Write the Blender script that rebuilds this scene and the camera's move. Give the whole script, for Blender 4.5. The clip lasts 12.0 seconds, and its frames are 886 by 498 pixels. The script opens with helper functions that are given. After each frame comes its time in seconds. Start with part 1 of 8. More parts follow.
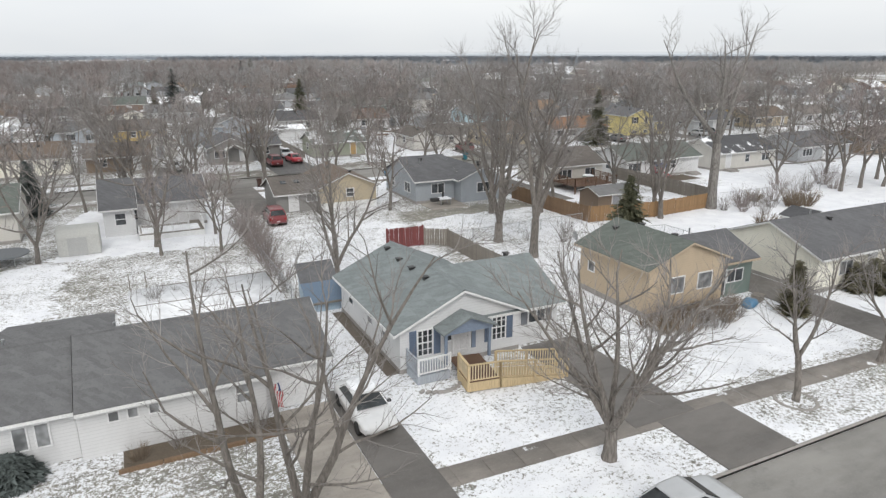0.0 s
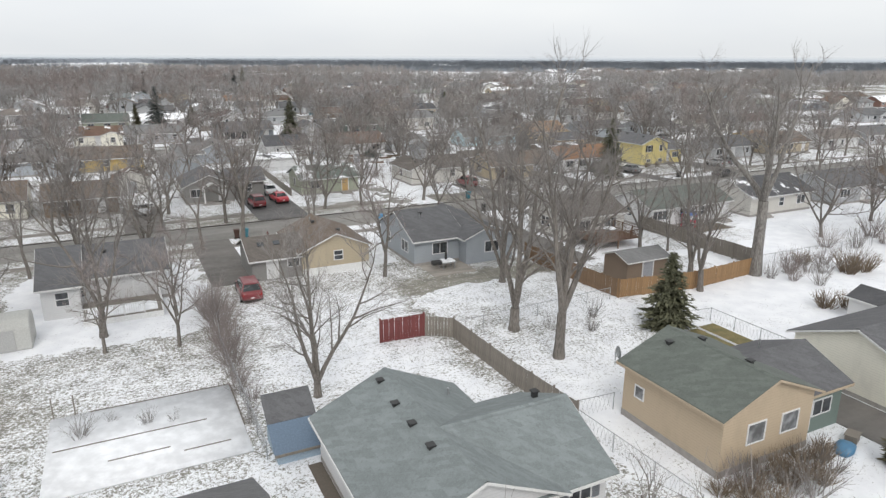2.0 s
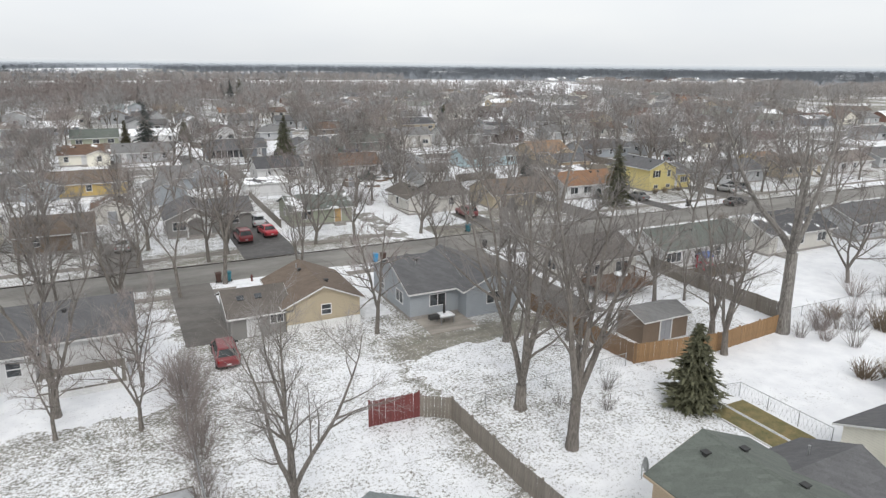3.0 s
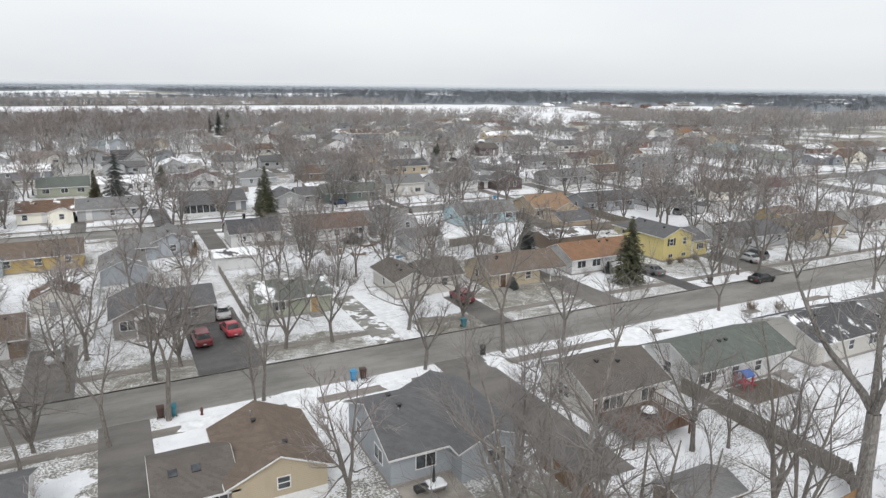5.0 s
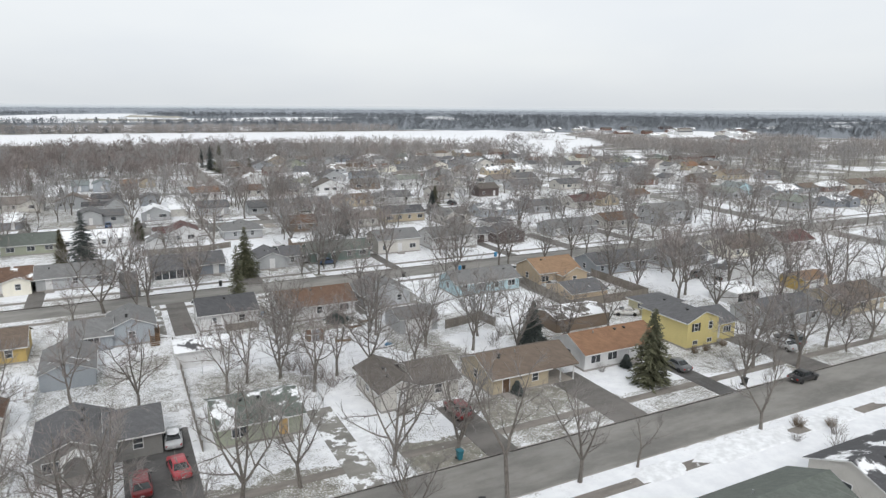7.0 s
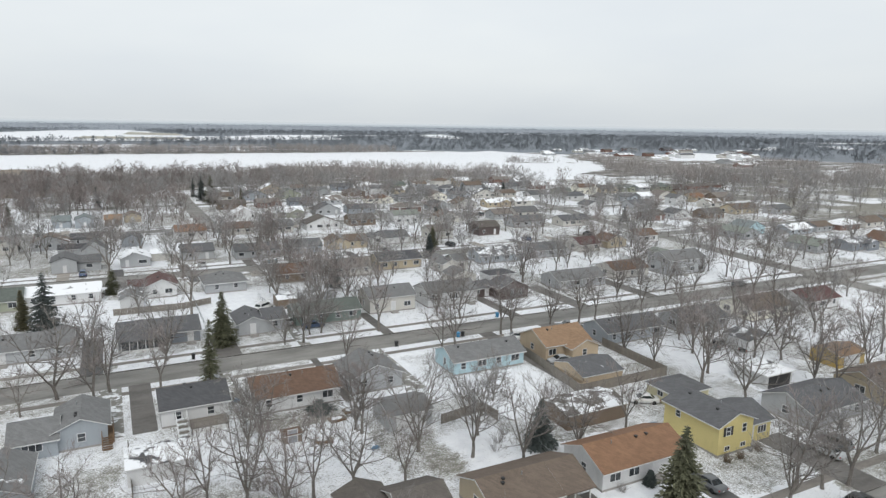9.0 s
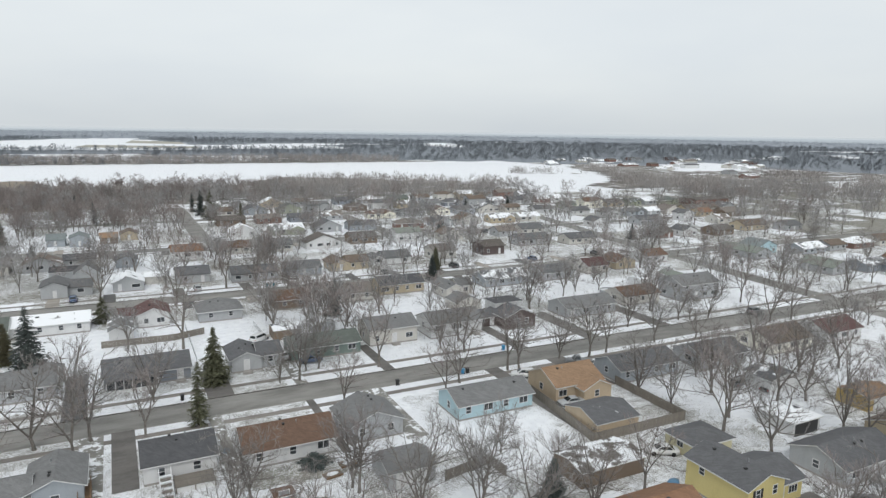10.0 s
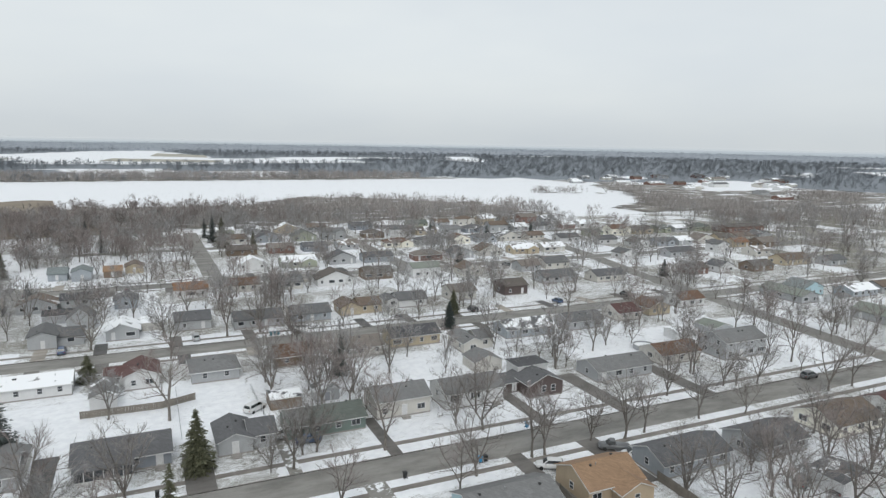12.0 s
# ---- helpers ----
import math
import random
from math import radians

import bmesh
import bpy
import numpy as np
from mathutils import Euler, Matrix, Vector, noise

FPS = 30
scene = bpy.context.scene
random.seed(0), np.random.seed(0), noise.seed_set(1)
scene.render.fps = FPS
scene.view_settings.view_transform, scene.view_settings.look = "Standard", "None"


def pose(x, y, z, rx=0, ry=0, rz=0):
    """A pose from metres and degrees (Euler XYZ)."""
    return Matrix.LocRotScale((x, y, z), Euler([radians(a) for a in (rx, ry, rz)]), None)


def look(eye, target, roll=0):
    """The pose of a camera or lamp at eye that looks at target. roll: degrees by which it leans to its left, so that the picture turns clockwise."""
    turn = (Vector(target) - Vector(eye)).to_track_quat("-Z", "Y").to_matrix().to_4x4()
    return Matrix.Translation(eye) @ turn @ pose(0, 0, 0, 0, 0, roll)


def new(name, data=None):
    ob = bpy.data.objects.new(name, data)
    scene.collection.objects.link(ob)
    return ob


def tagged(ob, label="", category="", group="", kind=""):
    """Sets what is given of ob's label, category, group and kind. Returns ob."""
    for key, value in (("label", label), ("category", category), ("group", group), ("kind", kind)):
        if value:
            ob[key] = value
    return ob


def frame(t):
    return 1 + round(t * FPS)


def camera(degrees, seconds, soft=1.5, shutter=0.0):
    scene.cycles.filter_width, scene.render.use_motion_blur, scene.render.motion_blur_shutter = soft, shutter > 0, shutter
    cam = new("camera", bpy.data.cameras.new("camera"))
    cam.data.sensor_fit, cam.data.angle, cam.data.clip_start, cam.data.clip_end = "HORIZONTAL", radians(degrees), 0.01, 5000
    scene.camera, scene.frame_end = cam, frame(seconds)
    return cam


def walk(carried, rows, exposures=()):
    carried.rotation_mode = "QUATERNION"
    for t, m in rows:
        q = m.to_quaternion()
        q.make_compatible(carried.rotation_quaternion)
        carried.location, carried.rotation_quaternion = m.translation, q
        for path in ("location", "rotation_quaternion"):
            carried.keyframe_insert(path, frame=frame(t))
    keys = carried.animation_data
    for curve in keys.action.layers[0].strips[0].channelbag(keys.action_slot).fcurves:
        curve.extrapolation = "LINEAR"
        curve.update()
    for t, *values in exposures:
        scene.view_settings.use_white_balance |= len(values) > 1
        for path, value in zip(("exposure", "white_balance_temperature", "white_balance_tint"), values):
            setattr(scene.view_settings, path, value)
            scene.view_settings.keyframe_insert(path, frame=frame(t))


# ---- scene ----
cam = camera(68.0, 12.0, 1.35)
PATH = [
    (0, (5.365, 9.922, 16.425), (6.206, 11.646, 15.859), -0.1),
    (0.5, (6.187, 12.277, 17.014), (7.031, 13.998, 16.444), -0.0),
    (1, (7.235, 14.824, 17.809), (8.082, 16.545, 17.242), 0.1),
    (1.5, (8.409, 17.62, 18.766), (9.26, 19.34, 18.205), 0.2),
    (2, (9.738, 20.495, 19.977), (10.592, 22.216, 19.42), 0.2),
    (2.5, (11.119, 23.372, 21.066), (11.976, 25.095, 20.522), 0.4),
    (3, (12.613, 26.264, 22.535), (13.473, 27.987, 21.995), 0.5),
    (3.2, (13.094, 27.319, 22.832), (13.962, 29.043, 22.31), 0.3),
    (4.8, (18.335, 37.361, 27.822), (19.215, 39.09, 27.335), 0.7),
    (5, (19.117, 38.591, 28.545), (19.997, 40.321, 28.062), 0.6),
    (5.5, (20.893, 41.69, 30.254), (21.774, 43.423, 29.784), 0.6),
    (6, (22.703, 44.83, 31.949), (23.585, 46.567, 31.494), 0.5),
    (6.5, (24.53, 47.98, 33.578), (25.412, 49.72, 33.139), 0.5),
    (7, (26.398, 51.221, 35.098), (27.283, 52.964, 34.675), 0.5),
    (7.2, (27.068, 52.495, 35.617), (27.954, 54.24, 35.205), 0.7),
    (8.8, (32.557, 62.342, 41.667), (33.446, 64.092, 41.282), 0.3),
    (9, (32.898, 63.379, 42.195), (33.789, 65.129, 41.818), 0.8),
    (9.5, (34.365, 66.642, 43.956), (35.255, 68.395, 43.589), 0.8),
    (10, (35.964, 69.988, 45.609), (36.849, 71.745, 45.253), 0.8),
    (10.5, (37.881, 73.323, 47.423), (38.757, 75.087, 47.076), 0.8),
    (11, (39.823, 76.9, 49.236), (40.688, 78.671, 48.896), 0.9),
    (11.5, (41.771, 80.574, 50.895), (42.623, 82.353, 50.563), 1.0),
    (12, (44.055, 84.517, 52.495), (44.883, 86.308, 52.172), 1.0),
]
EXPOSE = [(0, 0.45, 6500, 10), (3, 0.45, 6500, 10), (5.5, 0.4, 6450, 10), (9, 0.27, 6350, 8), (12, 0.15, 6300, 7)]
walk(cam, [(t, look(eye, target, roll)) for t, eye, target, roll in PATH], EXPOSE)

# ---- daylight: an overcast winter sky ----
world = bpy.data.worlds.new("overcast_sky")
scene.world = world
world.use_nodes = True
wn, wl = world.node_tree.nodes, world.node_tree.links
wn.clear()
sky = wn.new("ShaderNodeTexSky")
sky.sky_type = "NISHITA"
sky.sun_disc = False
sky.sun_elevation, sky.sun_rotation = radians(38), radians(200)
sky.air_density, sky.dust_density, sky.ozone_density = 1.0, 3.0, 1.0
hue = wn.new("ShaderNodeHueSaturation")
hue.inputs["Saturation"].default_value = 0.12
cloud = wn.new("ShaderNodeMix")
cloud.data_type = "RGBA"
cloud.inputs["Factor"].default_value = 0.72
wc = wn.new("ShaderNodeTexCoord")
wm = wn.new("ShaderNodeMapping")
wm.inputs["Scale"].default_value = (1.0, 1.0, 3.2)
wz = wn.new("ShaderNodeTexNoise")
wz.inputs["Scale"].default_value, wz.inputs["Detail"].default_value = 2.1, 4.0
veil = wn.new("ShaderNodeMapRange")
for i, v in enumerate((0.35, 0.66, 0.0, 1.0)):
    veil.inputs[i + 1].default_value = v
grey = wn.new("ShaderNodeMix")
grey.data_type = "RGBA"
grey.inputs["A"].default_value, grey.inputs["B"].default_value = (7.2, 7.5, 7.8, 1), (7.95, 8.15, 8.2, 1)
wl.new(wc.outputs["Generated"], wm.inputs["Vector"])
wl.new(wm.outputs[0], wz.inputs["Vector"])
wl.new(wz.outputs["Fac"], veil.inputs[0])
wl.new(veil.outputs[0], grey.inputs["Factor"])
back = wn.new("ShaderNodeBackground")
back.inputs["Strength"].default_value = 0.1
wout = wn.new("ShaderNodeOutputWorld")
wl.new(grey.outputs["Result"], cloud.inputs["B"])
wl.new(sky.outputs["Color"], hue.inputs["Color"])
wl.new(hue.outputs["Color"], cloud.inputs["A"])
wl.new(cloud.outputs["Result"], back.inputs["Color"])
wl.new(back.outputs["Background"], wout.inputs["Surface"])

sun = new("sun", bpy.data.lights.new("sun", "SUN"))
sun.data.energy, sun.data.angle, sun.data.color = 0.8, radians(25), (1.0, 0.97, 0.93)
sun.matrix_world = look((-10, -28, 30), (0, 0, 0))


# ---- materials ----
class Nodes:
    """A short way to wire a node material."""

    def __init__(self, name, rough=0.8, metal=0.0):
        self.mat = bpy.data.materials.new(name)
        self.mat.use_nodes = True
        self.n, self.l = self.mat.node_tree.nodes, self.mat.node_tree.links
        self.bsdf = self.n["Principled BSDF"]
        self.bsdf.inputs["Roughness"].default_value = rough
        self.bsdf.inputs["Metallic"].default_value = metal
        self.coord = self.n.new("ShaderNodeTexCoord")
        geo = self.n.new("ShaderNodeNewGeometry")
        self.place = geo.outputs["Position"]
        self.island = geo.outputs["Random Per Island"]
        self.object = self.coord.outputs["Object"]
        self.rand = self.n.new("ShaderNodeObjectInfo").outputs["Random"]

    def noise(self, scale, detail=4.0, vector=None, rough=0.6):
        t = self.n.new("ShaderNodeTexNoise")
        t.inputs["Scale"].default_value, t.inputs["Detail"].default_value = scale, detail
        t.inputs["Roughness"].default_value = rough
        self.l.new(vector or self.object, t.inputs["Vector"])
        return t.outputs["Fac"]

    def math(self, op, a, b=0.0, c=0.0):
        m = self.n.new("ShaderNodeMath")
        m.operation = op
        for i, v in enumerate((a, b, c)):
            if isinstance(v, (int, float)):
                m.inputs[i].default_value = v
            else:
                self.l.new(v, m.inputs[i])
        return m.outputs[0]

    def span(self, value, lo, hi, a=0.0, b=1.0):
        m = self.n.new("ShaderNodeMapRange")
        m.interpolation_type = "SMOOTHSTEP"
        for i, v in enumerate((value, lo, hi, a, b)):
            if isinstance(v, (int, float)):
                m.inputs[i].default_value = v
            else:
                self.l.new(v, m.inputs[i])
        return m.outputs[0]

    def mix(self, fac, a, b, mode="MIX"):
        m = self.n.new("ShaderNodeMix")
        m.data_type, m.blend_type = "RGBA", mode
        for key, v in (("Factor", fac), ("A", a), ("B", b)):
            s = m.inputs[key] if key == "Factor" else [i for i in m.inputs if i.name == key and i.type == "RGBA"][0]
            if isinstance(v, (int, float)):
                s.default_value = v
            elif isinstance(v, tuple):
                s.default_value = (*v, 1) if len(v) == 3 else v
            else:
                self.l.new(v, s)
        return [o for o in m.outputs if o.type == "RGBA"][0]

    def scaled(self, vector, s):
        m = self.n.new("ShaderNodeMapping")
        m.inputs["Scale"].default_value = s
        self.l.new(vector, m.inputs["Vector"])
        return m.outputs[0]

    def wave(self, scale, axis="Z", vector=None, distort=0.0):
        t = self.n.new("ShaderNodeTexWave")
        t.wave_type, t.bands_direction, t.wave_profile = "BANDS", axis, "SAW"
        t.inputs["Scale"].default_value, t.inputs["Distortion"].default_value = scale, distort
        self.l.new(vector or self.object, t.inputs["Vector"])
        return t.outputs["Fac"]

    def xyz(self, vector):
        s = self.n.new("ShaderNodeSeparateXYZ")
        self.l.new(vector, s.inputs[0])
        return s.outputs

    def join(self, x, y, z=0.0):
        s = self.n.new("ShaderNodeCombineXYZ")
        for i, v in enumerate((x, y, z)):
            if isinstance(v, (int, float)):
                s.inputs[i].default_value = v
            else:
                self.l.new(v, s.inputs[i])
        return s.outputs[0]

    def white(self, vector):
        t = self.n.new("ShaderNodeTexWhiteNoise")
        t.noise_dimensions = "2D"
        self.l.new(vector, t.inputs["Vector"])
        return t.outputs["Value"]

    def bump(self, height, strength=0.3, dist=0.02):
        b = self.n.new("ShaderNodeBump")
        b.inputs["Strength"].default_value, b.inputs["Distance"].default_value = strength, dist
        self.l.new(height, b.inputs["Height"])
        self.l.new(b.outputs[0], self.bsdf.inputs["Normal"])

    def colour(self, c):
        if isinstance(c, tuple):
            self.bsdf.inputs["Base Color"].default_value = (*c, 1)
        else:
            self.l.new(c, self.bsdf.inputs["Base Color"])
        return self.mat


def shade(c, f):
    return tuple(min(1.0, max(0.0, v * f)) for v in c)


SNOW, SNOW2 = (0.87, 0.88, 0.90), (0.77, 0.78, 0.81)


def mat_plain(name, c, rough=0.6, metal=0.0, grain=14.0):
    m = Nodes(name, rough, metal)
    f = m.noise(grain, 3)
    return m.colour(m.mix(m.span(f, 0.3, 0.75), shade(c, 0.86), shade(c, 1.1)))


def mat_siding(name, c, board=0.16):
    """Lapped horizontal boards, a little weathered and streaked."""
    m = Nodes(name, 0.62)
    lap = m.wave(0.314 / board, "Z")
    dirt = m.noise(0.9, 5, m.scaled(m.place, (1, 1, 0.35)))
    fine = m.noise(9, 3, m.place)
    col = m.mix(m.span(lap, 0.0, 0.2, 0.45, 0.0), c, shade(c, 0.6))
    col = m.mix(m.span(dirt, 0.45, 0.8, 0.0, 0.5), col, shade(c, 0.72))
    col = m.mix(m.span(fine, 0.4, 0.8, 0.0, 0.25), col, shade(c, 0.8))
    m.bump(lap, 0.4, 0.02)
    return m.colour(col)


def mat_roof(name, c, snow=0.0, warm=None):
    """Asphalt shingles in courses, speckled and stained, with what snow has stayed."""
    m = Nodes(name, 0.9)
    x, y, z = m.xyz(m.object)
    along = m.math("MULTIPLY", z, 5.4)
    row = m.math("FLOOR", along)
    tab = m.white(m.join(m.math("FLOOR", m.math("MULTIPLY", m.math("ADD", m.math("ADD", x, y), m.math("MULTIPLY", row, 1.37)), 3.4)), row))
    big = m.noise(0.55, 5, m.place, 0.7)
    fine = m.noise(7, 3, m.place)
    streak = m.noise(2.2, 4, m.scaled(m.place, (1, 1, 0.3)))
    dark, pale = shade(c, 0.78), shade(c, 1.22)
    col = m.mix(m.span(tab, 0.0, 1.0, 0.2, 0.8), dark, pale)
    col = m.mix(m.span(big, 0.38, 0.7, 0.0, 0.7), col, shade(c, 0.8) if warm is None else warm)
    col = m.mix(m.span(streak, 0.5, 0.75, 0.0, 0.4), col, shade(c, 1.3))
    col = m.mix(m.span(fine, 0.5, 0.75, 0.0, 0.6), col, shade(c, 0.62))
    grit = m.noise(26, 2, m.place)
    col = m.mix(m.span(grit, 0.45, 0.75, 0.0, 0.5), col, shade(c, 1.45))
    if snow > 0:
        patch = m.noise(0.33, 6, m.place, 0.62)
        col = m.mix(m.span(patch, 0.66 - snow * 0.4, 0.72 - snow * 0.4), col, SNOW)
    m.bump(m.math("FRACT", along), 0.3, 0.03)
    return m.colour(col)


# lawns where the snow lies thin (plus) or deep (minus)
# the plus at (30, 48) also stands in for shade under big trees
THIN = [(-16, 26, 11, 37.5, 0.05), (-4, 60, 15, 74, 0.018), (16, 50, 30, 74, -0.03), (30, 48, 47, 74, 0.07), (47, 46, 66, 62, -0.1), (15.5, 26, 25.5, 37, -0.01),
        (20, 84, 120, 96.6, -0.14), (64, 56, 120, 92, -0.05), (31, 26, 47, 46, 0.045), (47, 26, 75, 46, 0.02), (17, 84, 46, 92, -0.05), (28, 104, 44, 117, 0.085), (51, 104, 58.5, 117, 0.085), (62, 104, 76, 116, 0.09), (33, 124, 64, 139, 0.045), (16, 104, 25, 117, 0.035),
        (30, 200, 62, 232, -0.13), (33, 140, 48, 150, -0.08), (81, 139, 97, 156, -0.1), (70, 126, 80, 138, -0.1), (49, 140, 63, 154, 0.03), (66, 128, 71, 140, 0.05), (98, 105, 110, 116, 0.03), (120, 135, 146, 156, -0.06), (66, 184, 130, 196, -0.03), (330, 230, 620, 480, 0.07),
        (60, 205, 130, 232, -0.07)]


def mat_ground():
    """Snow over winter grass; each lot has kept more or less of it."""
    m = Nodes("snowy_ground", 0.85)
    x, y, z = m.xyz(m.place)
    wob = m.noise(0.22, 5, m.place, 0.7)
    wob2 = m.noise(0.26, 5, m.scaled(m.place, (1.0, 1.0, 1.7)), 0.7)
    xx = m.math("ADD", x, m.math("MULTIPLY", m.math("SUBTRACT", wob, 0.5), 9.0))
    yy = m.math("ADD", y, m.math("MULTIPLY", m.math("SUBTRACT", wob2, 0.5), 7.0))
    cell = m.join(m.math("FLOOR", m.math("DIVIDE", xx, 15.6)), m.math("FLOOR", m.math("DIVIDE", m.math("ADD", yy, 8.0), 19.6)))
    lot = m.math("MULTIPLY", m.white(cell), m.span(y, 440, 500, 1.0, 0.0))
    lot = m.math("ADD", lot, m.span(y, 440, 500, 0.0, 0.9))
    big = m.noise(0.09, 4, m.place)
    mid = m.noise(0.8, 4, m.place, 0.65)
    fine = m.noise(4.6, 5, m.place, 0.8)
    speck = m.math("ADD", m.math("MULTIPLY", fine, 0.72), m.math("MULTIPLY", m.noise(13.0, 2, m.place), 0.28))
    # how high a tuft must stand to show through
    keep = m.math("ADD", m.math("ADD", m.span(y, 90, 140, 0.440, 0.458), m.span(y, 215, 270, 0.0, -0.022)), m.math("MULTIPLY", m.span(lot, 0.2, 1.0), 0.15))
    keep = m.math("ADD", keep, m.math("MULTIPLY", m.math("SUBTRACT", big, 0.5), 0.22))
    keep = m.math("ADD", keep, m.math("MULTIPLY", m.math("SUBTRACT", mid, 0.5), 0.20))
    for x0, y0, x1, y1, d in THIN:
        inx = m.math("MULTIPLY", m.span(xx, x0 - 1, x0 + 2), m.span(xx, x1 - 2, x1 + 1, 1.0, 0.0))
        iny = m.math("MULTIPLY", m.span(yy, y0 - 1, y0 + 1), m.span(yy, y1 - 1, y1 + 1, 1.0, 0.0))
        keep = m.math("SUBTRACT", keep, m.math("MULTIPLY", m.math("MULTIPLY", inx, iny), d))
    bare = m.span(m.math("SUBTRACT", speck, keep), 0.0, 0.085)
    grass = m.mix(m.span(mid, 0.3, 0.7), (0.105, 0.095, 0.065), (0.215, 0.19, 0.14))
    grass = m.mix(m.span(m.noise(0.5, 3, m.place), 0.5, 0.75, 0, 0.6), grass, (0.11, 0.12, 0.06))
    snow = m.mix(m.span(m.noise(0.6, 4, m.place), 0.3, 0.7), SNOW, SNOW2)
    col = m.mix(m.math("MULTIPLY", bare, 0.9), snow, grass)
    m.bump(fine, 0.35, 0.06)
    return m.colour(col)


def mat_asphalt(name, c, snow=0.0, scale=1.0):
    m = Nodes(name, 0.75)
    big = m.noise(0.25 * scale, 5, m.scaled(m.place, (0.35, 1, 1)), 0.65)
    mid = m.noise(1.4 * scale, 5, m.place, 0.7)
    fine = m.noise(16, 3, m.place)
    col = m.mix(m.span(big, 0.3, 0.7), shade(c, 0.72), shade(c, 1.28))
    col = m.mix(m.span(mid, 0.52, 0.7, 0, 0.55), col, shade(c, 0.62))
    col = m.mix(m.span(fine, 0.5, 0.8, 0, 0.4), col, shade(c, 1.5))
    if snow > 0:
        patch = m.noise(0.5, 6, m.place, 0.7)
        col = m.mix(m.span(patch, 0.68 - snow * 0.4, 0.74 - snow * 0.4), col, SNOW)
    m.l.new(m.span(mid, 0.45, 0.7, 0.85, 0.5), m.bsdf.inputs["Roughness"])
    m.bump(fine, 0.2, 0.01)
    return m.colour(col)


def mat_wood(name, c, axis="Z"):
    m = Nodes(name, 0.7)
    grain = m.noise(3.0, 5, m.scaled(m.object, (9, 9, 0.8)))
    col = m.mix(m.span(grain, 0.3, 0.7), shade(c, 0.75), shade(c, 1.2))
    col = m.mix(m.span(m.rand, 0, 1, 0, 0.45), col, shade(c, 0.65))
    m.bump(grain, 0.2, 0.01)
    return m.colour(col)


def mat_bark(name, c, c2):
    m = Nodes(name, 0.95)
    f = m.noise(5.0, 5, m.scaled(m.object, (2.2, 2.2, 0.5)))
    g = m.noise(0.6, 3, m.object)
    col = m.mix(m.span(f, 0.35, 0.68), c, c2)
    col = m.mix(m.span(m.rand, 0, 1, 0.0, 0.4), col, shade(c, 0.8))
    col = m.mix(m.span(g, 0.45, 0.75, 0, 0.4), col, shade(c2, 1.2))
    m.bump(f, 0.6, 0.04)
    return m.colour(col)


def mat_twig(name, c, c2):
    m = Nodes(name, 0.95)
    col = m.mix(m.island, c, c2)
    col = m.mix(m.span(m.rand, 0, 1, 0.0, 0.6), col, shade(c, 0.85))
    return m.colour(col)


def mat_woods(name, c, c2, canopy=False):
    """Twigs of far woods: stands of lighter and darker trees; any haze is already in c and c2. A canopy far off takes
    the light as one rough surface, by one fixed normal.
    """
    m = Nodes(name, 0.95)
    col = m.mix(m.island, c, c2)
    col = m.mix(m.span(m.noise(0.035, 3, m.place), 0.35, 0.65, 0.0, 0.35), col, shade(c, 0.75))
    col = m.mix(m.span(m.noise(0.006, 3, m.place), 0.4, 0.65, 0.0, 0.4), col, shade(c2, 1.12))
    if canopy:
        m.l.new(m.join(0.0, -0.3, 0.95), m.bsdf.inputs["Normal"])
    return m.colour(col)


def mat_needle(name, c):
    m = Nodes(name, 0.8)
    col = m.mix(m.island, shade(c, 0.55), shade(c, 1.5))
    return m.colour(col)


def mat_glass(name, c=(0.03, 0.035, 0.04), rough=0.08):
    m = Nodes(name, rough)
    m.bsdf.inputs["Specular IOR Level"].default_value = 0.6
    f = m.noise(1.3, 2, m.place)
    return m.colour(m.mix(m.span(f, 0.35, 0.7), shade(c, 0.6), shade(c, 1.6)))


def mat_paint(name, c):
    m = Nodes(name, 0.3)
    m.bsdf.inputs["Coat Weight"].default_value = 0.5
    dirt = m.noise(2.0, 4)
    low = m.span(m.xyz(m.object)[2], 0.15, 0.7, 0.6, 0.0)
    col = m.mix(m.span(dirt, 0.4, 0.8, 0.0, 0.35), c, shade(c, 0.7))
    return m.colour(m.mix(m.math("MULTIPLY", low, dirt), col, (0.3, 0.29, 0.27)))


M = {}
M["ground"] = mat_ground()
M["road"] = mat_asphalt("worn_asphalt", (0.232, 0.223, 0.207))
M["drive"] = mat_asphalt("driveway_asphalt", (0.15, 0.14, 0.13), 0.0)
M["drive_dark"] = mat_asphalt("dark_asphalt", (0.105, 0.102, 0.1), 0.0)
M["drive_snow"] = mat_asphalt("snowy_driveway", (0.24, 0.23, 0.21), 0.42)
M["concrete"] = mat_asphalt("old_concrete", (0.33, 0.30, 0.265), 0.0, 2.0)
M["walk"] = mat_asphalt("sidewalk_concrete", (0.215, 0.195, 0.175), 0.12, 2.0)
M["kerb"] = mat_plain("kerb_concrete", (0.33, 0.31, 0.29), 0.9, 0, 3)
M["snow"] = mat_plain("clean_snow", (0.84, 0.85, 0.87), 0.8, 0, 1.2)
M["trim"] = mat_plain("white_trim", (0.72, 0.72, 0.71), 0.5)
M["frame"] = mat_plain("white_frame", (0.74, 0.74, 0.74), 0.4)
M["pane"] = mat_glass("dark_pane", (0.055, 0.06, 0.066))
M["pane_pale"] = mat_glass("curtained_pane", (0.21, 0.215, 0.22), 0.2)
M["metal"] = mat_plain("galvanised_metal", (0.42, 0.43, 0.44), 0.45, 0.7)
M["dark_metal"] = mat_plain("dark_metal", (0.05, 0.05, 0.05), 0.5, 0.3)
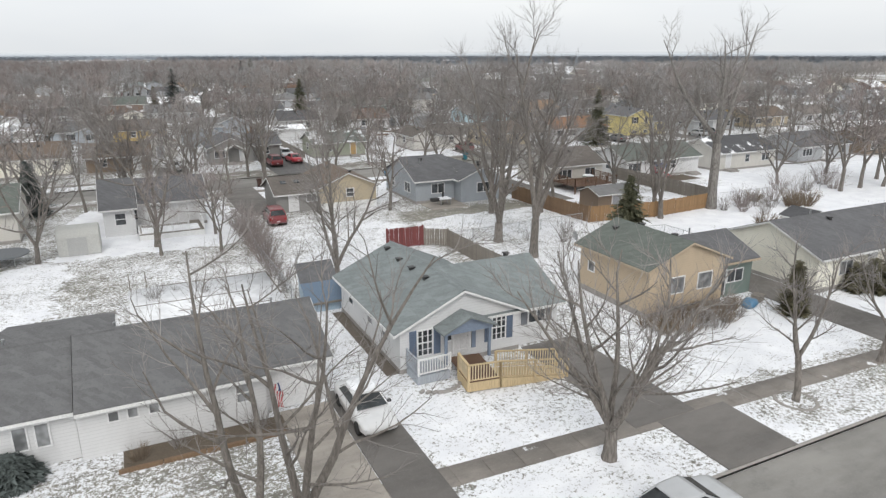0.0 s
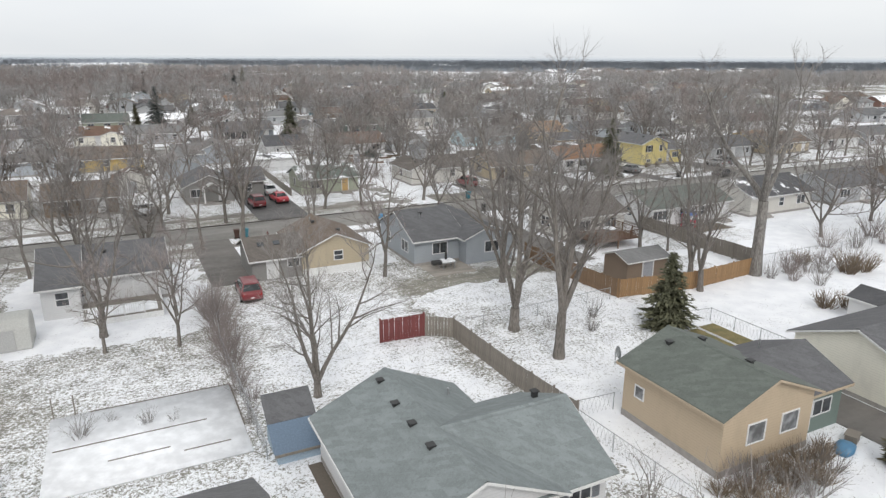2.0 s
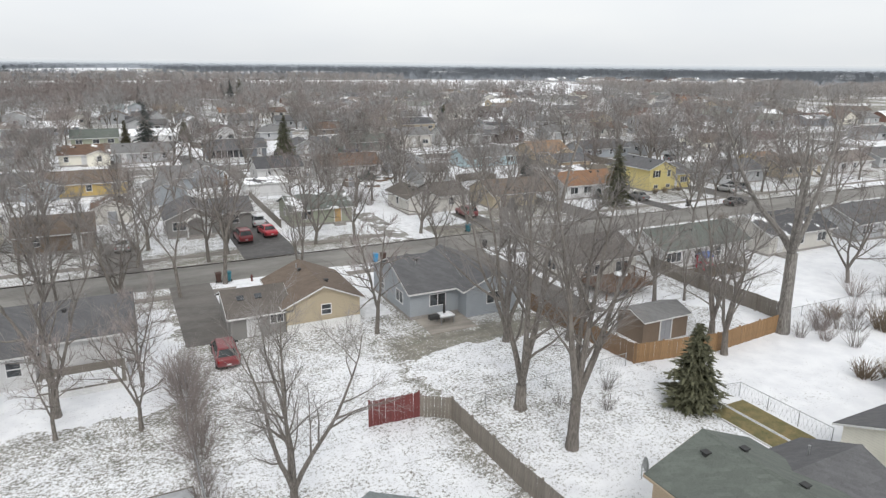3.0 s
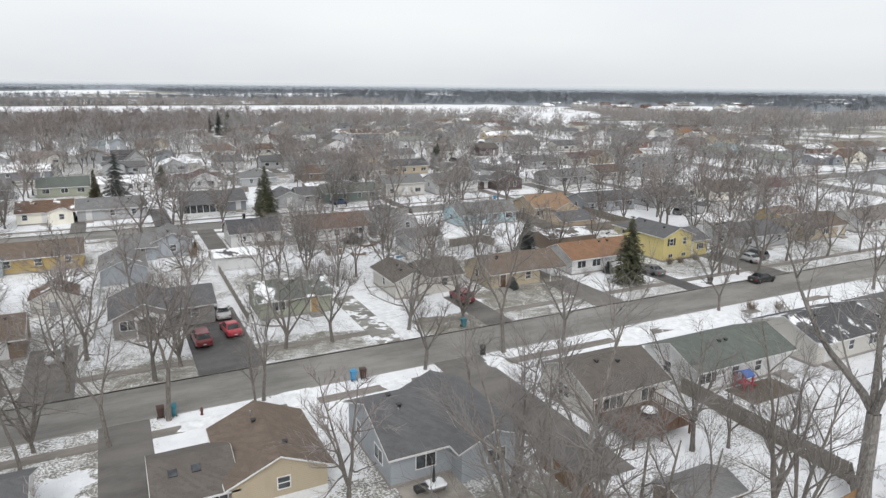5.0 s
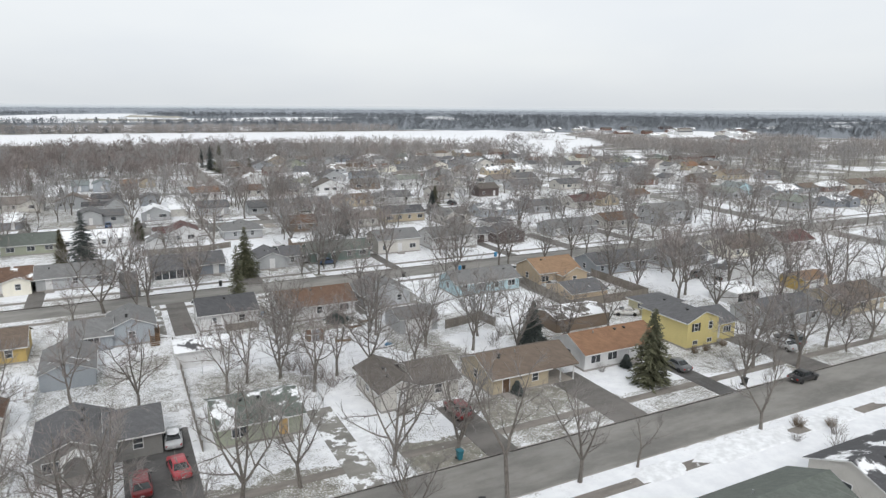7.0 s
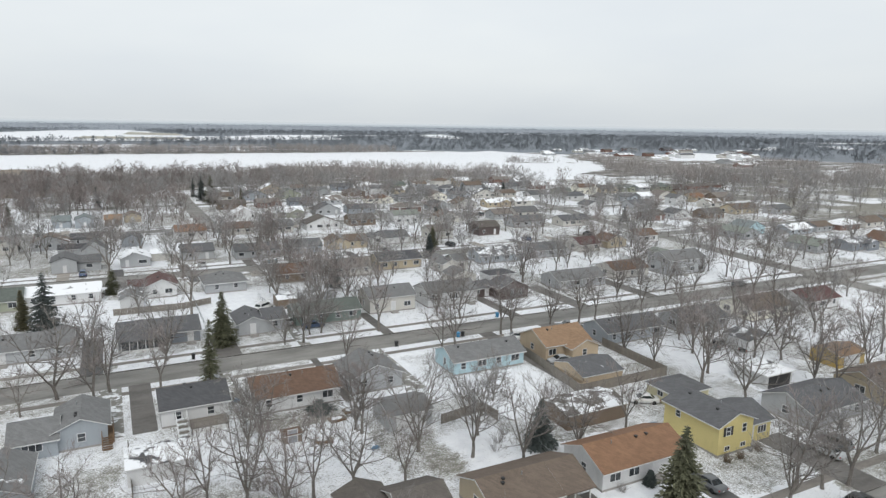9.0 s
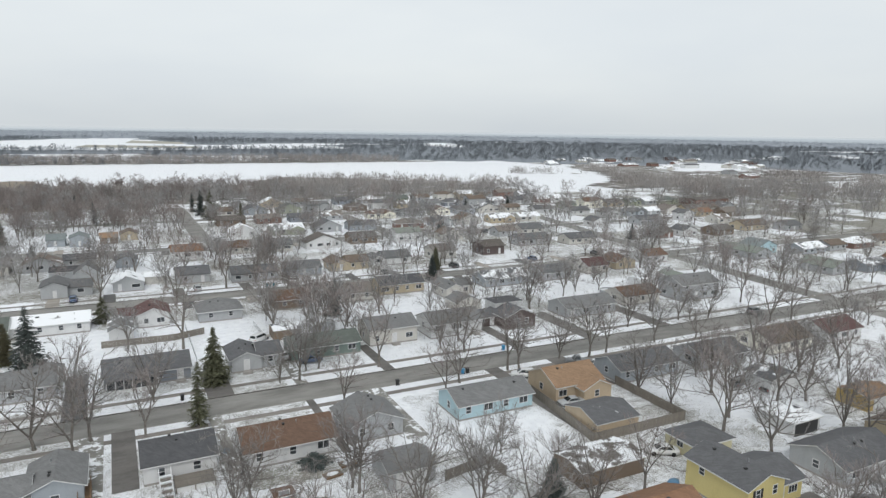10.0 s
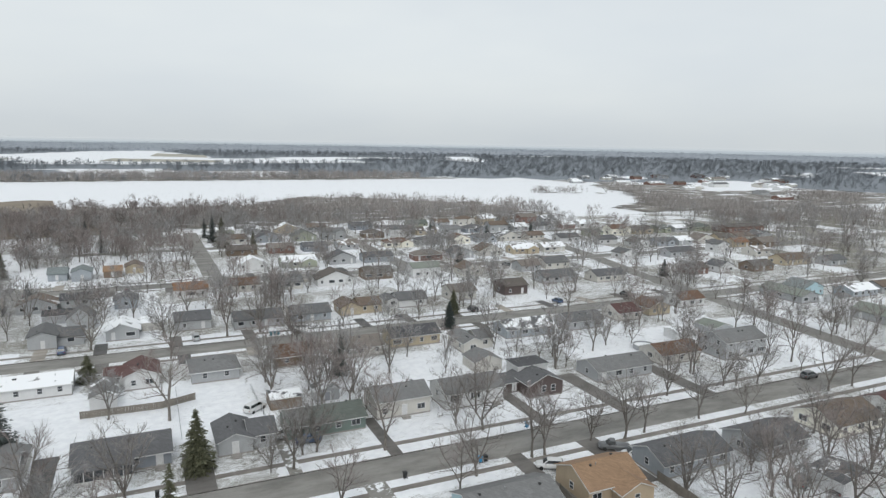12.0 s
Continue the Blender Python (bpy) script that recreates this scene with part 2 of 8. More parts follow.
M["lumber"] = mat_wood("fresh_lumber", (0.57, 0.44, 0.26))
M["grey_wood"] = mat_wood("weathered_wood", (0.23, 0.205, 0.175))
M["brown_wood"] = mat_wood("brown_fence_wood", (0.21, 0.135, 0.08))
M["gold_wood"] = mat_wood("golden_cedar", (0.29, 0.175, 0.085))
M["red_wood"] = mat_wood("red_painted_wood", (0.18, 0.05, 0.048))
M["grey_paint"] = mat_wood("grey_painted_wood", (0.42, 0.45, 0.49))
M["floor_wood"] = mat_wood("brown_decking", (0.15, 0.088, 0.056))
M["bark"] = mat_bark("grey_bark", (0.125, 0.112, 0.10), (0.265, 0.24, 0.215))
M["bark_pale"] = mat_bark("pale_bark", (0.12, 0.11, 0.1), (0.28, 0.265, 0.245))
M["twig"] = mat_twig("bare_twigs", (0.2, 0.184, 0.174), (0.33, 0.31, 0.297))
M["twig_red"] = mat_twig("reddish_twigs", (0.235, 0.202, 0.192), (0.355, 0.318, 0.304))
# paler, greyer copy of bare_twigs, with some haze put into its colour
M["twig_far"] = mat_twig("hazed_twigs", (0.252, 0.243, 0.24), (0.372, 0.362, 0.358))
# aerial haze is put into the next two colours: bluish, paler at the horizon
M["twig_haze"] = mat_woods("faraway_woods_hazed", (0.18, 0.202, 0.23), (0.215, 0.238, 0.268), True)
M["twig_horizon_haze"] = mat_woods("horizon_woods_hazed", (0.285, 0.315, 0.355), (0.315, 0.345, 0.385), True)
M["twig_wood"] = mat_woods("woodland_twigs", (0.255, 0.235, 0.222), (0.38, 0.355, 0.342))
M["dry_leaf"] = mat_twig("dry_stems", (0.17, 0.132, 0.095), (0.29, 0.23, 0.17))
M["needle"] = mat_needle("spruce_needles", (0.12, 0.122, 0.074))
M["needle_blue"] = mat_needle("dark_needles", (0.08, 0.095, 0.09))
M["needle_brown"] = mat_needle("cedar_needles", (0.115, 0.105, 0.06))
M["tyre"] = mat_plain("rubber", (0.022, 0.022, 0.022), 0.8)
M["rim"] = mat_plain("wheel_metal", (0.4, 0.4, 0.41), 0.35, 0.8)
M["car_glass"] = mat_glass("car_glass", (0.025, 0.03, 0.032), 0.05)
M["lamp_red"] = mat_plain("red_lens", (0.35, 0.02, 0.02), 0.2)
M["lamp_clear"] = mat_plain("clear_lens", (0.65, 0.66, 0.66), 0.15)

WALL = {
    "white": (0.66, 0.66, 0.66), "offwhite": (0.58, 0.56, 0.52), "cream": (0.83, 0.80, 0.70), "tan": (0.46, 0.39, 0.28),
    "peach": (0.50, 0.40, 0.285), "grey": (0.40, 0.41, 0.42), "bluegrey": (0.355, 0.385, 0.415), "slate": (0.24, 0.26, 0.29),
    "stone": (0.25, 0.245, 0.235), "butter": (0.58, 0.54, 0.36), "cyan": (0.42, 0.57, 0.62), "yellow": (0.66, 0.56, 0.25), "ochre": (0.50, 0.36, 0.13), "maroon": (0.10, 0.075, 0.07),
    "brick": (0.22, 0.13, 0.105), "sage": (0.34, 0.36, 0.28), "brown": (0.20, 0.15, 0.11), "green": (0.16, 0.205, 0.185), "orange": (0.55, 0.32, 0.14),
}
ROOF = {
    "grey": (0.185, 0.185, 0.185), "slate": (0.135, 0.135, 0.137), "umber": (0.125, 0.11, 0.098), "dark": (0.085, 0.085, 0.09), "charcoal": (0.12, 0.12, 0.125), "blue": (0.20, 0.224, 0.225),
    "green": (0.125, 0.14, 0.125), "brown": (0.155, 0.12, 0.095), "rust": (0.145, 0.09, 0.063), "orange": (0.24, 0.135, 0.08),
    "taupe": (0.20, 0.175, 0.155), "red": (0.115, 0.064, 0.06), "sage": (0.22, 0.24, 0.21), "tan": (0.285, 0.185, 0.115),
}
made = {}


def wall_mat(k):
    if ("w", k) not in made:
        made["w", k] = mat_siding(k + "_siding", WALL[k])
    return made["w", k]


def roof_mat(k, snow=0.0):
    key = ("r", k, round(snow, 1))
    if key not in made:
        made[key] = mat_roof(k + "_shingles" + ("_snowy" if snow else ""), ROOF[k], snow)
    return made[key]


def paint_mat(name, c):
    if ("p", name) not in made:
        made["p", name] = mat_paint(name + "_paint", c)
    return made["p", name]


def flat_mat(name, c, rough=0.6):
    if ("f", name) not in made:
        made["f", name] = mat_plain(name, c, rough)
    return made["f", name]



# ---- building blocks ----
class Shape:
    """Vertices and faces gathered into one mesh."""

    def __init__(self):
        self.v, self.f = [], []

    def add(self, verts, faces):
        b = len(self.v)
        self.v += [tuple(p) for p in verts]
        self.f += [tuple(i + b for i in f) for f in faces]
        return self

    def box(self, x0, y0, z0, x1, y1, z1):
        return self.add([(x, y, z) for z in (z0, z1) for y in (y0, y1) for x in (x0, x1)],
                        [(0, 2, 3, 1), (4, 5, 7, 6), (0, 1, 5, 4), (2, 6, 7, 3), (0, 4, 6, 2), (1, 3, 7, 5)])

    def bar(self, a, b, w, h):
        """A straight bar of width w and height h from a to b."""
        a, b = Vector(a), Vector(b)
        d = (b - a).normalized()
        side = d.cross(Vector((0, 0, 1)))
        side = side.normalized() * (w / 2) if side.length > 1e-4 else Vector((w / 2, 0, 0))
        up = side.cross(d).normalized() * (h / 2)
        vs = [p + s * side + u * up for p in (a, b) for u in (-1, 1) for s in (-1, 1)]
        return self.add(vs, [(0, 2, 3, 1), (4, 5, 7, 6), (0, 1, 5, 4), (2, 6, 7, 3), (0, 4, 6, 2), (1, 3, 7, 5)])

    def prism(self, section, axis, a, b):
        """A closed section, points of (across, z), drawn along an axis from a to b."""
        n = len(section)
        pt = (lambda u, s: (u, s[0], s[1])) if axis == "x" else (lambda u, s: (s[0], u, s[1]))
        vs = [pt(a, s) for s in section] + [pt(b, s) for s in section]
        fs = [(i, (i + 1) % n, n + (i + 1) % n, n + i) for i in range(n)]
        return self.add(vs, fs + [tuple(range(n))[::-1], tuple(range(n, 2 * n))])

    def lathe(self, profile, n=12, at=(0, 0, 0)):
        """A turned form: profile of (radius, z)."""
        vs, fs = [], []
        for r, z in profile:
            vs += [(at[0] + r * math.cos(2 * math.pi * i / n), at[1] + r * math.sin(2 * math.pi * i / n), at[2] + z) for i in range(n)]
        for k in range(len(profile) - 1):
            fs += [(k * n + i, k * n + (i + 1) % n, (k + 1) * n + (i + 1) % n, (k + 1) * n + i) for i in range(n)]
        fs += [tuple(range(n))[::-1], tuple(range((len(profile) - 1) * n, len(profile) * n))]
        return self.add(vs, fs)

    def tube(self, pts, radii, k=5):
        pts = np.asarray(pts, float)
        b, n = len(self.v), len(pts)
        d = np.gradient(pts, axis=0)
        d /= np.linalg.norm(d, axis=1)[:, None] + 1e-9
        ref = np.array((0.31, 0.95, 0.05)) if abs(d[0][1]) < 0.8 else np.array((1.0, 0.1, 0.05))
        s = np.cross(d, ref)
        s /= np.linalg.norm(s, axis=1)[:, None] + 1e-9
        u = np.cross(d, s)
        for i in range(n):
            for j in range(k):
                a = 2 * math.pi * j / k
                self.v.append(tuple(pts[i] + radii[i] * (math.cos(a) * s[i] + math.sin(a) * u[i])))
        for i in range(n - 1):
            for j in range(k):
                self.f.append((b + i * k + j, b + i * k + (j + 1) % k, b + (i + 1) * k + (j + 1) % k, b + (i + 1) * k + j))
        return self

    def mesh(self, name, material, fix=False):
        me = bpy.data.meshes.new(name)
        me.from_pydata(self.v, [], self.f)
        me.materials.append(material)
        if fix:
            bm = bmesh.new()
            bm.from_mesh(me)
            bmesh.ops.recalc_face_normals(bm, faces=bm.faces)
            bm.to_mesh(me)
            bm.free()
        me.update()
        return me


def soft(me, width, segments=2):
    """Rounds the edges of a mesh."""
    bm = bmesh.new()
    bm.from_mesh(me)
    bmesh.ops.recalc_face_normals(bm, faces=bm.faces)
    bmesh.ops.bevel(bm, geom=[e for e in bm.edges if e.is_manifold and e.calc_face_angle(0) > 0.5], offset=width, segments=segments, affect="EDGES", profile=0.6)
    for f in bm.faces:
        f.smooth = True
    bm.to_mesh(me)
    bm.free()
    return me


def part(name, mesh, parent, at=None, label=""):
    """One mesh object under a thing or under a part."""
    ob = new(name, mesh)
    ob.parent = parent
    if at is not None:
        ob.matrix_basis = at
    return tagged(ob, label) if label else ob


def thing(name, x, y, z=0.0, turn=0.0, label="", category="", group="", kind=""):
    ob = new(name)
    ob.empty_display_size = 0.5
    ob.matrix_basis = pose(x, y, z, 0, 0, turn)
    return tagged(ob, label, category, group, kind)


def setting(name, shape, material, label, category="", kind="structure"):
    return tagged(new(name, shape.mesh(name, material, True)), label, category, kind=kind)


rng = random.Random(7)
TAKEN = []          # plan rectangles that trees keep out of


def keep_out(x0, y0, x1, y1, m=0.8):
    TAKEN.append((x0 - m, y0 - m, x1 + m, y1 + m))


def free(x, y):
    return not any(a < x < c and b < y < d for a, b, c, d in TAKEN)


# ---- ground, streets, pavements ----
STREETS = [(18.3, 25.6), (96.6, 103.8), (174.6, 182.0), (250.6, 258.0), (330.0, 337.4)]
DROP = 0.12
g = Shape()
prof = [(-4800.0, 0.0), (-300.0, 0.0)]
for a, b in STREETS:
    prof += [(a, 0.0), (a, -DROP), (b, -DROP), (b, 0.0)]
prof += [(420.0, 0.0), (700.0, 0.0), (1100.0, 1.5), (1500.0, 2.0), (2400.0, 3.0), (3400.0, 6.0), (4800.0, 12.0)]
xs = [-4800, -900, -200, 0, 100, 250, 500, 1200, 4800]
vs = [(x, y, z) for y, z in prof for x in xs]
nx = len(xs)
fs = [(j * nx + i, j * nx + i + 1, (j + 1) * nx + i + 1, (j + 1) * nx + i) for j in range(len(prof) - 1) for i in range(nx - 1)]
g.add(vs, fs)
ground = tagged(new("ground", g.mesh("ground", M["ground"])), "snow-dusted winter lawns and open fields", "ground", kind="structure")

X0, X1 = -130.0, 420.0
for k, (a, b) in enumerate(STREETS):
    s = Shape().box(X0, a + 0.003, -DROP - 0.05, X1, b - 0.003, -DROP + 0.012)
    setting("road_%d" % (k + 1), s, M["road"], "worn grey asphalt street, damp, with snow along its kerbs", "road")
    for n, y in (("near", a), ("far", b)):
        w = -0.18 if n == "near" else 0.18
        s = Shape().box(X0, min(y, y + w), -0.1, X1, max(y, y + w), 0.022)
        setting("kerb_%d_%s" % (k + 1, n), s, M["kerb"], "low concrete kerb along the street", "kerb")
    if k:
        for n, y in (("near", a - 3.1), ("far", b + 4.0)):
            s = Shape().box(X0, y - 0.65, -0.05, X1, y + 0.65, 0.035)
            setting("pavement_%d_%s" % (k + 1, n), s, M["walk"], "narrow concrete sidewalk, partly snowed over", "sidewalk")


def strip(name, pts, half, material, label, z=0.02, category="road"):
    """A road drawn along points of the plan."""
    pts = [Vector((*p, 0)) for p in pts]
    vs, fs = [], []
    for i, p in enumerate(pts):
        d = (pts[min(i + 1, len(pts) - 1)] - pts[max(i - 1, 0)]).normalized()
        n = Vector((-d.y, d.x, 0)) * half
        vs += [(p.x + n.x, p.y + n.y, z), (p.x - n.x, p.y - n.y, z), (p.x + n.x, p.y + n.y, z - 0.08), (p.x - n.x, p.y - n.y, z - 0.08)]
    for i in range(len(pts) - 1):
        a, b = 4 * i, 4 * i + 4
        fs += [(a, a + 1, b + 1, b), (a, b, b + 2, a + 2), (a + 1, a + 3, b + 3, b + 1)]
    return setting(name, Shape().add(vs, fs), material, label, category)


strip("road_6", [(67.5, 337.5), (67.5, 400), (67.5, 470)], 3.6, M["road"], "side street of grey asphalt between snowy lawns")
strip("road_7", [(145, 337.5), (144.5, 420), (144, 500)], 3.6, M["road"], "side street of grey asphalt between snowy lawns")
strip("road_8", [(207, 103.8), (212, 150), (218, 205), (223, 240), (230, 298), (237, 332), (250, 420)], 3.7, M["road"], "side street of grey asphalt between snowy lawns", 0.025)
strip("road_9", [(0, 411), (67.5, 412), (145, 412), (330, 420)], 3.5, M["road"], "far street of grey asphalt behind bare trees", 0.03)

# sidewalk of the first street, slab by slab
side = thing("pavement_1_far", 0, 0, 0, 0, "concrete sidewalk of separate slabs, damp and brown", "sidewalk", kind="structure")
slab = Shape().box(-0.745, -0.66, -0.06, 0.745, 0.66, 0.035).mesh("slab", M["walk"], True)
soft(slab, 0.012, 1)
for i in range(60):
    x = -24 + i * 1.505
    part("slab", slab, side, pose(x, 30.55 - 0.035 * (x - 12) / 1.0 * 0.9, 0.004 * (i % 3), 0, 0, -1.9))


def driveway(x0, y0, x1, y1, kind="drive", joints=False):
    s = Shape().box(x0, y0, -0.06, x1, y1, 0.052)
    names = {"drive": "grey asphalt driveway beside a house", "drive_dark": "dark asphalt driveway beside a house",
             "drive_snow": "driveway half covered with snow", "concrete": "pale concrete driveway with joints", "snow": "driveway under clean snow"}
    keep_out(x0, y0, x1, y1, 0.2)
    return setting("driveway", s, M[kind], names[kind], "driveway")


# ---- houses ----
WIN = {}


def lattice(xs, zs, solid, y0, y1):
    """A flat frame with openings, as one connected body: cells between the cuts xs and zs, from depth y0 to y1."""
    sh, idx = Shape(), {}

    def v(i, k, y):
        if (i, k, y) not in idx:
            idx[i, k, y] = len(sh.v)
            sh.v.append((xs[i], y, zs[k]))
        return idx[i, k, y]

    nx, nz = len(xs) - 1, len(zs) - 1
    full = lambda i, k: 0 <= i < nx and 0 <= k < nz and solid(i, k)
    for i in range(nx):
        for k in range(nz):
            if not solid(i, k):
                continue
            c = ((i, k), (i + 1, k), (i + 1, k + 1), (i, k + 1))
            sh.f.append(tuple(v(*q, y0) for q in c))
            sh.f.append(tuple(v(*q, y1) for q in reversed(c)))
            for (di, dk), (p, q) in (((0, -1), (0, 1)), ((1, 0), (1, 2)), ((0, 1), (2, 3)), ((-1, 0), (3, 0))):
                if not full(i + di, k + dk):
                    sh.f.append((v(*c[q], y0), v(*c[p], y0), v(*c[p], y1), v(*c[q], y1)))
    return sh


def window_mesh(w, h, style, glass="pane"):
    key = (w, h, style, glass)
    if key in WIN:
        return WIN[key]
    t, m = 0.07, 0.025
    cuts = {"sash": (1, 2), "grid": (3, 4), "slider": (2, 1), "pair": (2, 1), "triple": (3, 1), "plain": (1, 1)}[style]

    def lines(n, size, a):
        out = [a, a + t]
        for i in range(1, n):
            c = a + size * i / n
            e = m * (1.3 if n < 4 or i == n / 2 else 0.5)
            out += [c - e, c + e]
        return out + [a + size - t, a + size]

    xs, zs = lines(cuts[0], w, -w / 2), lines(cuts[1], h, 0.0)
    fr = lattice(xs, zs, lambda i, k: i % 2 == 0 or k % 2 == 0, -0.05, 0.02).mesh("window_frame", M["frame"], True)
    pn = Shape().box(-w / 2 + t * 0.5, -0.02, t * 0.5, w / 2 - t * 0.5, 0.01, h - t * 0.5).mesh("pane", M[glass], True)
    WIN[key] = (fr, pn)
    return WIN[key]


SHUT = {}


def shutter_mesh(h, k):
    if (h, k) not in SHUT:
        zs = [0.0]
        for i in range(int(h / 0.12)):
            zs += [0.06 + i * 0.12, 0.12 + i * 0.12]
        s = lattice([-0.2, -0.15, 0.15, 0.2], zs + [h], lambda i, k: i != 1 or k % 2 == 0, -0.045, 0.0)
        s.add([(-0.16, -0.012, 0.03), (0.16, -0.012, 0.03), (0.16, -0.012, h - 0.03), (-0.16, -0.012, h - 0.03)], [(0, 1, 2, 3)])
        SHUT[h, k] = s.mesh("shutter", flat_mat("shutter_" + k, {"blue": (0.13, 0.17, 0.24), "black": (0.03, 0.03, 0.03), "grey": (0.2, 0.21, 0.23), "red": (0.25, 0.05, 0.05), "brown": (0.1, 0.06, 0.04)}[k]), True)
    return SHUT[h, k]


TURN = {"S": 0, "E": 90, "N": 180, "W": 270}


def on_wall(block, side, u, z):
    """The pose on a block's wall, u metres from its middle."""
    x0, y0, x1, y1 = block
    c = {"S": ((x0 + x1) / 2 + u, y0), "N": ((x0 + x1) / 2 - u, y1), "E": (x1, (y0 + y1) / 2 + u), "W": (x0, (y0 + y1) / 2 - u)}[side]
    return pose(c[0], c[1], z, 0, 0, TURN[side])


def add_window(house, block, side, u, z, w=1.1, h=1.25, style="sash", shutters="", far=False, glass="pane"):
    fr, pn = window_mesh(w, h, style, glass)
    if far:
        if ("far", w, h) not in WIN:
            e = 0.1
            me = Shape().add([(-w / 2, 0.02, 0), (w / 2, 0.02, 0), (w / 2, 0.02, h), (-w / 2, 0.02, h), (-w / 2, -0.05, 0), (w / 2, -0.05, 0), (w / 2, -0.05, h), (-w / 2, -0.05, h),
                              (-w / 2 + e, -0.04, e), (w / 2 - e, -0.04, e), (w / 2 - e, -0.04, h - e), (-w / 2 + e, -0.04, h - e)],
                             [(0, 1, 5, 4), (1, 2, 6, 5), (2, 3, 7, 6), (3, 0, 4, 7), (4, 5, 9, 8), (5, 6, 10, 9), (6, 7, 11, 10), (7, 4, 8, 11), (8, 9, 10, 11)]).mesh("window", M["frame"], True)
            me.materials.append(M["pane"])
            me.polygons[8].material_index = 1
            WIN["far", w, h] = me
        return part("window", WIN["far", w, h], house, on_wall(block, side, u, z))
    win = part("window", fr, house, on_wall(block, side, u, z))
    part("pane", pn, win)
    if shutters:
        for x in (-w / 2 - 0.24, w / 2 + 0.24):
            part("shutter", shutter_mesh(h, shutters), win, pose(x, 0, 0))
    return win


DOORS = {}


def add_door(house, block, side, u, z=0.3, k="white", w=0.95, h=2.05, plain=False):
    if (k, w, h) not in DOORS:
        c = {"white": (0.66, 0.66, 0.66), "red": (0.36, 0.04, 0.05), "brown": (0.12, 0.07, 0.04), "dark": (0.05, 0.05, 0.055), "wood": (0.5, 0.33, 0.14), "grey": (0.3, 0.31, 0.33)}[k]
        s = lattice([-w / 2, -w / 2 + 0.13, -0.05, 0.05, w / 2 - 0.13, w / 2], [0, 0.2, 0.85, 1.0, h - 0.15, h], lambda i, k: i % 2 == 0 or k % 2 == 0, -0.045, 0.0)
        s.add([(-w / 2 + 0.02, -0.025, 0.02), (w / 2 - 0.02, -0.025, 0.02), (w / 2 - 0.02, -0.025, h - 0.02), (-w / 2 + 0.02, -0.025, h - 0.02)], [(0, 1, 2, 3)])
        f = lattice([-w / 2 - 0.09, -w / 2, w / 2, w / 2 + 0.09], [0, h, h + 0.09], lambda i, k: i != 1 or k == 1, -0.06, 0.01)
        kn = Shape().lathe([(0.01, 0), (0.035, 0.01), (0.035, 0.05), (0.012, 0.06)], 8).mesh("door_handle", M["metal"], True)
        DOORS[k, w, h] = (s.mesh("door", flat_mat("door_" + k, c, 0.45), True), f.mesh("door_frame", M["frame"], True), kn)
    d, f, kn = DOORS[k, w, h]
    door = part("door", d, house, on_wall(block, side, u, z))
    if plain:
        return door
    part("door_frame", f, door)
    part("door_handle", kn, door, pose(w / 2 - 0.09, -0.05, h * 0.47, 90, 0, 0))
    return door


def garage_door(house, block, side, u, w=2.6, h=2.1):
    xs, zs = [-w / 2, -w / 2 + 0.1], [0.0, 0.08]
    for i in range(1, 4):
        xs += [-w / 2 + w * i / 4 - 0.06, -w / 2 + w * i / 4 + 0.06]
        zs += [h * i / 4 - 0.05, h * i / 4 + 0.05]
    s = lattice(xs + [w / 2 - 0.1, w / 2], zs + [h - 0.08, h], lambda i, k: i % 2 == 0 or k % 2 == 0, -0.05, 0.0)
    s.add([(-w / 2 + 0.02, -0.025, 0.02), (w / 2 - 0.02, -0.025, 0.02), (w / 2 - 0.02, -0.025, h - 0.02), (-w / 2 + 0.02, -0.025, h - 0.02)], [(0, 1, 2, 3)])
    d = part("garage_door", s.mesh("garage_door", M["frame"], True), house, on_wall(block, side, u, 0.05))
    return d


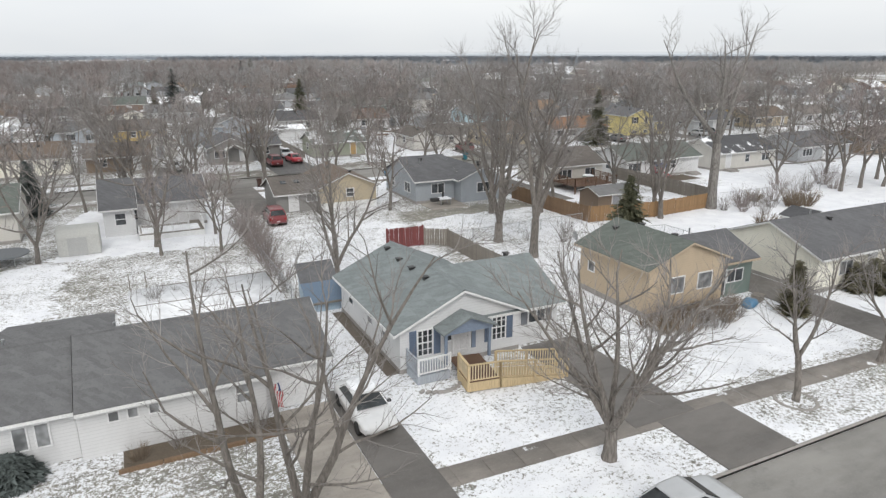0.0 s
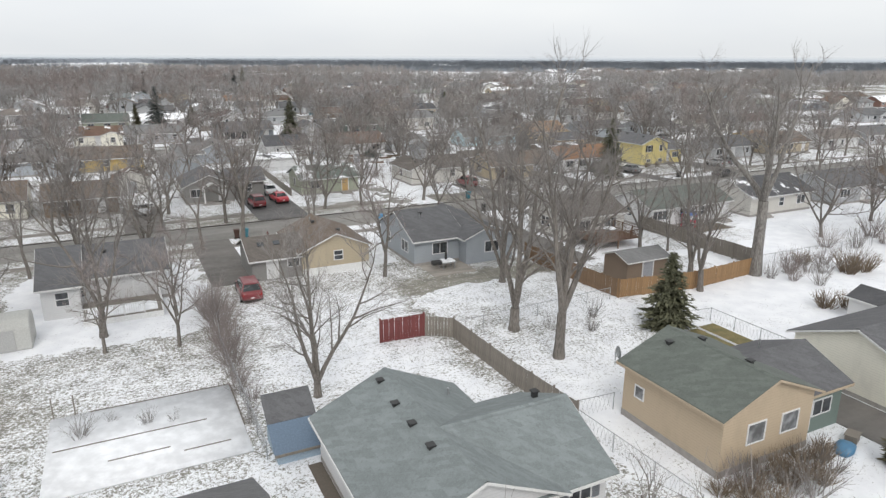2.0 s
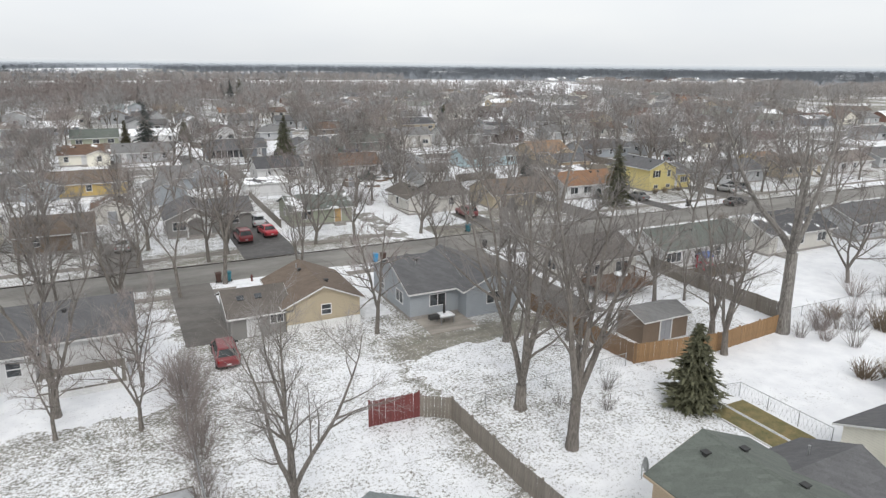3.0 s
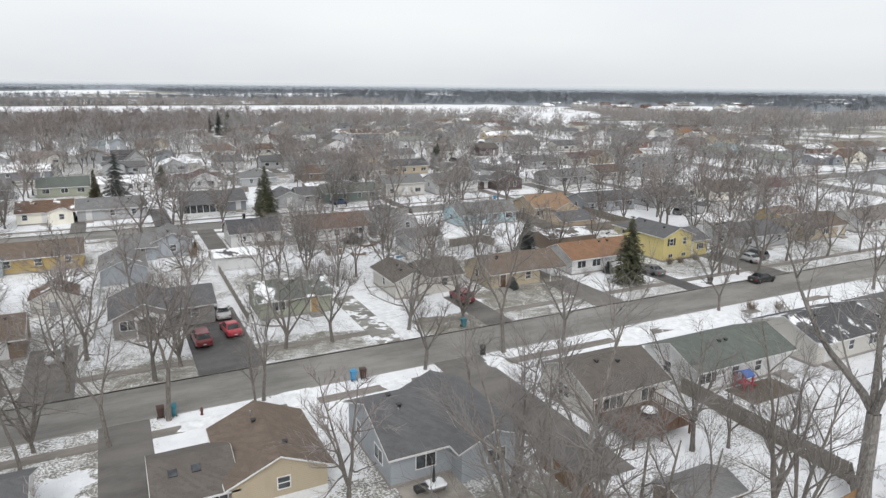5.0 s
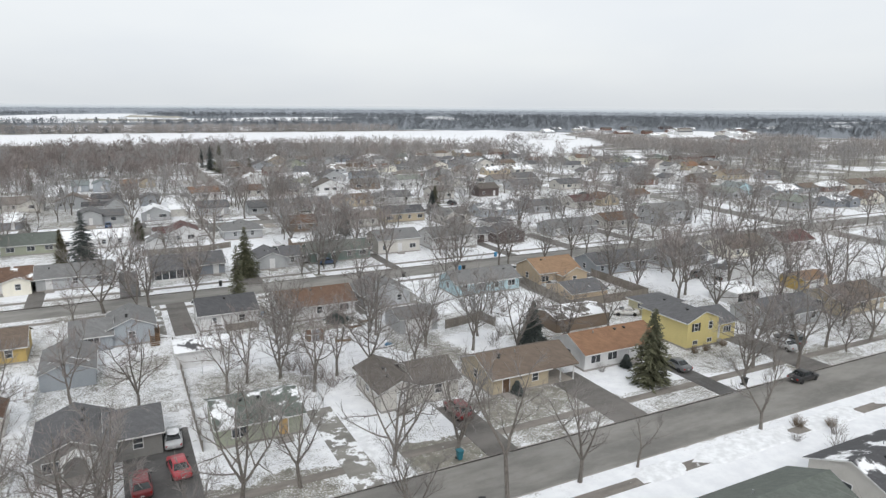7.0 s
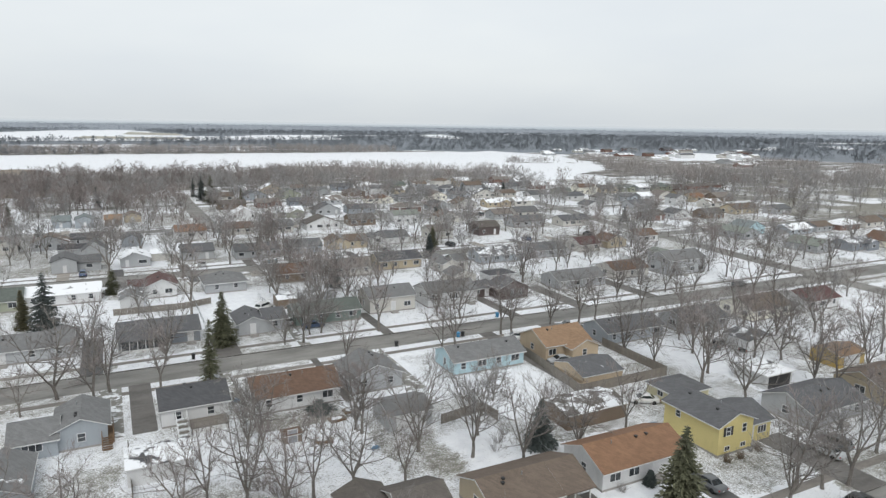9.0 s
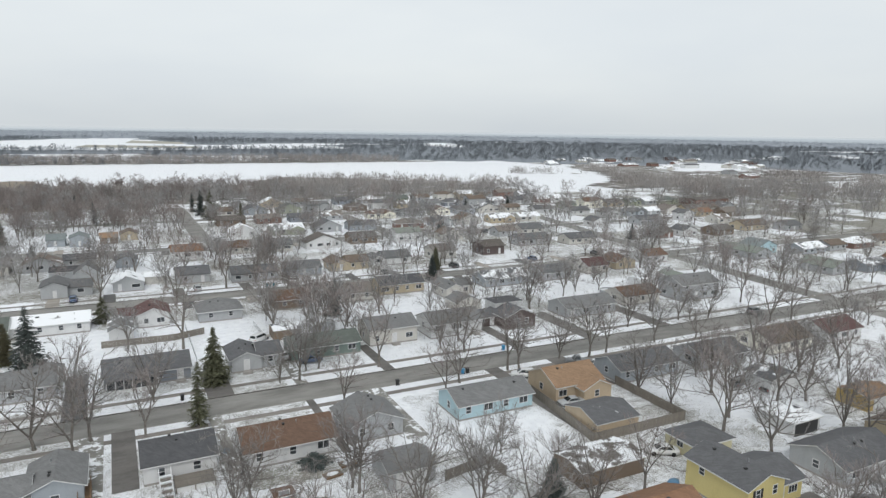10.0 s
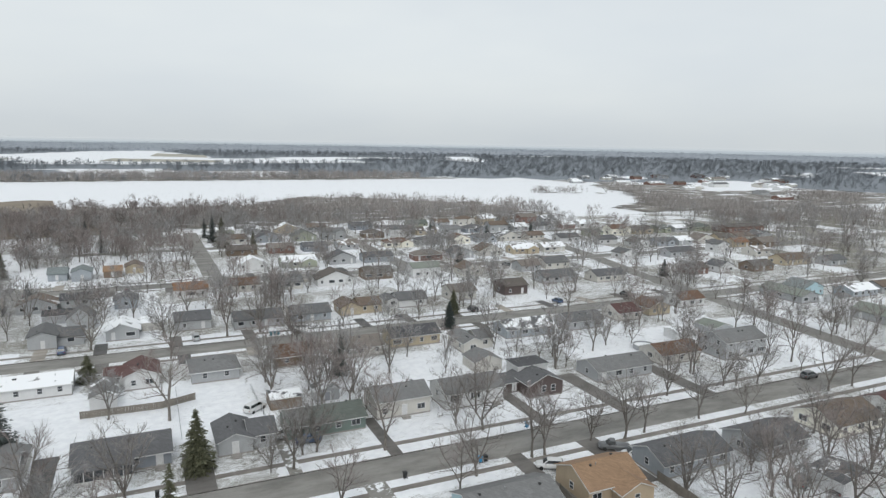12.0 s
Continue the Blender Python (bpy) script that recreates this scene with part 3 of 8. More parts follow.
def gable_block(house, block, eave, axis, pitch, wall, roof, over=0.45, thick=0.16, trim=True, base=0.0, ends=(1, 1), edge=None):
    """One block of a house: walls with gable ends, a pitched roof, and its edge boards. Returns the ridge's height."""
    edge = edge or M["trim"]
    x0, y0, x1, y1 = block
    a0, a1, c0, c1 = (x0, x1, y0, y1) if axis == "x" else (y0, y1, x0, x1)
    half, mid = (c1 - c0) / 2, (c0 + c1) / 2
    zr = eave + half * pitch
    w = Shape().prism([(c0, base), (c1, base), (c1, eave - 0.01), (mid, zr - 0.01), (c0, eave - 0.01)], axis, a0, a1)
    part("wall", w.mesh("wall", wall, True), house)
    lo = eave - over * pitch
    e0, e1 = a0 - over * 0.7 * ends[0], a1 + over * 0.7 * ends[1]
    r = Shape().prism([(c0 - over, lo), (mid, zr), (c1 + over, lo), (c1 + over, lo + thick), (mid, zr + thick), (c0 - over, lo + thick)], axis, e0, e1)
    rf = part("roof", r.mesh("roof", roof, True), house)
    if trim:
        for c, sg in ((c0 - over, -1), (c1 + over, 1)):
            lim = sorted((c + sg * 0.003, c + sg * 0.05))
            t = Shape()
            if axis == "x":
                t.box(e0, lim[0], lo - 0.03, e1, lim[1], lo + thick * 0.7)
            else:
                t.box(lim[0], e0, lo - 0.03, lim[1], e1, lo + thick * 0.7)
            part("gutter", t.mesh("gutter", edge, True), house)
        for e, sg, on in ((e0, -1, ends[0]), (e1, 1, ends[1])):
            if on:
                p, q = sorted((e + sg * 0.003, e + sg * 0.04))
                t = Shape()
                cl, cr = mid - half - over, mid + half + over
                t.prism([(cl, lo + 0.0), (mid, zr + 0.0), (cr, lo + 0.0), (cr, lo + thick * 0.75), (mid, zr + thick * 0.75), (cl, lo + thick * 0.75)], axis, p, q)
                part("bargeboard", t.mesh("bargeboard", edge, True), house)
        cap = Shape().prism([(mid - 0.16, zr + thick - 0.05), (mid, zr + thick + 0.03), (mid + 0.16, zr + thick - 0.05)], axis, e0, e1)
        part("ridge_cap", cap.mesh("ridge_cap", roof, True), rf)
    return zr + thick


def hip_block(house, block, eave, pitch, wall, roof, over=0.5, base=0.0):
    x0, y0, x1, y1 = block
    part("wall", Shape().box(x0, y0, base, x1, y1, eave - 0.01).mesh("wall", wall, True), house)
    a, b, c, d = x0 - over, y0 - over, x1 + over, y1 + over
    half = min(c - a, d - b) / 2
    zr = eave + half * pitch
    if c - a >= d - b:
        r = [(a + half, (b + d) / 2, zr), (c - half, (b + d) / 2, zr)]
        top = [(0, 1, 5, 4), (1, 2, 5), (2, 3, 4, 5), (3, 0, 4)]
    else:
        r = [((a + c) / 2, b + half, zr), ((a + c) / 2, d - half, zr)]
        top = [(0, 1, 4), (1, 2, 5, 4), (2, 3, 5), (3, 0, 4, 5)]
    vs = [(a, b, eave), (c, b, eave), (c, d, eave), (a, d, eave), *r, (a, b, eave - 0.18), (c, b, eave - 0.18), (c, d, eave - 0.18), (a, d, eave - 0.18)]
    fs = top + [(6, 7, 1, 0), (7, 8, 2, 1), (8, 9, 3, 2), (9, 6, 0, 3), (9, 8, 7, 6)]
    part("roof", Shape().add(vs, fs).mesh("roof", roof, True), house)
    for q in ((a, b - 0.05, c, b - 0.003), (a, d + 0.003, c, d + 0.05), (a - 0.05, b - 0.05, a - 0.003, d + 0.05), (c + 0.003, b - 0.05, c + 0.05, d + 0.05)):
        part("gutter", Shape().box(q[0], q[1], eave - 0.2, q[2], q[3], eave - 0.02).mesh("gutter", M["trim"], True), house)
    return zr


VENT = Shape().box(-0.13, -0.13, -0.15, 0.13, 0.13, 0.16).box(-0.19, -0.19, 0.16, 0.19, 0.19, 0.22).mesh("roof_vent", M["dark_metal"], True)
PIPE = Shape().lathe([(0.06, -0.2), (0.06, 0.35), (0.075, 0.35), (0.075, 0.4)], 8).mesh("vent_pipe", M["metal"], True)
BRICK = flat_mat("chimney_brick", (0.25, 0.12, 0.085), 0.9)
CHIM = Shape().box(-0.35, -0.35, -0.9, 0.35, 0.35, 0.75).box(-0.42, -0.42, 0.75, 0.42, 0.42, 0.85).box(-0.2, -0.2, 0.85, 0.2, 0.2, 1.0).mesh("chimney", BRICK, True)
STEP = Shape().box(-0.8, -1.2, 0, 0.8, 0, 0.3).box(-0.8, -1.55, 0, 0.8, -1.2, 0.15).mesh("doorstep", M["kerb"], True)


def roof_bits(house, block, axis, eave, pitch, r, n=3, chimney=False):
    x0, y0, x1, y1 = block
    for i in range(n):
        u = r.uniform(0.15, 0.85)
        v = r.choice((0.34, 0.4, 0.62))
        if axis == "x":
            x, y = x0 + u * (x1 - x0), y0 + v * (y1 - y0)
            z = eave + min(y - y0, y1 - y) * pitch
        else:
            x, y = x0 + v * (x1 - x0), y0 + u * (y1 - y0)
            z = eave + min(x - x0, x1 - x) * pitch
        part("roof_vent" if i % 2 == 0 else "vent_pipe", VENT if i % 2 == 0 else PIPE, house, pose(x, y, z + 0.16))
    if chimney:
        x, y = ((x0 + x1) / 2 + r.uniform(-2, 2), (y0 + y1) / 2 + 0.6) if axis == "x" else ((x0 + x1) / 2 + 0.6, (y0 + y1) / 2 + r.uniform(-2, 2))
        z = eave + (min(y - y0, y1 - y) if axis == "x" else min(x - x0, x1 - x)) * pitch
        part("chimney", CHIM, house, pose(x, y, z + 0.16))


def house(x, y, w, d, label, wall="white", roof="grey", axis="x", eave=2.6, pitch=0.4, wing=None, wing_axis="y", wing_eave=None, snow=0.0, hip=False,
          front="S", shutters="", door="white", chimney=False, auto=True, seed=None, turn=0.0, group="", gar=False, step=True, sill=1.0):
    """A house whose south-west corner stands at x, y; the wing is a second block in its own plan metres."""
    r = random.Random(int(x * 31 + y * 17) if seed is None else seed)
    h = thing("house", x, y, 0, turn, label, "house", group)
    keep_out(x, y - (4.0 if y > 125 else 0.0), x + w, y + d, 1.2)
    b = (0, 0, w, d)
    far = y > 262 or x > 205
    wm, rm = wall_mat(wall), roof_mat(roof, snow)
    if hip:
        hip_block(h, b, eave, pitch, wm, rm)
    else:
        gable_block(h, b, eave, axis, pitch, wm, rm, trim=not far)
    if y < 300:
        roof_bits(h, b, axis, eave, pitch, r, 1 if far else 3, chimney)
        part("foundation", Shape().box(-0.02, -0.02, -0.1, w + 0.02, d + 0.02, 0.28).mesh("foundation", M["kerb"], True), h)
    blocks = [b]
    if wing:
        we = eave if wing_eave is None else wing_eave
        gable_block(h, wing, we, wing_axis, pitch * 0.97, wm, rm, trim=not far)
        blocks.append(wing)
        keep_out(x + wing[0], y + wing[1], x + wing[2], y + wing[3], 1.2)
    if auto:
        for bi, bl in enumerate(blocks):
            for sd, ln in (("S", bl[2] - bl[0]), ("W", bl[3] - bl[1]), ("N", bl[2] - bl[0]), ("E", bl[3] - bl[1])):
                if bi and sd != "S" and ln < 4 or far and sd in "NE":
                    continue
                n = max(1, int(ln / 3.3)) if sd in "SN" else max(1, int(ln / 4.5))
                dspot = r.randrange(n) if (sd == front and bi == 0) else -1
                for i in range(n):
                    u = (i + 0.5) * ln / n - ln / 2 + r.uniform(-0.25, 0.25)
                    if i == dspot:
                        add_door(h, bl, sd, u, 0.3, door, plain=far)
                        if step and not far:
                            part("doorstep", STEP, h, on_wall(bl, sd, u, 0))
                        continue
                    big = r.random()
                    hh = 1.2 if eave < 4 else 1.2
                    ww, st = (1.7, "slider") if big < 0.3 else (2.3, "triple") if big < 0.42 and sd in "SN" and ln / n > 3 else (1.0, "sash")
                    sz = bl is b and eave > 4.2
                    add_window(h, bl, sd, u, sill, ww, hh, st, shutters if sd == front and ww < 2 else "", far)
                    if sz:
                        add_window(h, bl, sd, u, 3.5, 1.0, 1.2, "sash", shutters if sd == front else "", far)
    return h


def outbuilding(x, y, w, d, label, wall="white", roof="grey", axis="x", eave=2.2, pitch=0.35, name="shed", snow=0.0, turn=0.0, door="S"):
    h = thing(name, x, y, 0, turn, label, name.replace("_", " "))
    keep_out(x, y, x + w, y + d, 0.8)
    gable_block(h, (0, 0, w, d), eave, axis, pitch, wall_mat(wall), roof_mat(roof, snow), 0.25, 0.1)
    if door and w > 5.5:
        garage_door(h, (0, 0, w, d), door, 0, min(4.6, w - 1.2))
    elif door:
        add_door(h, (0, 0, w, d), door, 0, 0.05, "grey", 1.2, 1.8)
    return h


# ---- fences, decks, vehicles, bins ----
BOARDS = {}


def fence(pts, label, mat="grey_wood", height=1.8, board=0.2, gap=0.012, kind="board"):
    """A fence along points of the plan: posts, rails, and boards or pickets."""
    f = thing("fence", pts[0][0], pts[0][1], 0, 0, label, "fence")
    ox, oy = pts[0]
    key = (mat, height, board)
    if key not in BOARDS:
        s = Shape().add([(-board / 2, -0.012, 0.06), (board / 2, -0.012, 0.06), (board / 2, -0.012, height - 0.03), (board * 0.3, -0.012, height), (-board * 0.3, -0.012, height), (-board / 2, -0.012, height - 0.03),
                         (-board / 2, 0.012, 0.06), (board / 2, 0.012, 0.06), (board / 2, 0.012, height - 0.03), (board * 0.3, 0.012, height), (-board * 0.3, 0.012, height), (-board / 2, 0.012, height - 0.03)],
                        [(0, 1, 2, 3, 4, 5), (11, 10, 9, 8, 7, 6)] + [(i, (i + 1) % 6 + 0, (i + 1) % 6 + 6, i + 6) for i in range(6)])
        BOARDS[key] = (s.mesh("board", M[mat], True), Shape().box(-0.05, -0.05, -0.1, 0.05, 0.05, height + 0.06).mesh("post", M[mat], True))
    bd, ps = BOARDS[key]
    for (xa, ya), (xb, yb) in zip(pts, pts[1:]):
        L, a = math.hypot(xb - xa, yb - ya), math.degrees(math.atan2(yb - ya, xb - xa))
        base = pose(xa - ox, ya - oy, 0, 0, 0, a)
        n = max(1, round(L / 2.4))
        for i in range(n + 1):
            part("post", ps, f, base @ pose(i * L / n, 0.07, 0))
        for z in (0.35, height - 0.3):
            part("rail", Shape().box(0, 0.014, z - 0.045, L, 0.055, z + 0.045).mesh("rail", M[mat], True), f, base)
        k = int(L / (board + gap))
        r = random.Random(int(L * 100))
        for i in range(k):
            part("board", bd, f, base @ pose((i + 0.5) * L / k, 0, r.uniform(-0.03, 0.02), 0, r.uniform(-0.8, 0.8), 0))
    return f


def wire_fence(pts, label="low chain-link fence between snowy yards", height=1.1):
    """Chain-link: posts, a top rail, and a web of wires."""
    f = thing("wire_fence", pts[0][0], pts[0][1], 0, 0, label, "fence")
    ox, oy = pts[0]
    for (xa, ya), (xb, yb) in zip(pts, pts[1:]):
        L, a = math.hypot(xb - xa, yb - ya), math.degrees(math.atan2(yb - ya, xb - xa))
        base = pose(xa - ox, ya - oy, 0, 0, 0, a)
        n = max(1, round(L / 2.6))
        for i in range(n + 1):
            part("post", WIREPOST, f, base @ pose(i * L / n, 0, 0))
        part("rail", Shape().tube([(0, 0, height), (L, 0, height)], [0.025, 0.025], 5).mesh("rail", M["metal"]), f, base)
        s = Shape()
        for i in range(int(L / 0.3)):
            s.bar((i * 0.3, 0, 0.05), (i * 0.3 + 0.3, 0, height), 0.008, 0.008).bar((i * 0.3 + 0.3, 0, 0.05), (i * 0.3, 0, height), 0.008, 0.008)
        web = part("wire_mesh", s.mesh("wire_mesh", M["metal"]), f, base)
        tagged(web, kind="stuff")
    return f


WIREPOST = Shape().lathe([(0.03, -0.1), (0.03, 1.13), (0.01, 1.16)], 6).mesh("post", M["metal"], True)


def railing(parent, a, b, mat, height=0.95, step=0.14, base=0.0, label=""):
    """A baluster railing between two points, part by part."""
    a, b = Vector(a), Vector(b)
    L = (b - a).length
    d = (b - a) / L
    for z, h in ((height, 0.06), (0.12, 0.06)):
        part("rail", Shape().bar(a + Vector((0, 0, z)), b + Vector((0, 0, z)), 0.09, h).mesh("rail", M[mat], True), parent)
    for i in range(max(1, round(L / 1.6)) + 1):
        p = a + d * (L * i / max(1, round(L / 1.6)))
        part("post", Shape().box(-0.05, -0.05, 0, 0.05, 0.05, height + 0.08 - base).mesh("post", M[mat], True), parent, pose(p.x, p.y, p.z + base))
    key = ("bal", mat)
    if key not in BOARDS:
        BOARDS[key] = Shape().box(-0.02, -0.02, 0.12, 0.02, 0.02, 0.93).mesh("baluster", M[mat], True)
    for i in range(int(L / step)):
        p = a + d * ((i + 0.5) * step)
        part("baluster", BOARDS[key], parent, pose(p.x, p.y, p.z))


def loft(stations, n=10, power=0.28):
    """A rounded hull through stations of (x, half width, bottom, top)."""
    s, rings = Shape(), []
    for x, hw, z0, z1 in stations:
        ring = []
        for i in range(n):
            t = 2 * math.pi * (i + 0.5) / n
            c, q = math.cos(t), math.sin(t)
            ring.append((x, hw * math.copysign(abs(c) ** power, c), (z0 + z1) / 2 + (z1 - z0) / 2 * math.copysign(abs(q) ** power, q)))
        rings.append(ring)
    vs = [p for r in rings for p in r]
    fs = [(k * n + i, k * n + (i + 1) % n, (k + 1) * n + (i + 1) % n, (k + 1) * n + i) for k in range(len(rings) - 1) for i in range(n)]
    fs += [tuple(range(n))[::-1], tuple(range((len(rings) - 1) * n, len(rings) * n))]
    return s.add(vs, fs)


def smooth(me):
    for p in me.polygons:
        p.use_smooth = True
    return me


CARS = {}


def car_meshes(form, paint, pm):
    if (form, paint) in CARS:
        return CARS[form, paint]
    L, W, H, hood, tail = {"sedan": (4.6, 1.8, 1.43, 0.92, 0.98), "suv": (4.6, 1.86, 1.7, 1.05, 1.1), "pickup": (5.4, 1.95, 1.78, 1.1, 1.05), "van": (4.9, 1.95, 1.78, 1.1, 1.15)}[form]
    h, w = L / 2, W / 2
    b = loft([(-h, w * 0.78, 0.42, tail * 0.82), (-h + 0.12, w * 0.92, 0.3, tail * 0.95), (-h + 0.6, w, 0.25, tail), (0, w, 0.24, (hood + tail) / 2), (h * 0.45, w, 0.25, hood), (h - 0.5, w * 0.96, 0.27, hood * 0.93), (h - 0.1, w * 0.88, 0.32, hood * 0.8), (h, w * 0.72, 0.42, hood * 0.68)], 14)
    c0, c1, c2, c3 = {"sedan": (-h + 0.75, -h + 1.45, 0.35, 1.15), "suv": (-h + 0.12, -h + 0.5, 0.45, 1.2), "pickup": (-0.35, -0.1, 0.75, 1.4), "van": (-h + 0.1, -h + 0.35, 0.7, 1.55)}[form]
    z0, z1, wi, wt = min(hood, tail) - 0.05, H, w * 0.93, w * 0.72
    cab = Shape().add([(c0, -wi, z0), (c3, -wi, z0), (c3, wi, z0), (c0, wi, z0), (c1, -wt, z1 - 0.05), (c2, -wt, z1 - 0.05), (c2, wt, z1 - 0.05), (c1, wt, z1 - 0.05)],
                      [(0, 1, 5, 4), (1, 2, 6, 5), (2, 3, 7, 6), (3, 0, 4, 7), (4, 5, 6, 7), (3, 2, 1, 0)]).mesh("cabin", pm, True)
    roof = loft([(c1 - 0.06, wt * 0.9, z1 - 0.09, z1 - 0.03), (c1 + 0.15, wt, z1 - 0.09, z1), (c2 - 0.2, wt, z1 - 0.09, z1 + 0.01), (c2 + 0.05, wt * 0.92, z1 - 0.09, z1 - 0.04)], 10).mesh("roof", pm, True)

    def pane(p, q, r, s):
        p, q, r, s = (Vector(v) for v in (p, q, r, s))
        c = (p + q + r + s) / 4
        n = (q - p).cross(s - p).normalized() * 0.012
        ps = [c + (v - c) * 0.86 for v in (p, q, r, s)]
        return Shape().add([*(v - n for v in ps), *(v + n for v in ps)], [(3, 2, 1, 0), (4, 5, 6, 7), (0, 1, 5, 4), (1, 2, 6, 5), (2, 3, 7, 6), (3, 0, 4, 7)])

    zt = z1 - 0.05
    panes = [("windshield", pane((c3, -wi, z0 + 0.1), (c3, wi, z0 + 0.1), (c2, wt, zt), (c2, -wt, zt))), ("rear_window", pane((c0, wi, z0 + 0.1), (c0, -wi, z0 + 0.1), (c1, -wt, zt), (c1, wt, zt))),
             ("side_window", pane((c0 + 0.1, -wi, z0 + 0.12), (c3 - 0.1, -wi, z0 + 0.12), (c2, -wt, zt), (c1, -wt, zt))), ("side_window", pane((c3 - 0.1, wi, z0 + 0.12), (c0 + 0.1, wi, z0 + 0.12), (c1, wt, zt), (c2, wt, zt)))]
    panes = [(k, s.mesh(k, M["car_glass"], True)) for k, s in panes]
    body = b.mesh("body", pm, True)
    CARS[form, paint] = (smooth(body), cab, smooth(roof), panes, L, W, hood, tail)
    return CARS[form, paint]


TYRE = smooth(Shape().lathe([(0.2, -0.11), (0.31, -0.11), (0.335, -0.08), (0.335, 0.08), (0.31, 0.11), (0.2, 0.11)], 18).mesh("tyre", M["tyre"], True))
RIM = Shape().lathe([(0.02, -0.09), (0.21, -0.1), (0.21, 0.1), (0.15, 0.07), (0.02, 0.085)], 14).mesh("rim", M["rim"], True)
PLATE = Shape().box(-0.01, -0.16, -0.05, 0.01, 0.16, 0.05).mesh("plate", M["frame"], True)
MIRROR = soft(Shape().box(-0.08, -0.1, -0.06, 0.08, 0.1, 0.06).mesh("mirror", M["dark_metal"], True), 0.03)
PAINTS = {"red": (0.42, 0.03, 0.045), "dark_red": (0.2, 0.025, 0.03), "silver": (0.46, 0.47, 0.48), "white": (0.68, 0.68, 0.68), "black": (0.018, 0.019, 0.021), "grey": (0.12, 0.125, 0.13), "blue": (0.05, 0.09, 0.18), "pale_green": (0.42, 0.5, 0.47)}


def car(x, y, turn, paint="silver", form="sedan", label="", z=0.055, snow=False):
    c = thing("car" if form != "pickup" else "pickup_truck", x, y, z, turn, label or "parked %s %s" % (paint.replace("_", " "), "sedan on the driveway"), "car" if form != "pickup" else "truck")
    body, cab, roof, panes, L, W, hood, tail = car_meshes(form, paint, paint_mat(paint, PAINTS[paint]))
    part("body", body, c)
    part("cabin", cab, c)
    part("roof", roof, c)
    for k, m in panes:
        part(k, m, c)
    for sx in (-1, 1):
        for sy in (-1, 1):
            w = part("wheel", RIM, c, pose(sx * L * 0.3 + (0.05 if sx > 0 else 0), sy * (W / 2 - 0.1), 0.335, 90, 0, 0))
            part("tyre", TYRE, w)
    for sy in (-1, 1):
        part("headlight", LAMPS["front"], c, pose(L / 2 - 0.1, sy * W * 0.34, hood * 0.66))
        part("tail_light", LAMPS["rear"], c, pose(-L / 2 + 0.05, sy * W * 0.37, tail * 0.72))
        part("mirror", MIRROR, c, pose(L * 0.16, sy * (W / 2 + 0.05), hood + 0.02))
    part("plate", PLATE, c, pose(-L / 2 - 0.01, 0, 0.55))
    if snow:
        s = loft([(-0.9, 0.3, 0, 0.04), (-0.6, 0.6, 0, 0.09), (0.2, 0.62, 0, 0.1), (0.6, 0.4, 0, 0.04)], 10).mesh("snow_cover", M["snow"], True)
        part("snow_cover", smooth(s), c, pose(-0.3, 0, 1.41), "snow lying on the roof")
    keep_out(x - 1.5, y - 1.5, x + 1.5, y + 1.5, 0.3)
    return c


LAMPS = {"front": soft(Shape().box(-0.1, -0.18, -0.07, 0.06, 0.18, 0.07).mesh("headlight", M["lamp_clear"], True), 0.04), "rear": soft(Shape().box(-0.05, -0.12, -0.1, 0.05, 0.12, 0.1).mesh("tail_light", M["lamp_red"], True), 0.03)}


BINS = {}


def bin_cart(x, y, turn, k, label):
    if k not in BINS:
        c = {"blue": (0.05, 0.27, 0.5), "brown": (0.07, 0.035, 0.025), "black": (0.02, 0.02, 0.02), "teal": (0.03, 0.17, 0.22)}[k]
        mt = flat_mat("bin_" + k, c, 0.45)
        s = Shape().add([(-0.22, -0.25, 0.05), (0.22, -0.25, 0.05), (0.22, 0.2, 0.05), (-0.22, 0.2, 0.05), (-0.3, -0.34, 1.0), (0.3, -0.34, 1.0), (0.3, 0.34, 1.0), (-0.3, 0.34, 1.0)], [(3, 2, 1, 0), (4, 5, 6, 7), (0, 1, 5, 4), (1, 2, 6, 5), (2, 3, 7, 6), (3, 0, 4, 7)])
        body = soft(s.mesh("body", mt, True), 0.05)
        lid = soft(Shape().box(-0.33, -0.38, 1.01, 0.33, 0.37, 1.09).mesh("lid", mt, True), 0.035)
        wh = Shape().lathe([(0.02, -0.03), (0.13, -0.03), (0.13, 0.03), (0.02, 0.03)], 12).mesh("wheel", M["tyre"], True)
        hd = Shape().tube([(-0.22, 0.36, 0.95), (-0.22, 0.43, 0.97), (0.22, 0.43, 0.97), (0.22, 0.36, 0.95)], [0.018] * 4, 6).mesh("handle", mt)
        BINS[k] = (body, lid, wh, hd)
    t = thing("wheeled_bin", x, y, 0.035, turn, label, "bin")
    body, lid, wh, hd = BINS[k]
    part("body", body, t)
    part("lid", lid, t)
    part("handle", hd, t)
    for sx in (-0.27, 0.27):
        part("wheel", wh, t, pose(sx, 0.27, 0.13, 0, 90, 0))
    return t



# ---- trees ----
def branch_line(r, start, way, length, n, wander, lift):
    pts, p, d = [np.array(start, float)], np.array(start, float), np.array(way, float)
    for i in range(n):
        d = d + np.array((r.gauss(0, wander), r.gauss(0, wander), r.gauss(0, wander) + lift))
        d /= np.linalg.norm(d)
        p = p + d * (length / n)
        pts.append(p.copy())
    return np.array(pts), d


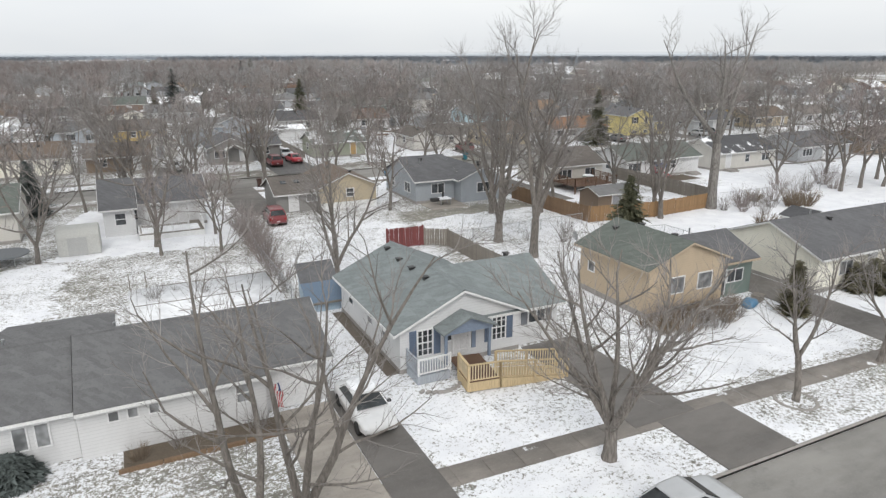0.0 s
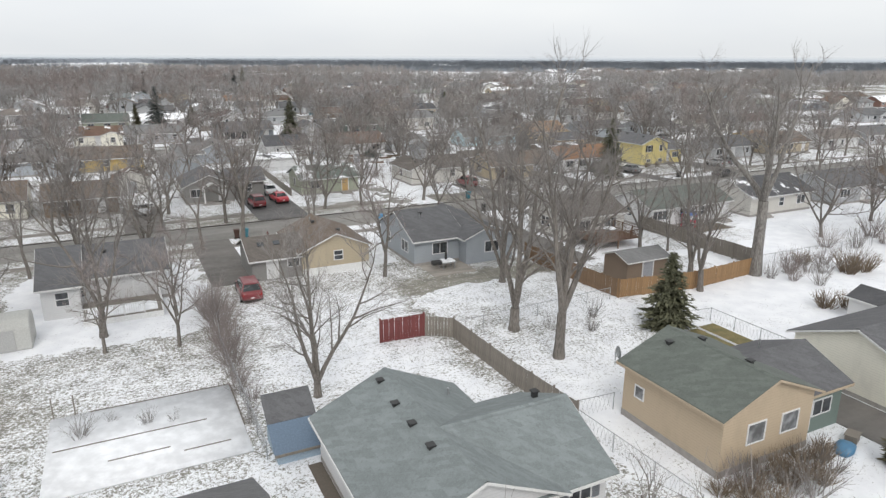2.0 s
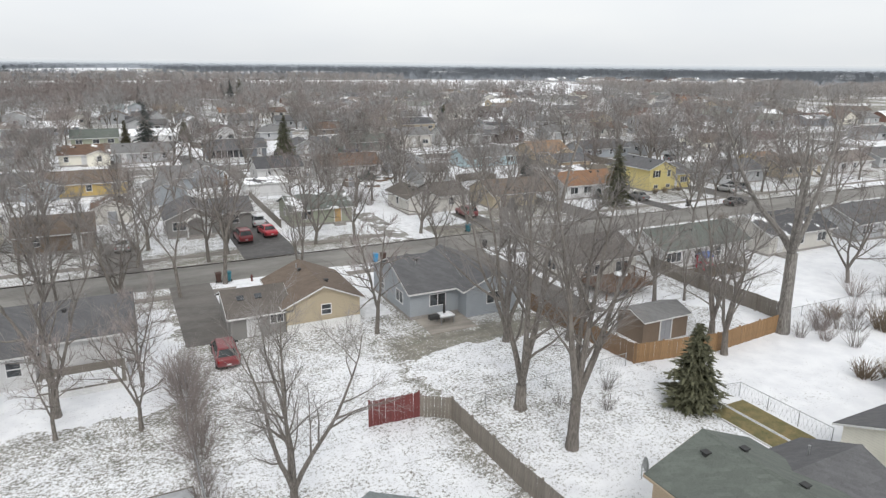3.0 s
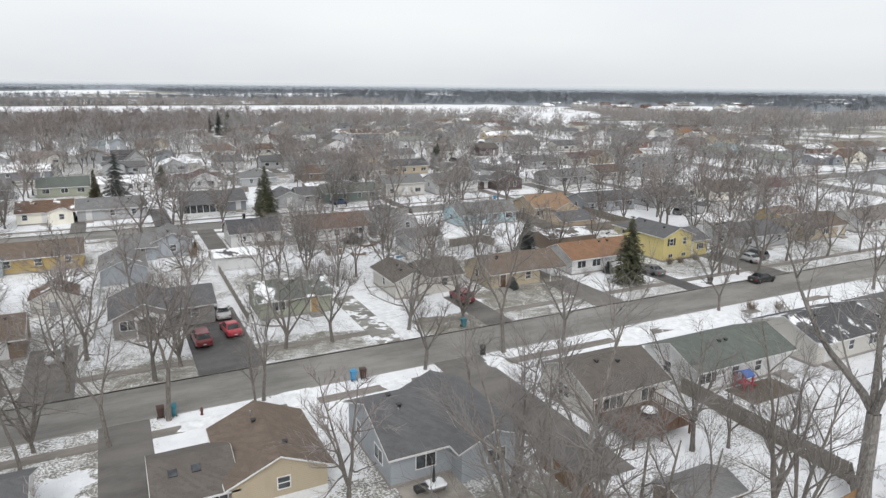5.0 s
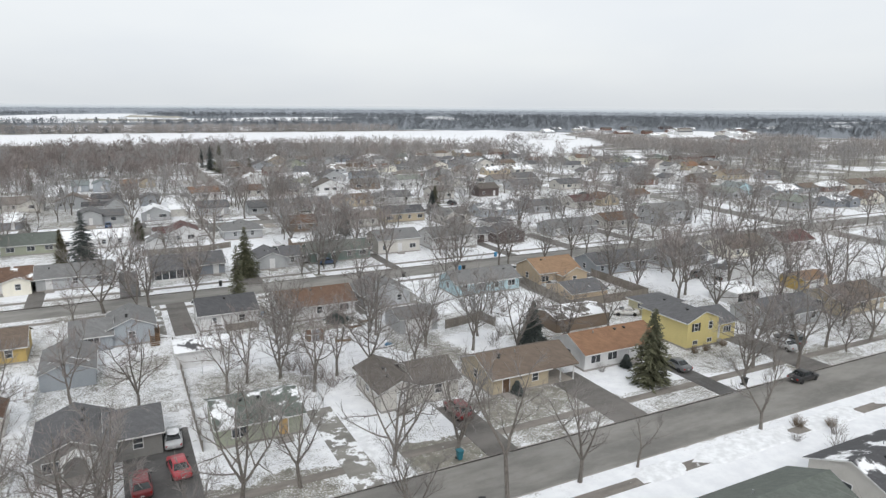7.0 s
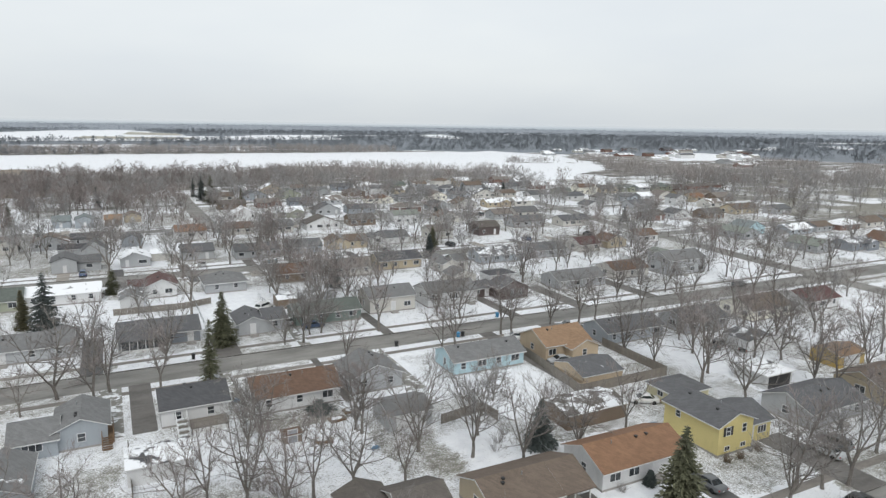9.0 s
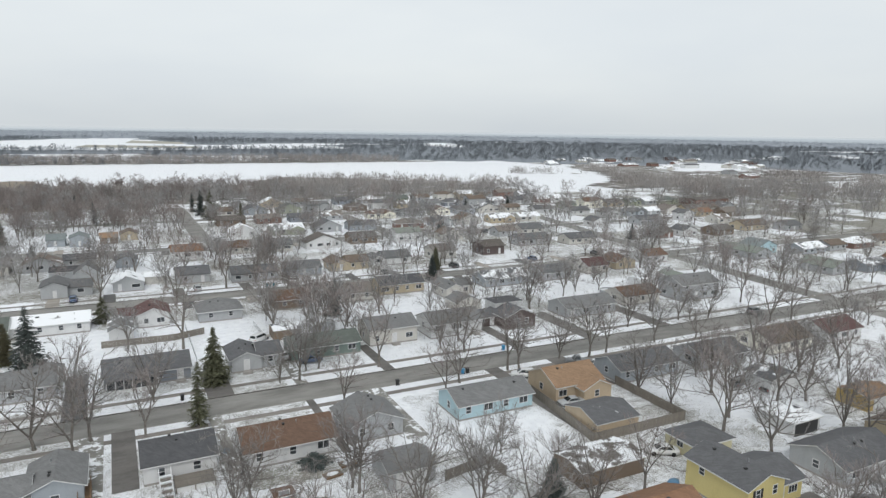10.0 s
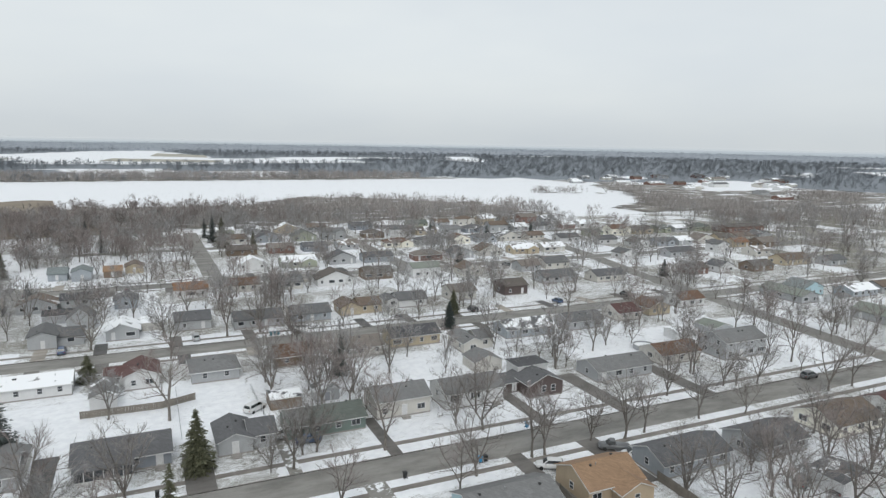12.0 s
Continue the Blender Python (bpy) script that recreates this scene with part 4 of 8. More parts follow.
def aside(r, d, angle):
    """A way turned off d by an angle, to any side."""
    ref = np.array((0.0, 0.0, 1.0)) if abs(d[2]) < 0.9 else np.array((1.0, 0.0, 0.0))
    s = np.cross(d, ref)
    s /= np.linalg.norm(s)
    u = np.cross(d, s)
    a = r.uniform(0, 2 * math.pi)
    return d * math.cos(angle) + (s * math.cos(a) + u * math.sin(a)) * math.sin(angle)


def bare_tree(seed, height, stems=4, fork=0.12, lean=0.33, girth=0.26, boughs=6, sub=6, twigs=6, fat=1.0, sides=6, flat=False, thick=1.0, reach=1.0, spread=0.0):
    """The meshes of a leafless tree: trunk with limbs, and a crown of twigs."""
    r = random.Random(seed)
    wood, fine = Shape(), Shape()
    N1, N2 = (8, 5) if sides > 3 else (5, 3)
    top = height * fork
    trunk, d0 = branch_line(r, (0, 0, -0.15), (r.gauss(0, 0.04), r.gauss(0, 0.04), 1), top, 3, 0.04, 0.05)
    wood.tube(trunk, [girth * 1.35, girth * 1.02, girth * 0.95, girth * 0.9], sides + 1)
    a0 = r.uniform(0, 6.28)
    for s in range(stems):
        a = a0 + 2 * math.pi * s / stems + r.uniform(-0.4, 0.4)
        tilt = lean * r.uniform(0.35, 1.2) if stems > 1 else 0.05
        d = np.array((math.sin(tilt) * math.cos(a), math.sin(tilt) * math.sin(a), math.cos(tilt)))
        L = (height - top) * r.uniform(0.78, 1.02)
        limb, _ = branch_line(r, trunk[-1] - d * 0.15, d, L, N1, 0.075, 0.035)
        rl = girth * (0.62 if stems > 1 else 0.9) * r.uniform(0.8, 1.1)
        rad = [rl * (1 - 0.93 * (i / N1) ** 0.9) + 0.012 * min(fat, 2) for i in range(N1 + 1)]
        wood.tube(limb, rad, sides)
        for b in range(boughs + (2 if stems == 1 else 0)):
            u = 0.16 + 0.8 * (b + r.random()) / boughs if stems > 1 else 0.2 + 0.78 * (b + r.random()) / (boughs + 2)
            u = min(u, 0.97)
            k = u * N1
            i = min(int(k), N1 - 1)
            p = limb[i] + (limb[i + 1] - limb[i]) * (k - i)
            dd = limb[i + 1] - limb[i]
            dd = aside(r, dd / np.linalg.norm(dd), r.uniform(0.5, 0.95) + 0.3 * spread)
            L2 = L * r.uniform(0.28, 0.46) * (1.15 - 0.7 * u) * (1 + 0.25 * spread)
            b2, _ = branch_line(r, p, dd, L2, N2, 0.12, 0.07 - 0.04 * spread)
            r2 = min(rad[i] * 0.6, 0.02 * fat + L2 * 0.012)
            if flat == 2:
                fine.add([b2[0] - (r2, 0, 0), b2[0] + (0, r2, 0), b2[N2]], [(0, 1, 2)])
            else:
                wood.tube(b2, [r2 * (1 - 0.85 * j / N2) + 0.006 * fat for j in range(N2 + 1)], max(3, sides - 2))
            for c in range(sub):
                u3 = 0.15 + 0.85 * (c + r.random()) / sub
                k3 = min(u3, 0.99) * N2
                j = int(k3)
                p3 = b2[j] + (b2[j + 1] - b2[j]) * (k3 - j)
                d3 = b2[j + 1] - b2[j]
                d3 = aside(r, d3 / np.linalg.norm(d3), r.uniform(0.4, 0.9))
                L3 = L2 * r.uniform(0.32, 0.6) * (1.15 - 0.6 * u3) + 0.25
                b3, _ = branch_line(r, p3, d3, L3, 3, 0.14, 0.09)
                if flat >= 2:
                    wd = np.array((r.uniform(-1, 1), r.uniform(-1, 1), r.uniform(-0.5, 0.5))) * 0.016 * fat
                    fine.add([b3[0] - wd, b3[0] + wd, b3[3]], [(0, 1, 2)])
                elif flat:
                    fine.tube([b3[0], b3[3]], [0.014 * fat, 0.005 * fat], 3)
                else:
                    fine.tube(b3, [0.016 * fat, 0.012 * fat, 0.009 * fat, 0.004 * fat], 3)
                for t in range(twigs):
                    u4 = (t + r.random()) / twigs
                    k4 = min(u4, 0.99) * 3
                    q = int(k4)
                    p4 = b3[q] + (b3[q + 1] - b3[q]) * (k4 - q)
                    d4 = b3[q + 1] - b3[q]
                    d4 = aside(r, d4 / np.linalg.norm(d4), r.uniform(0.3, 0.8))
                    L4 = r.uniform(0.3, 0.9) * (0.5 + height / 24) * reach
                    tip = p4 + d4 * L4 + np.array((0, 0, 0.12 * L4))
                    if flat:
                        wd = np.array((r.uniform(-1, 1), r.uniform(-1, 1), r.uniform(-0.5, 0.5))) * 0.011 * fat * thick
                        fine.add([p4 - wd, p4 + wd, tip], [(0, 1, 2)])
                    else:
                        fine.tube([p4, tip], [0.007 * fat * thick, 0.002 * fat], 3)
    return wood, fine


def spruce(seed, height, width, material, drop=0.25, tiers=26, dense=9):
    """Needle boughs in tiers round a trunk."""
    r = random.Random(seed)
    wood, leaf = Shape(), Shape()
    wood.tube([(0, 0, -0.1), (0, 0, height * 0.5), (0, 0, height)], [height * 0.016 + 0.05, height * 0.01 + 0.02, 0.01], 6)
    for k in range(tiers):
        z = height * (0.06 + 0.93 * (k / tiers) ** 0.92)
        R = width / 2 * (1 - (z / height) ** 1.3) * r.uniform(0.72, 1.14) + 0.14
        n = max(4, int(dense * (0.5 + R / width * 1.8)))
        for i in range(n):
            a = r.uniform(0, 6.283)
            L = R * r.uniform(0.72, 1.12)
            for s in range(4):
                f = (s + 0.6 + r.uniform(-0.2, 0.2)) / 4
                c = Vector((math.cos(a) * L * f, math.sin(a) * L * f, z - drop * L * f + r.uniform(-0.08, 0.08)))
                e = 0.16 + 0.2 * L * (1.1 - 0.5 * f)
                for q in range(3):
                    w = Vector((math.cos(a + r.uniform(-0.9, 0.9)), math.sin(a + r.uniform(-0.9, 0.9)), r.uniform(-0.55, 0.15)))
                    sd = Vector((-w.y, w.x, r.uniform(-0.5, 0.5))).normalized() * e * 0.42
                    leaf.add([c - sd * 0.8, c + sd * 0.8, c + w * e * 1.2], [(0, 1, 2)])
    return wood.mesh("trunk", M["bark"]), leaf.mesh("crown", material)


def shrub_mesh(seed, height, width, material, n=170, fat=1.0):
    r = random.Random(seed)
    s = Shape()
    for i in range(n):
        a, q = r.uniform(0, 6.283), math.sqrt(r.random()) * width * 0.18
        p = np.array((q * math.cos(a), q * math.sin(a), -0.05))
        d = np.array((math.cos(a) * r.uniform(0.1, 0.9), math.sin(a) * r.uniform(0.1, 0.9), 1.0))
        d /= np.linalg.norm(d)
        L = height * r.uniform(0.6, 1.1)
        ln, _ = branch_line(r, p, d, L, 3, 0.16, 0.02)
        s.tube(ln, [0.012 * fat, 0.010 * fat, 0.007 * fat, 0.003 * fat], 3)
        for t in range(2):
            e = aside(r, d, r.uniform(0.3, 0.8))
            b = ln[1 + t]
            s.tube([b, b + e * L * 0.35], [0.007 * fat, 0.002 * fat], 3)
    return s.mesh("stems", material)


TREES = {}


def tree_kind(key, bark, twig, **kw):
    w, f = bare_tree(**kw)
    TREES[key] = (w.mesh("trunk", bark), f.mesh("crown", twig), kw["height"])


for i in range(4):
    tree_kind(("big", i), M["bark"], M["twig"], seed=11 + i, height=17, stems=(4, 3, 5, 4)[i], fork=(0.10, 0.16, 0.08, 0.2)[i], lean=0.36, girth=0.34, boughs=8, sub=7, twigs=9, fat=1.3, thick=1.0, reach=1.35, spread=0.2)
for i in range(5):
    tree_kind(("street", i), M["bark"], M["twig"], seed=31 + i, height=9.5, stems=(3, 4, 2, 5, 3)[i], fork=(0.2, 0.24, 0.3, 0.14, 0.26)[i], lean=0.5, girth=0.17, boughs=6, sub=6, twigs=6, fat=1.15, thick=1.1, reach=1.2)
for i in range(3):
    tree_kind(("slim", i), M["bark"], M["twig"], seed=131 + i, height=15, stems=(2, 1, 3)[i], fork=(0.3, 0.4, 0.26)[i], lean=0.24, girth=0.2, boughs=8, sub=6, twigs=6, fat=1.3, thick=1.2, reach=1.3)
for i in range(2):
    tree_kind(("front", i), M["bark"], M["twig"], seed=(203, 207)[i], height=11, stems=(2, 3)[i], fork=0.04, lean=0.36, girth=0.31, boughs=7, sub=6, twigs=6, fat=1.2, spread=0.8)
tree_kind(("wide", 0), M["bark"], M["twig"], seed=44, height=8.6, stems=7, fork=0.16, lean=0.62, girth=0.25, boughs=7, sub=5, twigs=5, fat=1.1, thick=1.1, reach=1.3, spread=0.3)
for i in range(5):
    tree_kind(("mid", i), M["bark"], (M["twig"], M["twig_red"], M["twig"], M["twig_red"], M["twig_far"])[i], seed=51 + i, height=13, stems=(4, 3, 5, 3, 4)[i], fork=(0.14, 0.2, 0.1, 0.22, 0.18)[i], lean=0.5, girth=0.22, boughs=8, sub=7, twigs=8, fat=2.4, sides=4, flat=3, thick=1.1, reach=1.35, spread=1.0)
FARKINDS = []
for i in range(5):
    FARKINDS.append(bare_tree(71 + i, 13, 4, 0.16, 0.52, 0.2, 7, 5, 5, 3.0, 3, 2, 2.5, 1.7, 1.0))
tree_kind(("pale", 0), M["bark_pale"], M["twig"], seed=95, height=21, stems=4, fork=0.34, lean=0.62, girth=0.5, boughs=7, sub=6, twigs=7, fat=1.4, spread=0.5)

TALL = {"front": "leafless tree with several trunks on the verge", "big": "large leafless maple with many upright limbs", "street": "leafless street tree on the snowy verge", "slim": "slender tall leafless tree by the street", "wide": "wide-spreading leafless tree beside the sidewalk", "mid": "leafless tree with a twiggy crown in a yard",
        "far": "leafless tree with a hazy brown crown", "pale": "tall leafless sycamore with pale patchy bark"}


def tree(x, y, kind, v, height=None, turn=None, group=""):
    w, f, h0 = TREES[kind, v]
    a = (x * 97.3 + y * 41.7) % 360 if turn is None else turn
    s = 1.0 if height is None else height / h0
    t = thing("tree", x, y, 0, a, TALL[kind], "tree", group)
    t.scale = (s, s, s)
    part("trunk", w, t)
    part("crown", f, t)
    return t


def evergreen(x, y, height, width, kind="spruce", seed=1, dense=16):
    mat = {"spruce": M["needle"], "dark": M["needle_blue"], "cedar": M["needle_brown"]}[kind]
    lab = {"spruce": "green spruce tree with drooping boughs", "dark": "dark blue-green spruce in a yard", "cedar": "narrow brownish arborvitae on a lawn"}[kind]
    t = thing("evergreen_tree", x, y, 0, seed * 40, lab, "tree")
    w, l = spruce(seed, height, width, mat, 0.05 if kind == "cedar" else 0.25, 34 if height > 5 else 18, dense)
    part("trunk", w, t)
    part("crown", l, t)
    return t


SHRUBS = [shrub_mesh(3, 1.5, 1.6, M["twig"], 30, 1.3), shrub_mesh(4, 1.1, 1.8, M["dry_leaf"], 64, 1.6), shrub_mesh(5, 2.6, 2.4, M["twig_red"], 50, 1.5), shrub_mesh(6, 1.7, 2.0, M["twig"], 22, 1.3)]


def shrub(x, y, v=0, s=1.0):
    t = tagged(new("shrub", SHRUBS[v]), ("bare grey shrub in the snow", "rust-brown winter shrub by a wall", "tall reddish bare shrub along a fence", "twiggy leafless shrub on a lawn")[v], "shrub")
    t.matrix_basis = pose(x, y, 0, 0, 0, (x * 57 + y * 31) % 360)
    t.scale = (s, s, s)
    return t


# ---- first street: far side ----
# long grey-roofed neighbour in three lengths
nb = thing("house", -14.0, 38.6, 0, 0, "long white ranch house with a grey shingle roof", "house")
keep_out(-14, 38.6, 13.2, 46)
NB = ((0, 0.0, 16.2, 7.4), (16.25, -0.35, 24.0, 7.2), (24.0, 0.3, 27.0, 7.2))
gable_block(nb, NB[0], 2.45, "x", 0.42, wall_mat("white"), roof_mat("slate"), ends=(1, 0))
gable_block(nb, NB[1], 2.5, "x", 0.44, wall_mat("white"), roof_mat("slate"), ends=(0, 0))
gable_block(nb, NB[2], 2.5, "x", 0.44, wall_mat("white"), roof_mat("slate"), ends=(0, 1))
gable_block(nb, (13.0, 6.4, 17.6, 10.2), 2.5, "x", 0.25, wall_mat("white"), roof_mat("slate"))
for u in (6.05, 6.85):
    add_window(nb, NB[0], "S", u, 0.85, 0.6, 1.15, "plain", glass="pane_pale")
for u in (-2.5, -1.75, -0.9):
    add_window(nb, NB[1], "S", u, 1.5, 0.5, 0.55, "plain", glass="pane_pale")
add_window(nb, NB[1], "S", 2.9, 1.1, 0.8, 1.0, "sash", glass="pane_pale")
add_window(nb, NB[0], "S", 1.0, 0.9, 1.6, 1.2, "slider", glass="pane_pale")
add_window(nb, NB[0], "S", -4.0, 0.9, 1.0, 1.2, "sash", glass="pane_pale")
add_door(nb, NB[0], "S", -1.6, 0.2, "white")
garage_door(nb, NB[2], "S", 0.0, 2.4)
for u in (-5, 2, 5):
    add_window(nb, NB[0], "N", u, 1.0, 1.1, 1.1, "sash")
for x in (3.2, 9.4, 13.5, 18.0, 21.5, 25.4):
    part("vent_pipe", PIPE, nb, pose(x, 4.3, 3.85))
# mulch bed with a low timber edge along its front
bed = setting("flower_bed", Shape().box(3.8, 36.7, -0.05, 10.6, 38.1, 0.1), flat_mat("mulch", (0.13, 0.105, 0.08), 0.95), "brown mulch bed along the white house", "flower bed")
edge = thing("bed_edging", 3.6, 36.5, 0, 0, "low brown timber edging of the mulch bed", "edging")
for i in range(4):
    part("timber", Shape().box(0, 0, 0, 1.68, 0.16, 0.16).mesh("timber", M["brown_wood"], True), edge, pose(i * 1.72, 0, 0.01 * (i % 2)))
for x, y, v, k in ((4.4, 37.3, 1, 0.7), (6.0, 37.4, 0, 0.7), (7.8, 37.2, 1, 0.5), (9.4, 37.5, 0, 0.8)):
    shrub(x, y, v, k)
# flag on the wall
fl = thing("flag", 10.15, 38.2, 1.15, 0, "striped flag on a slanting wall pole", "flag")
part("pole", Shape().tube([(0, 0.05, 0), (0, -0.75, 1.0)], [0.015, 0.012], 6).mesh("pole", M["metal"]), fl)
RED, WHT, BLU = flat_mat("flag_red", (0.42, 0.04, 0.05)), flat_mat("flag_white", (0.66, 0.65, 0.63)), flat_mat("flag_blue", (0.03, 0.045, 0.14))


def cloth(i, n, z0, z1):
    """One hanging stripe, rippled."""
    vs, fs = [], []
    for k in range(7):
        z = z0 + (z1 - z0) * k / 6
        for e in (0, 1):
            x = (i + e) * 0.062
            vs.append((x * 0.8 + 0.03 * math.sin(z * 7 + x * 9), -0.72 + 0.05 * math.sin(z * 9 + x * 14), z))
    for k in range(6):
        fs.append((2 * k, 2 * k + 1, 2 * k + 3, 2 * k + 2))
    return Shape().add(vs, fs)


for i in range(9):
    part("stripe", cloth(i, 9, -0.3, 0.95 if i < 4 else 0.55).mesh("stripe", RED if i % 2 == 0 else WHT), fl)
part("canton", cloth(5, 9, 0.55, 0.95).add(cloth(6, 9, 0.55, 0.95).v, cloth(6, 9, 0.55, 0.95).f).mesh("canton", BLU), fl)

# white house with a porch gable, deck and ramp
WHITE = (17.3, 39.6)
wh = thing("house", *WHITE, 0, 0, "white single-storey house with a blue-grey shingle roof", "house")
keep_out(17.3, 36, 27.8, 50)
WB, WW = (0, 0, 7.4, 10.2), (3.75, 0.35, 10.3, 7.6)
gable_block(wh, WB, 2.5, "y", 0.45, wall_mat("white"), roof_mat("blue"), 0.45)
gable_block(wh, WW, 2.5, "x", 0.46, wall_mat("white"), roof_mat("blue"), 0.45, ends=(0, 1))
part("foundation", Shape().box(-0.02, -0.02, -0.1, 7.42, 10.22, 0.25).mesh("foundation", M["kerb"], True), wh)
add_window(wh, WB, "S", -2.25, 0.8, 0.95, 1.55, "grid", "blue")
add_window(wh, WB, "S", 2.35, 0.85, 0.95, 1.55, "grid", "blue")
add_window(wh, WW, "S", 1.82, 1.25, 1.25, 0.85, "slider", "grey")
add_door(wh, WB, "S", -0.05, 0.55, "white")
add_window(wh, WB, "S", -0.85, 1.35, 0.5, 0.7, "plain")
for u in (-3, 0.5, 3):
    add_window(wh, WB, "W", u, 1.2, 0.9, 0.9, "sash")
add_window(wh, WB, "N", 0, 1.0, 1.2, 1.1, "slider")
add_window(wh, WW, "E", 0, 1.0, 1.2, 1.1, "slider")
for x, y in ((2.95, 3.2), (2.95, 5.2), (2.95, 7.2), (3.1, 9.6)):
    part("roof_vent", VENT, wh, pose(x, y, 2.5 + x * 0.45 + 0.1))
part("vent_pipe", PIPE, wh, pose(6.4, 8.4, 3.1))
part("roof_vent", VENT, wh, pose(9.6, 5.2, 3.95))
# porch gable: blue boards, grey shingles, two posts
bl = flat_mat("porch_blue", (0.21, 0.26, 0.34))
part("porch_gable", Shape().prism([(2.15, 2.2), (5.05, 2.2), (5.05, 2.35), (3.6, 3.0), (2.15, 2.35)], "y", -1.05, -0.03).mesh("porch_gable", bl, True), wh)
part("porch_roof", Shape().prism([(1.95, 2.3), (3.6, 3.04), (5.25, 2.3), (5.25, 2.4), (3.6, 3.16), (1.95, 2.4)], "y", -1.3, 0.4).mesh("porch_roof", roof_mat("blue"), True), wh)
for x in (2.25, 4.9):
    part("porch_post", Shape().box(x - 0.07, -1.02, 0.5, x + 0.07, -0.88, 2.2).mesh("porch_post", bl, True), wh)
part("shutter", Shape().box(4.3, -0.06, 0.7, 4.55, -0.003, 2.4).mesh("shutter", bl, True), wh)
deck = thing("deck", 17.6, 38.0, 0, 0, "grey painted porch deck with white railing", "deck")
for i in range(12):
    part("plank", Shape().box(0, i * 0.132, 0.47, 1.9, i * 0.132 + 0.126, 0.5).mesh("plank", M["grey_paint"], True), deck)
part("skirt", Shape().box(0.02, 0.02, 0.02, 1.88, 0.06, 0.46).mesh("skirt", M["grey_paint"], True), deck)
part("skirt", Shape().box(0.02, 0.06, 0.02, 0.06, 1.5, 0.46).mesh("skirt", M["grey_paint"], True), deck)
railing(deck, (0.06, 0.06, 0.5), (1.9, 0.06, 0.5), "frame", 0.9, 0.15)
railing(deck, (0.06, 0.1, 0.5), (0.06, 1.5, 0.5), "grey_paint", 0.9, 0.15)
ramp = thing("wheelchair_ramp", 19.6, 36.2, 0, -8.5, "new wooden ramp of golden lumber with pale balusters", "ramp")
for i in range(16):
    part("plank", Shape().box(0, 0.05 + i * 0.195, 0.5, 1.75, 0.05 + i * 0.195 + 0.19, 0.54).mesh("plank", M["floor_wood"], True), ramp)
part("fascia_board", Shape().box(-0.03, -0.02, 0.05, 1.75, 0.03, 0.54).mesh("fascia_board", M["lumber"], True), ramp)
part("fascia_board", Shape().box(-0.06, 0.0, 0.05, -0.01, 1.6, 0.54).mesh("fascia_board", M["lumber"], True), ramp)
n = 18
for i in range(n):
    x0, x1 = 1.76 + i * 0.21, 1.76 + i * 0.21 + 0.2
    z0, z1 = 0.54 - 0.42 * i / n, 0.54 - 0.42 * (i + 1) / n
    part("plank", Shape().add(
        [(x0, 0.02, z0 - 0.04), (x1, 0.02, z1 - 0.04), (x1, 0.02, z1), (x0, 0.02, z0), (x0, 1.22, z0 - 0.04), (x1, 1.22, z1 - 0.04), (x1, 1.22, z1), (x0, 1.22, z0)],
        [(0, 1, 2, 3), (7, 6, 5, 4), (0, 4, 5, 1), (1, 5, 6, 2), (2, 6, 7, 3), (3, 7, 4, 0)]).mesh("plank", M["lumber"], True), ramp)
for y in (0.0, 1.24):
    part("stringer", Shape().add([(1.75, y - 0.03, 0.02), (5.6, y - 0.03, 0.0), (5.6, y - 0.03, 0.14), (1.75, y - 0.03, 0.56), (1.75, y + 0.03, 0.02), (5.6, y + 0.03, 0.0), (5.6, y + 0.03, 0.14), (1.75, y + 0.03, 0.56)],
                                 [(0, 1, 2, 3), (7, 6, 5, 4), (0, 4, 5, 1), (1, 5, 6, 2), (2, 6, 7, 3), (3, 7, 4, 0)]).mesh("stringer", M["lumber"], True), ramp)
M["baluster_pale"] = mat_wood("pale_lumber", (0.66, 0.55, 0.38))


def ramp_rail(a, b, step=0.15):
    a, b = Vector(a), Vector(b)
    L, d = (b - a).length, (b - a).normalized()
    for z, w in ((0.98, 0.13), (0.14, 0.07)):
        part("rail", Shape().bar(a + Vector((0, 0, z)), b + Vector((0, 0, z)), w, 0.05).mesh("rail", M["lumber"], True), ramp)
    for i in range(round(L / 1.9) + 1):
        p = a + d * (L * i / round(L / 1.9))
        part("post", Shape().box(-0.05, -0.05, -0.45, 0.05, 0.05, 0.97).mesh("post", M["lumber"], True), ramp, pose(*p))
    for i in range(int(L / step)):
        part("baluster", RB, ramp, pose(*(a + d * (i + 0.5) * step)))


RB = Shape().box(-0.022, -0.022, 0.14, 0.022, 0.022, 0.97).mesh("baluster", M["baluster_pale"], True)
ramp_rail((0.0, 0.0, 0.54), (1.75, 0.0, 0.54))
ramp_rail((1.75, 0.0, 0.54), (5.55, 0.0, 0.12))
ramp_rail((1.95, 1.24, 0.5), (5.55, 1.24, 0.12))
ramp_rail((0.0, 0.05, 0.54), (0.0, 1.55, 0.54))
# stone edging of the bed before the deck
rim = thing("bed_border", 17.6, 36.9, 0, 0, "curved row of grey edging stones in snow", "edging")
st = soft(Shape().box(-0.14, -0.09, 0, 0.14, 0.09, 0.14).mesh("stone", M["kerb"], True), 0.03)
for i in range(9):
    part("stone", st, rim, pose(-0.1 + i * 0.27, 0.35 - 0.5 * math.sin(i / 8 * 3.0), 0, 0, 0, 30 - i * 7))

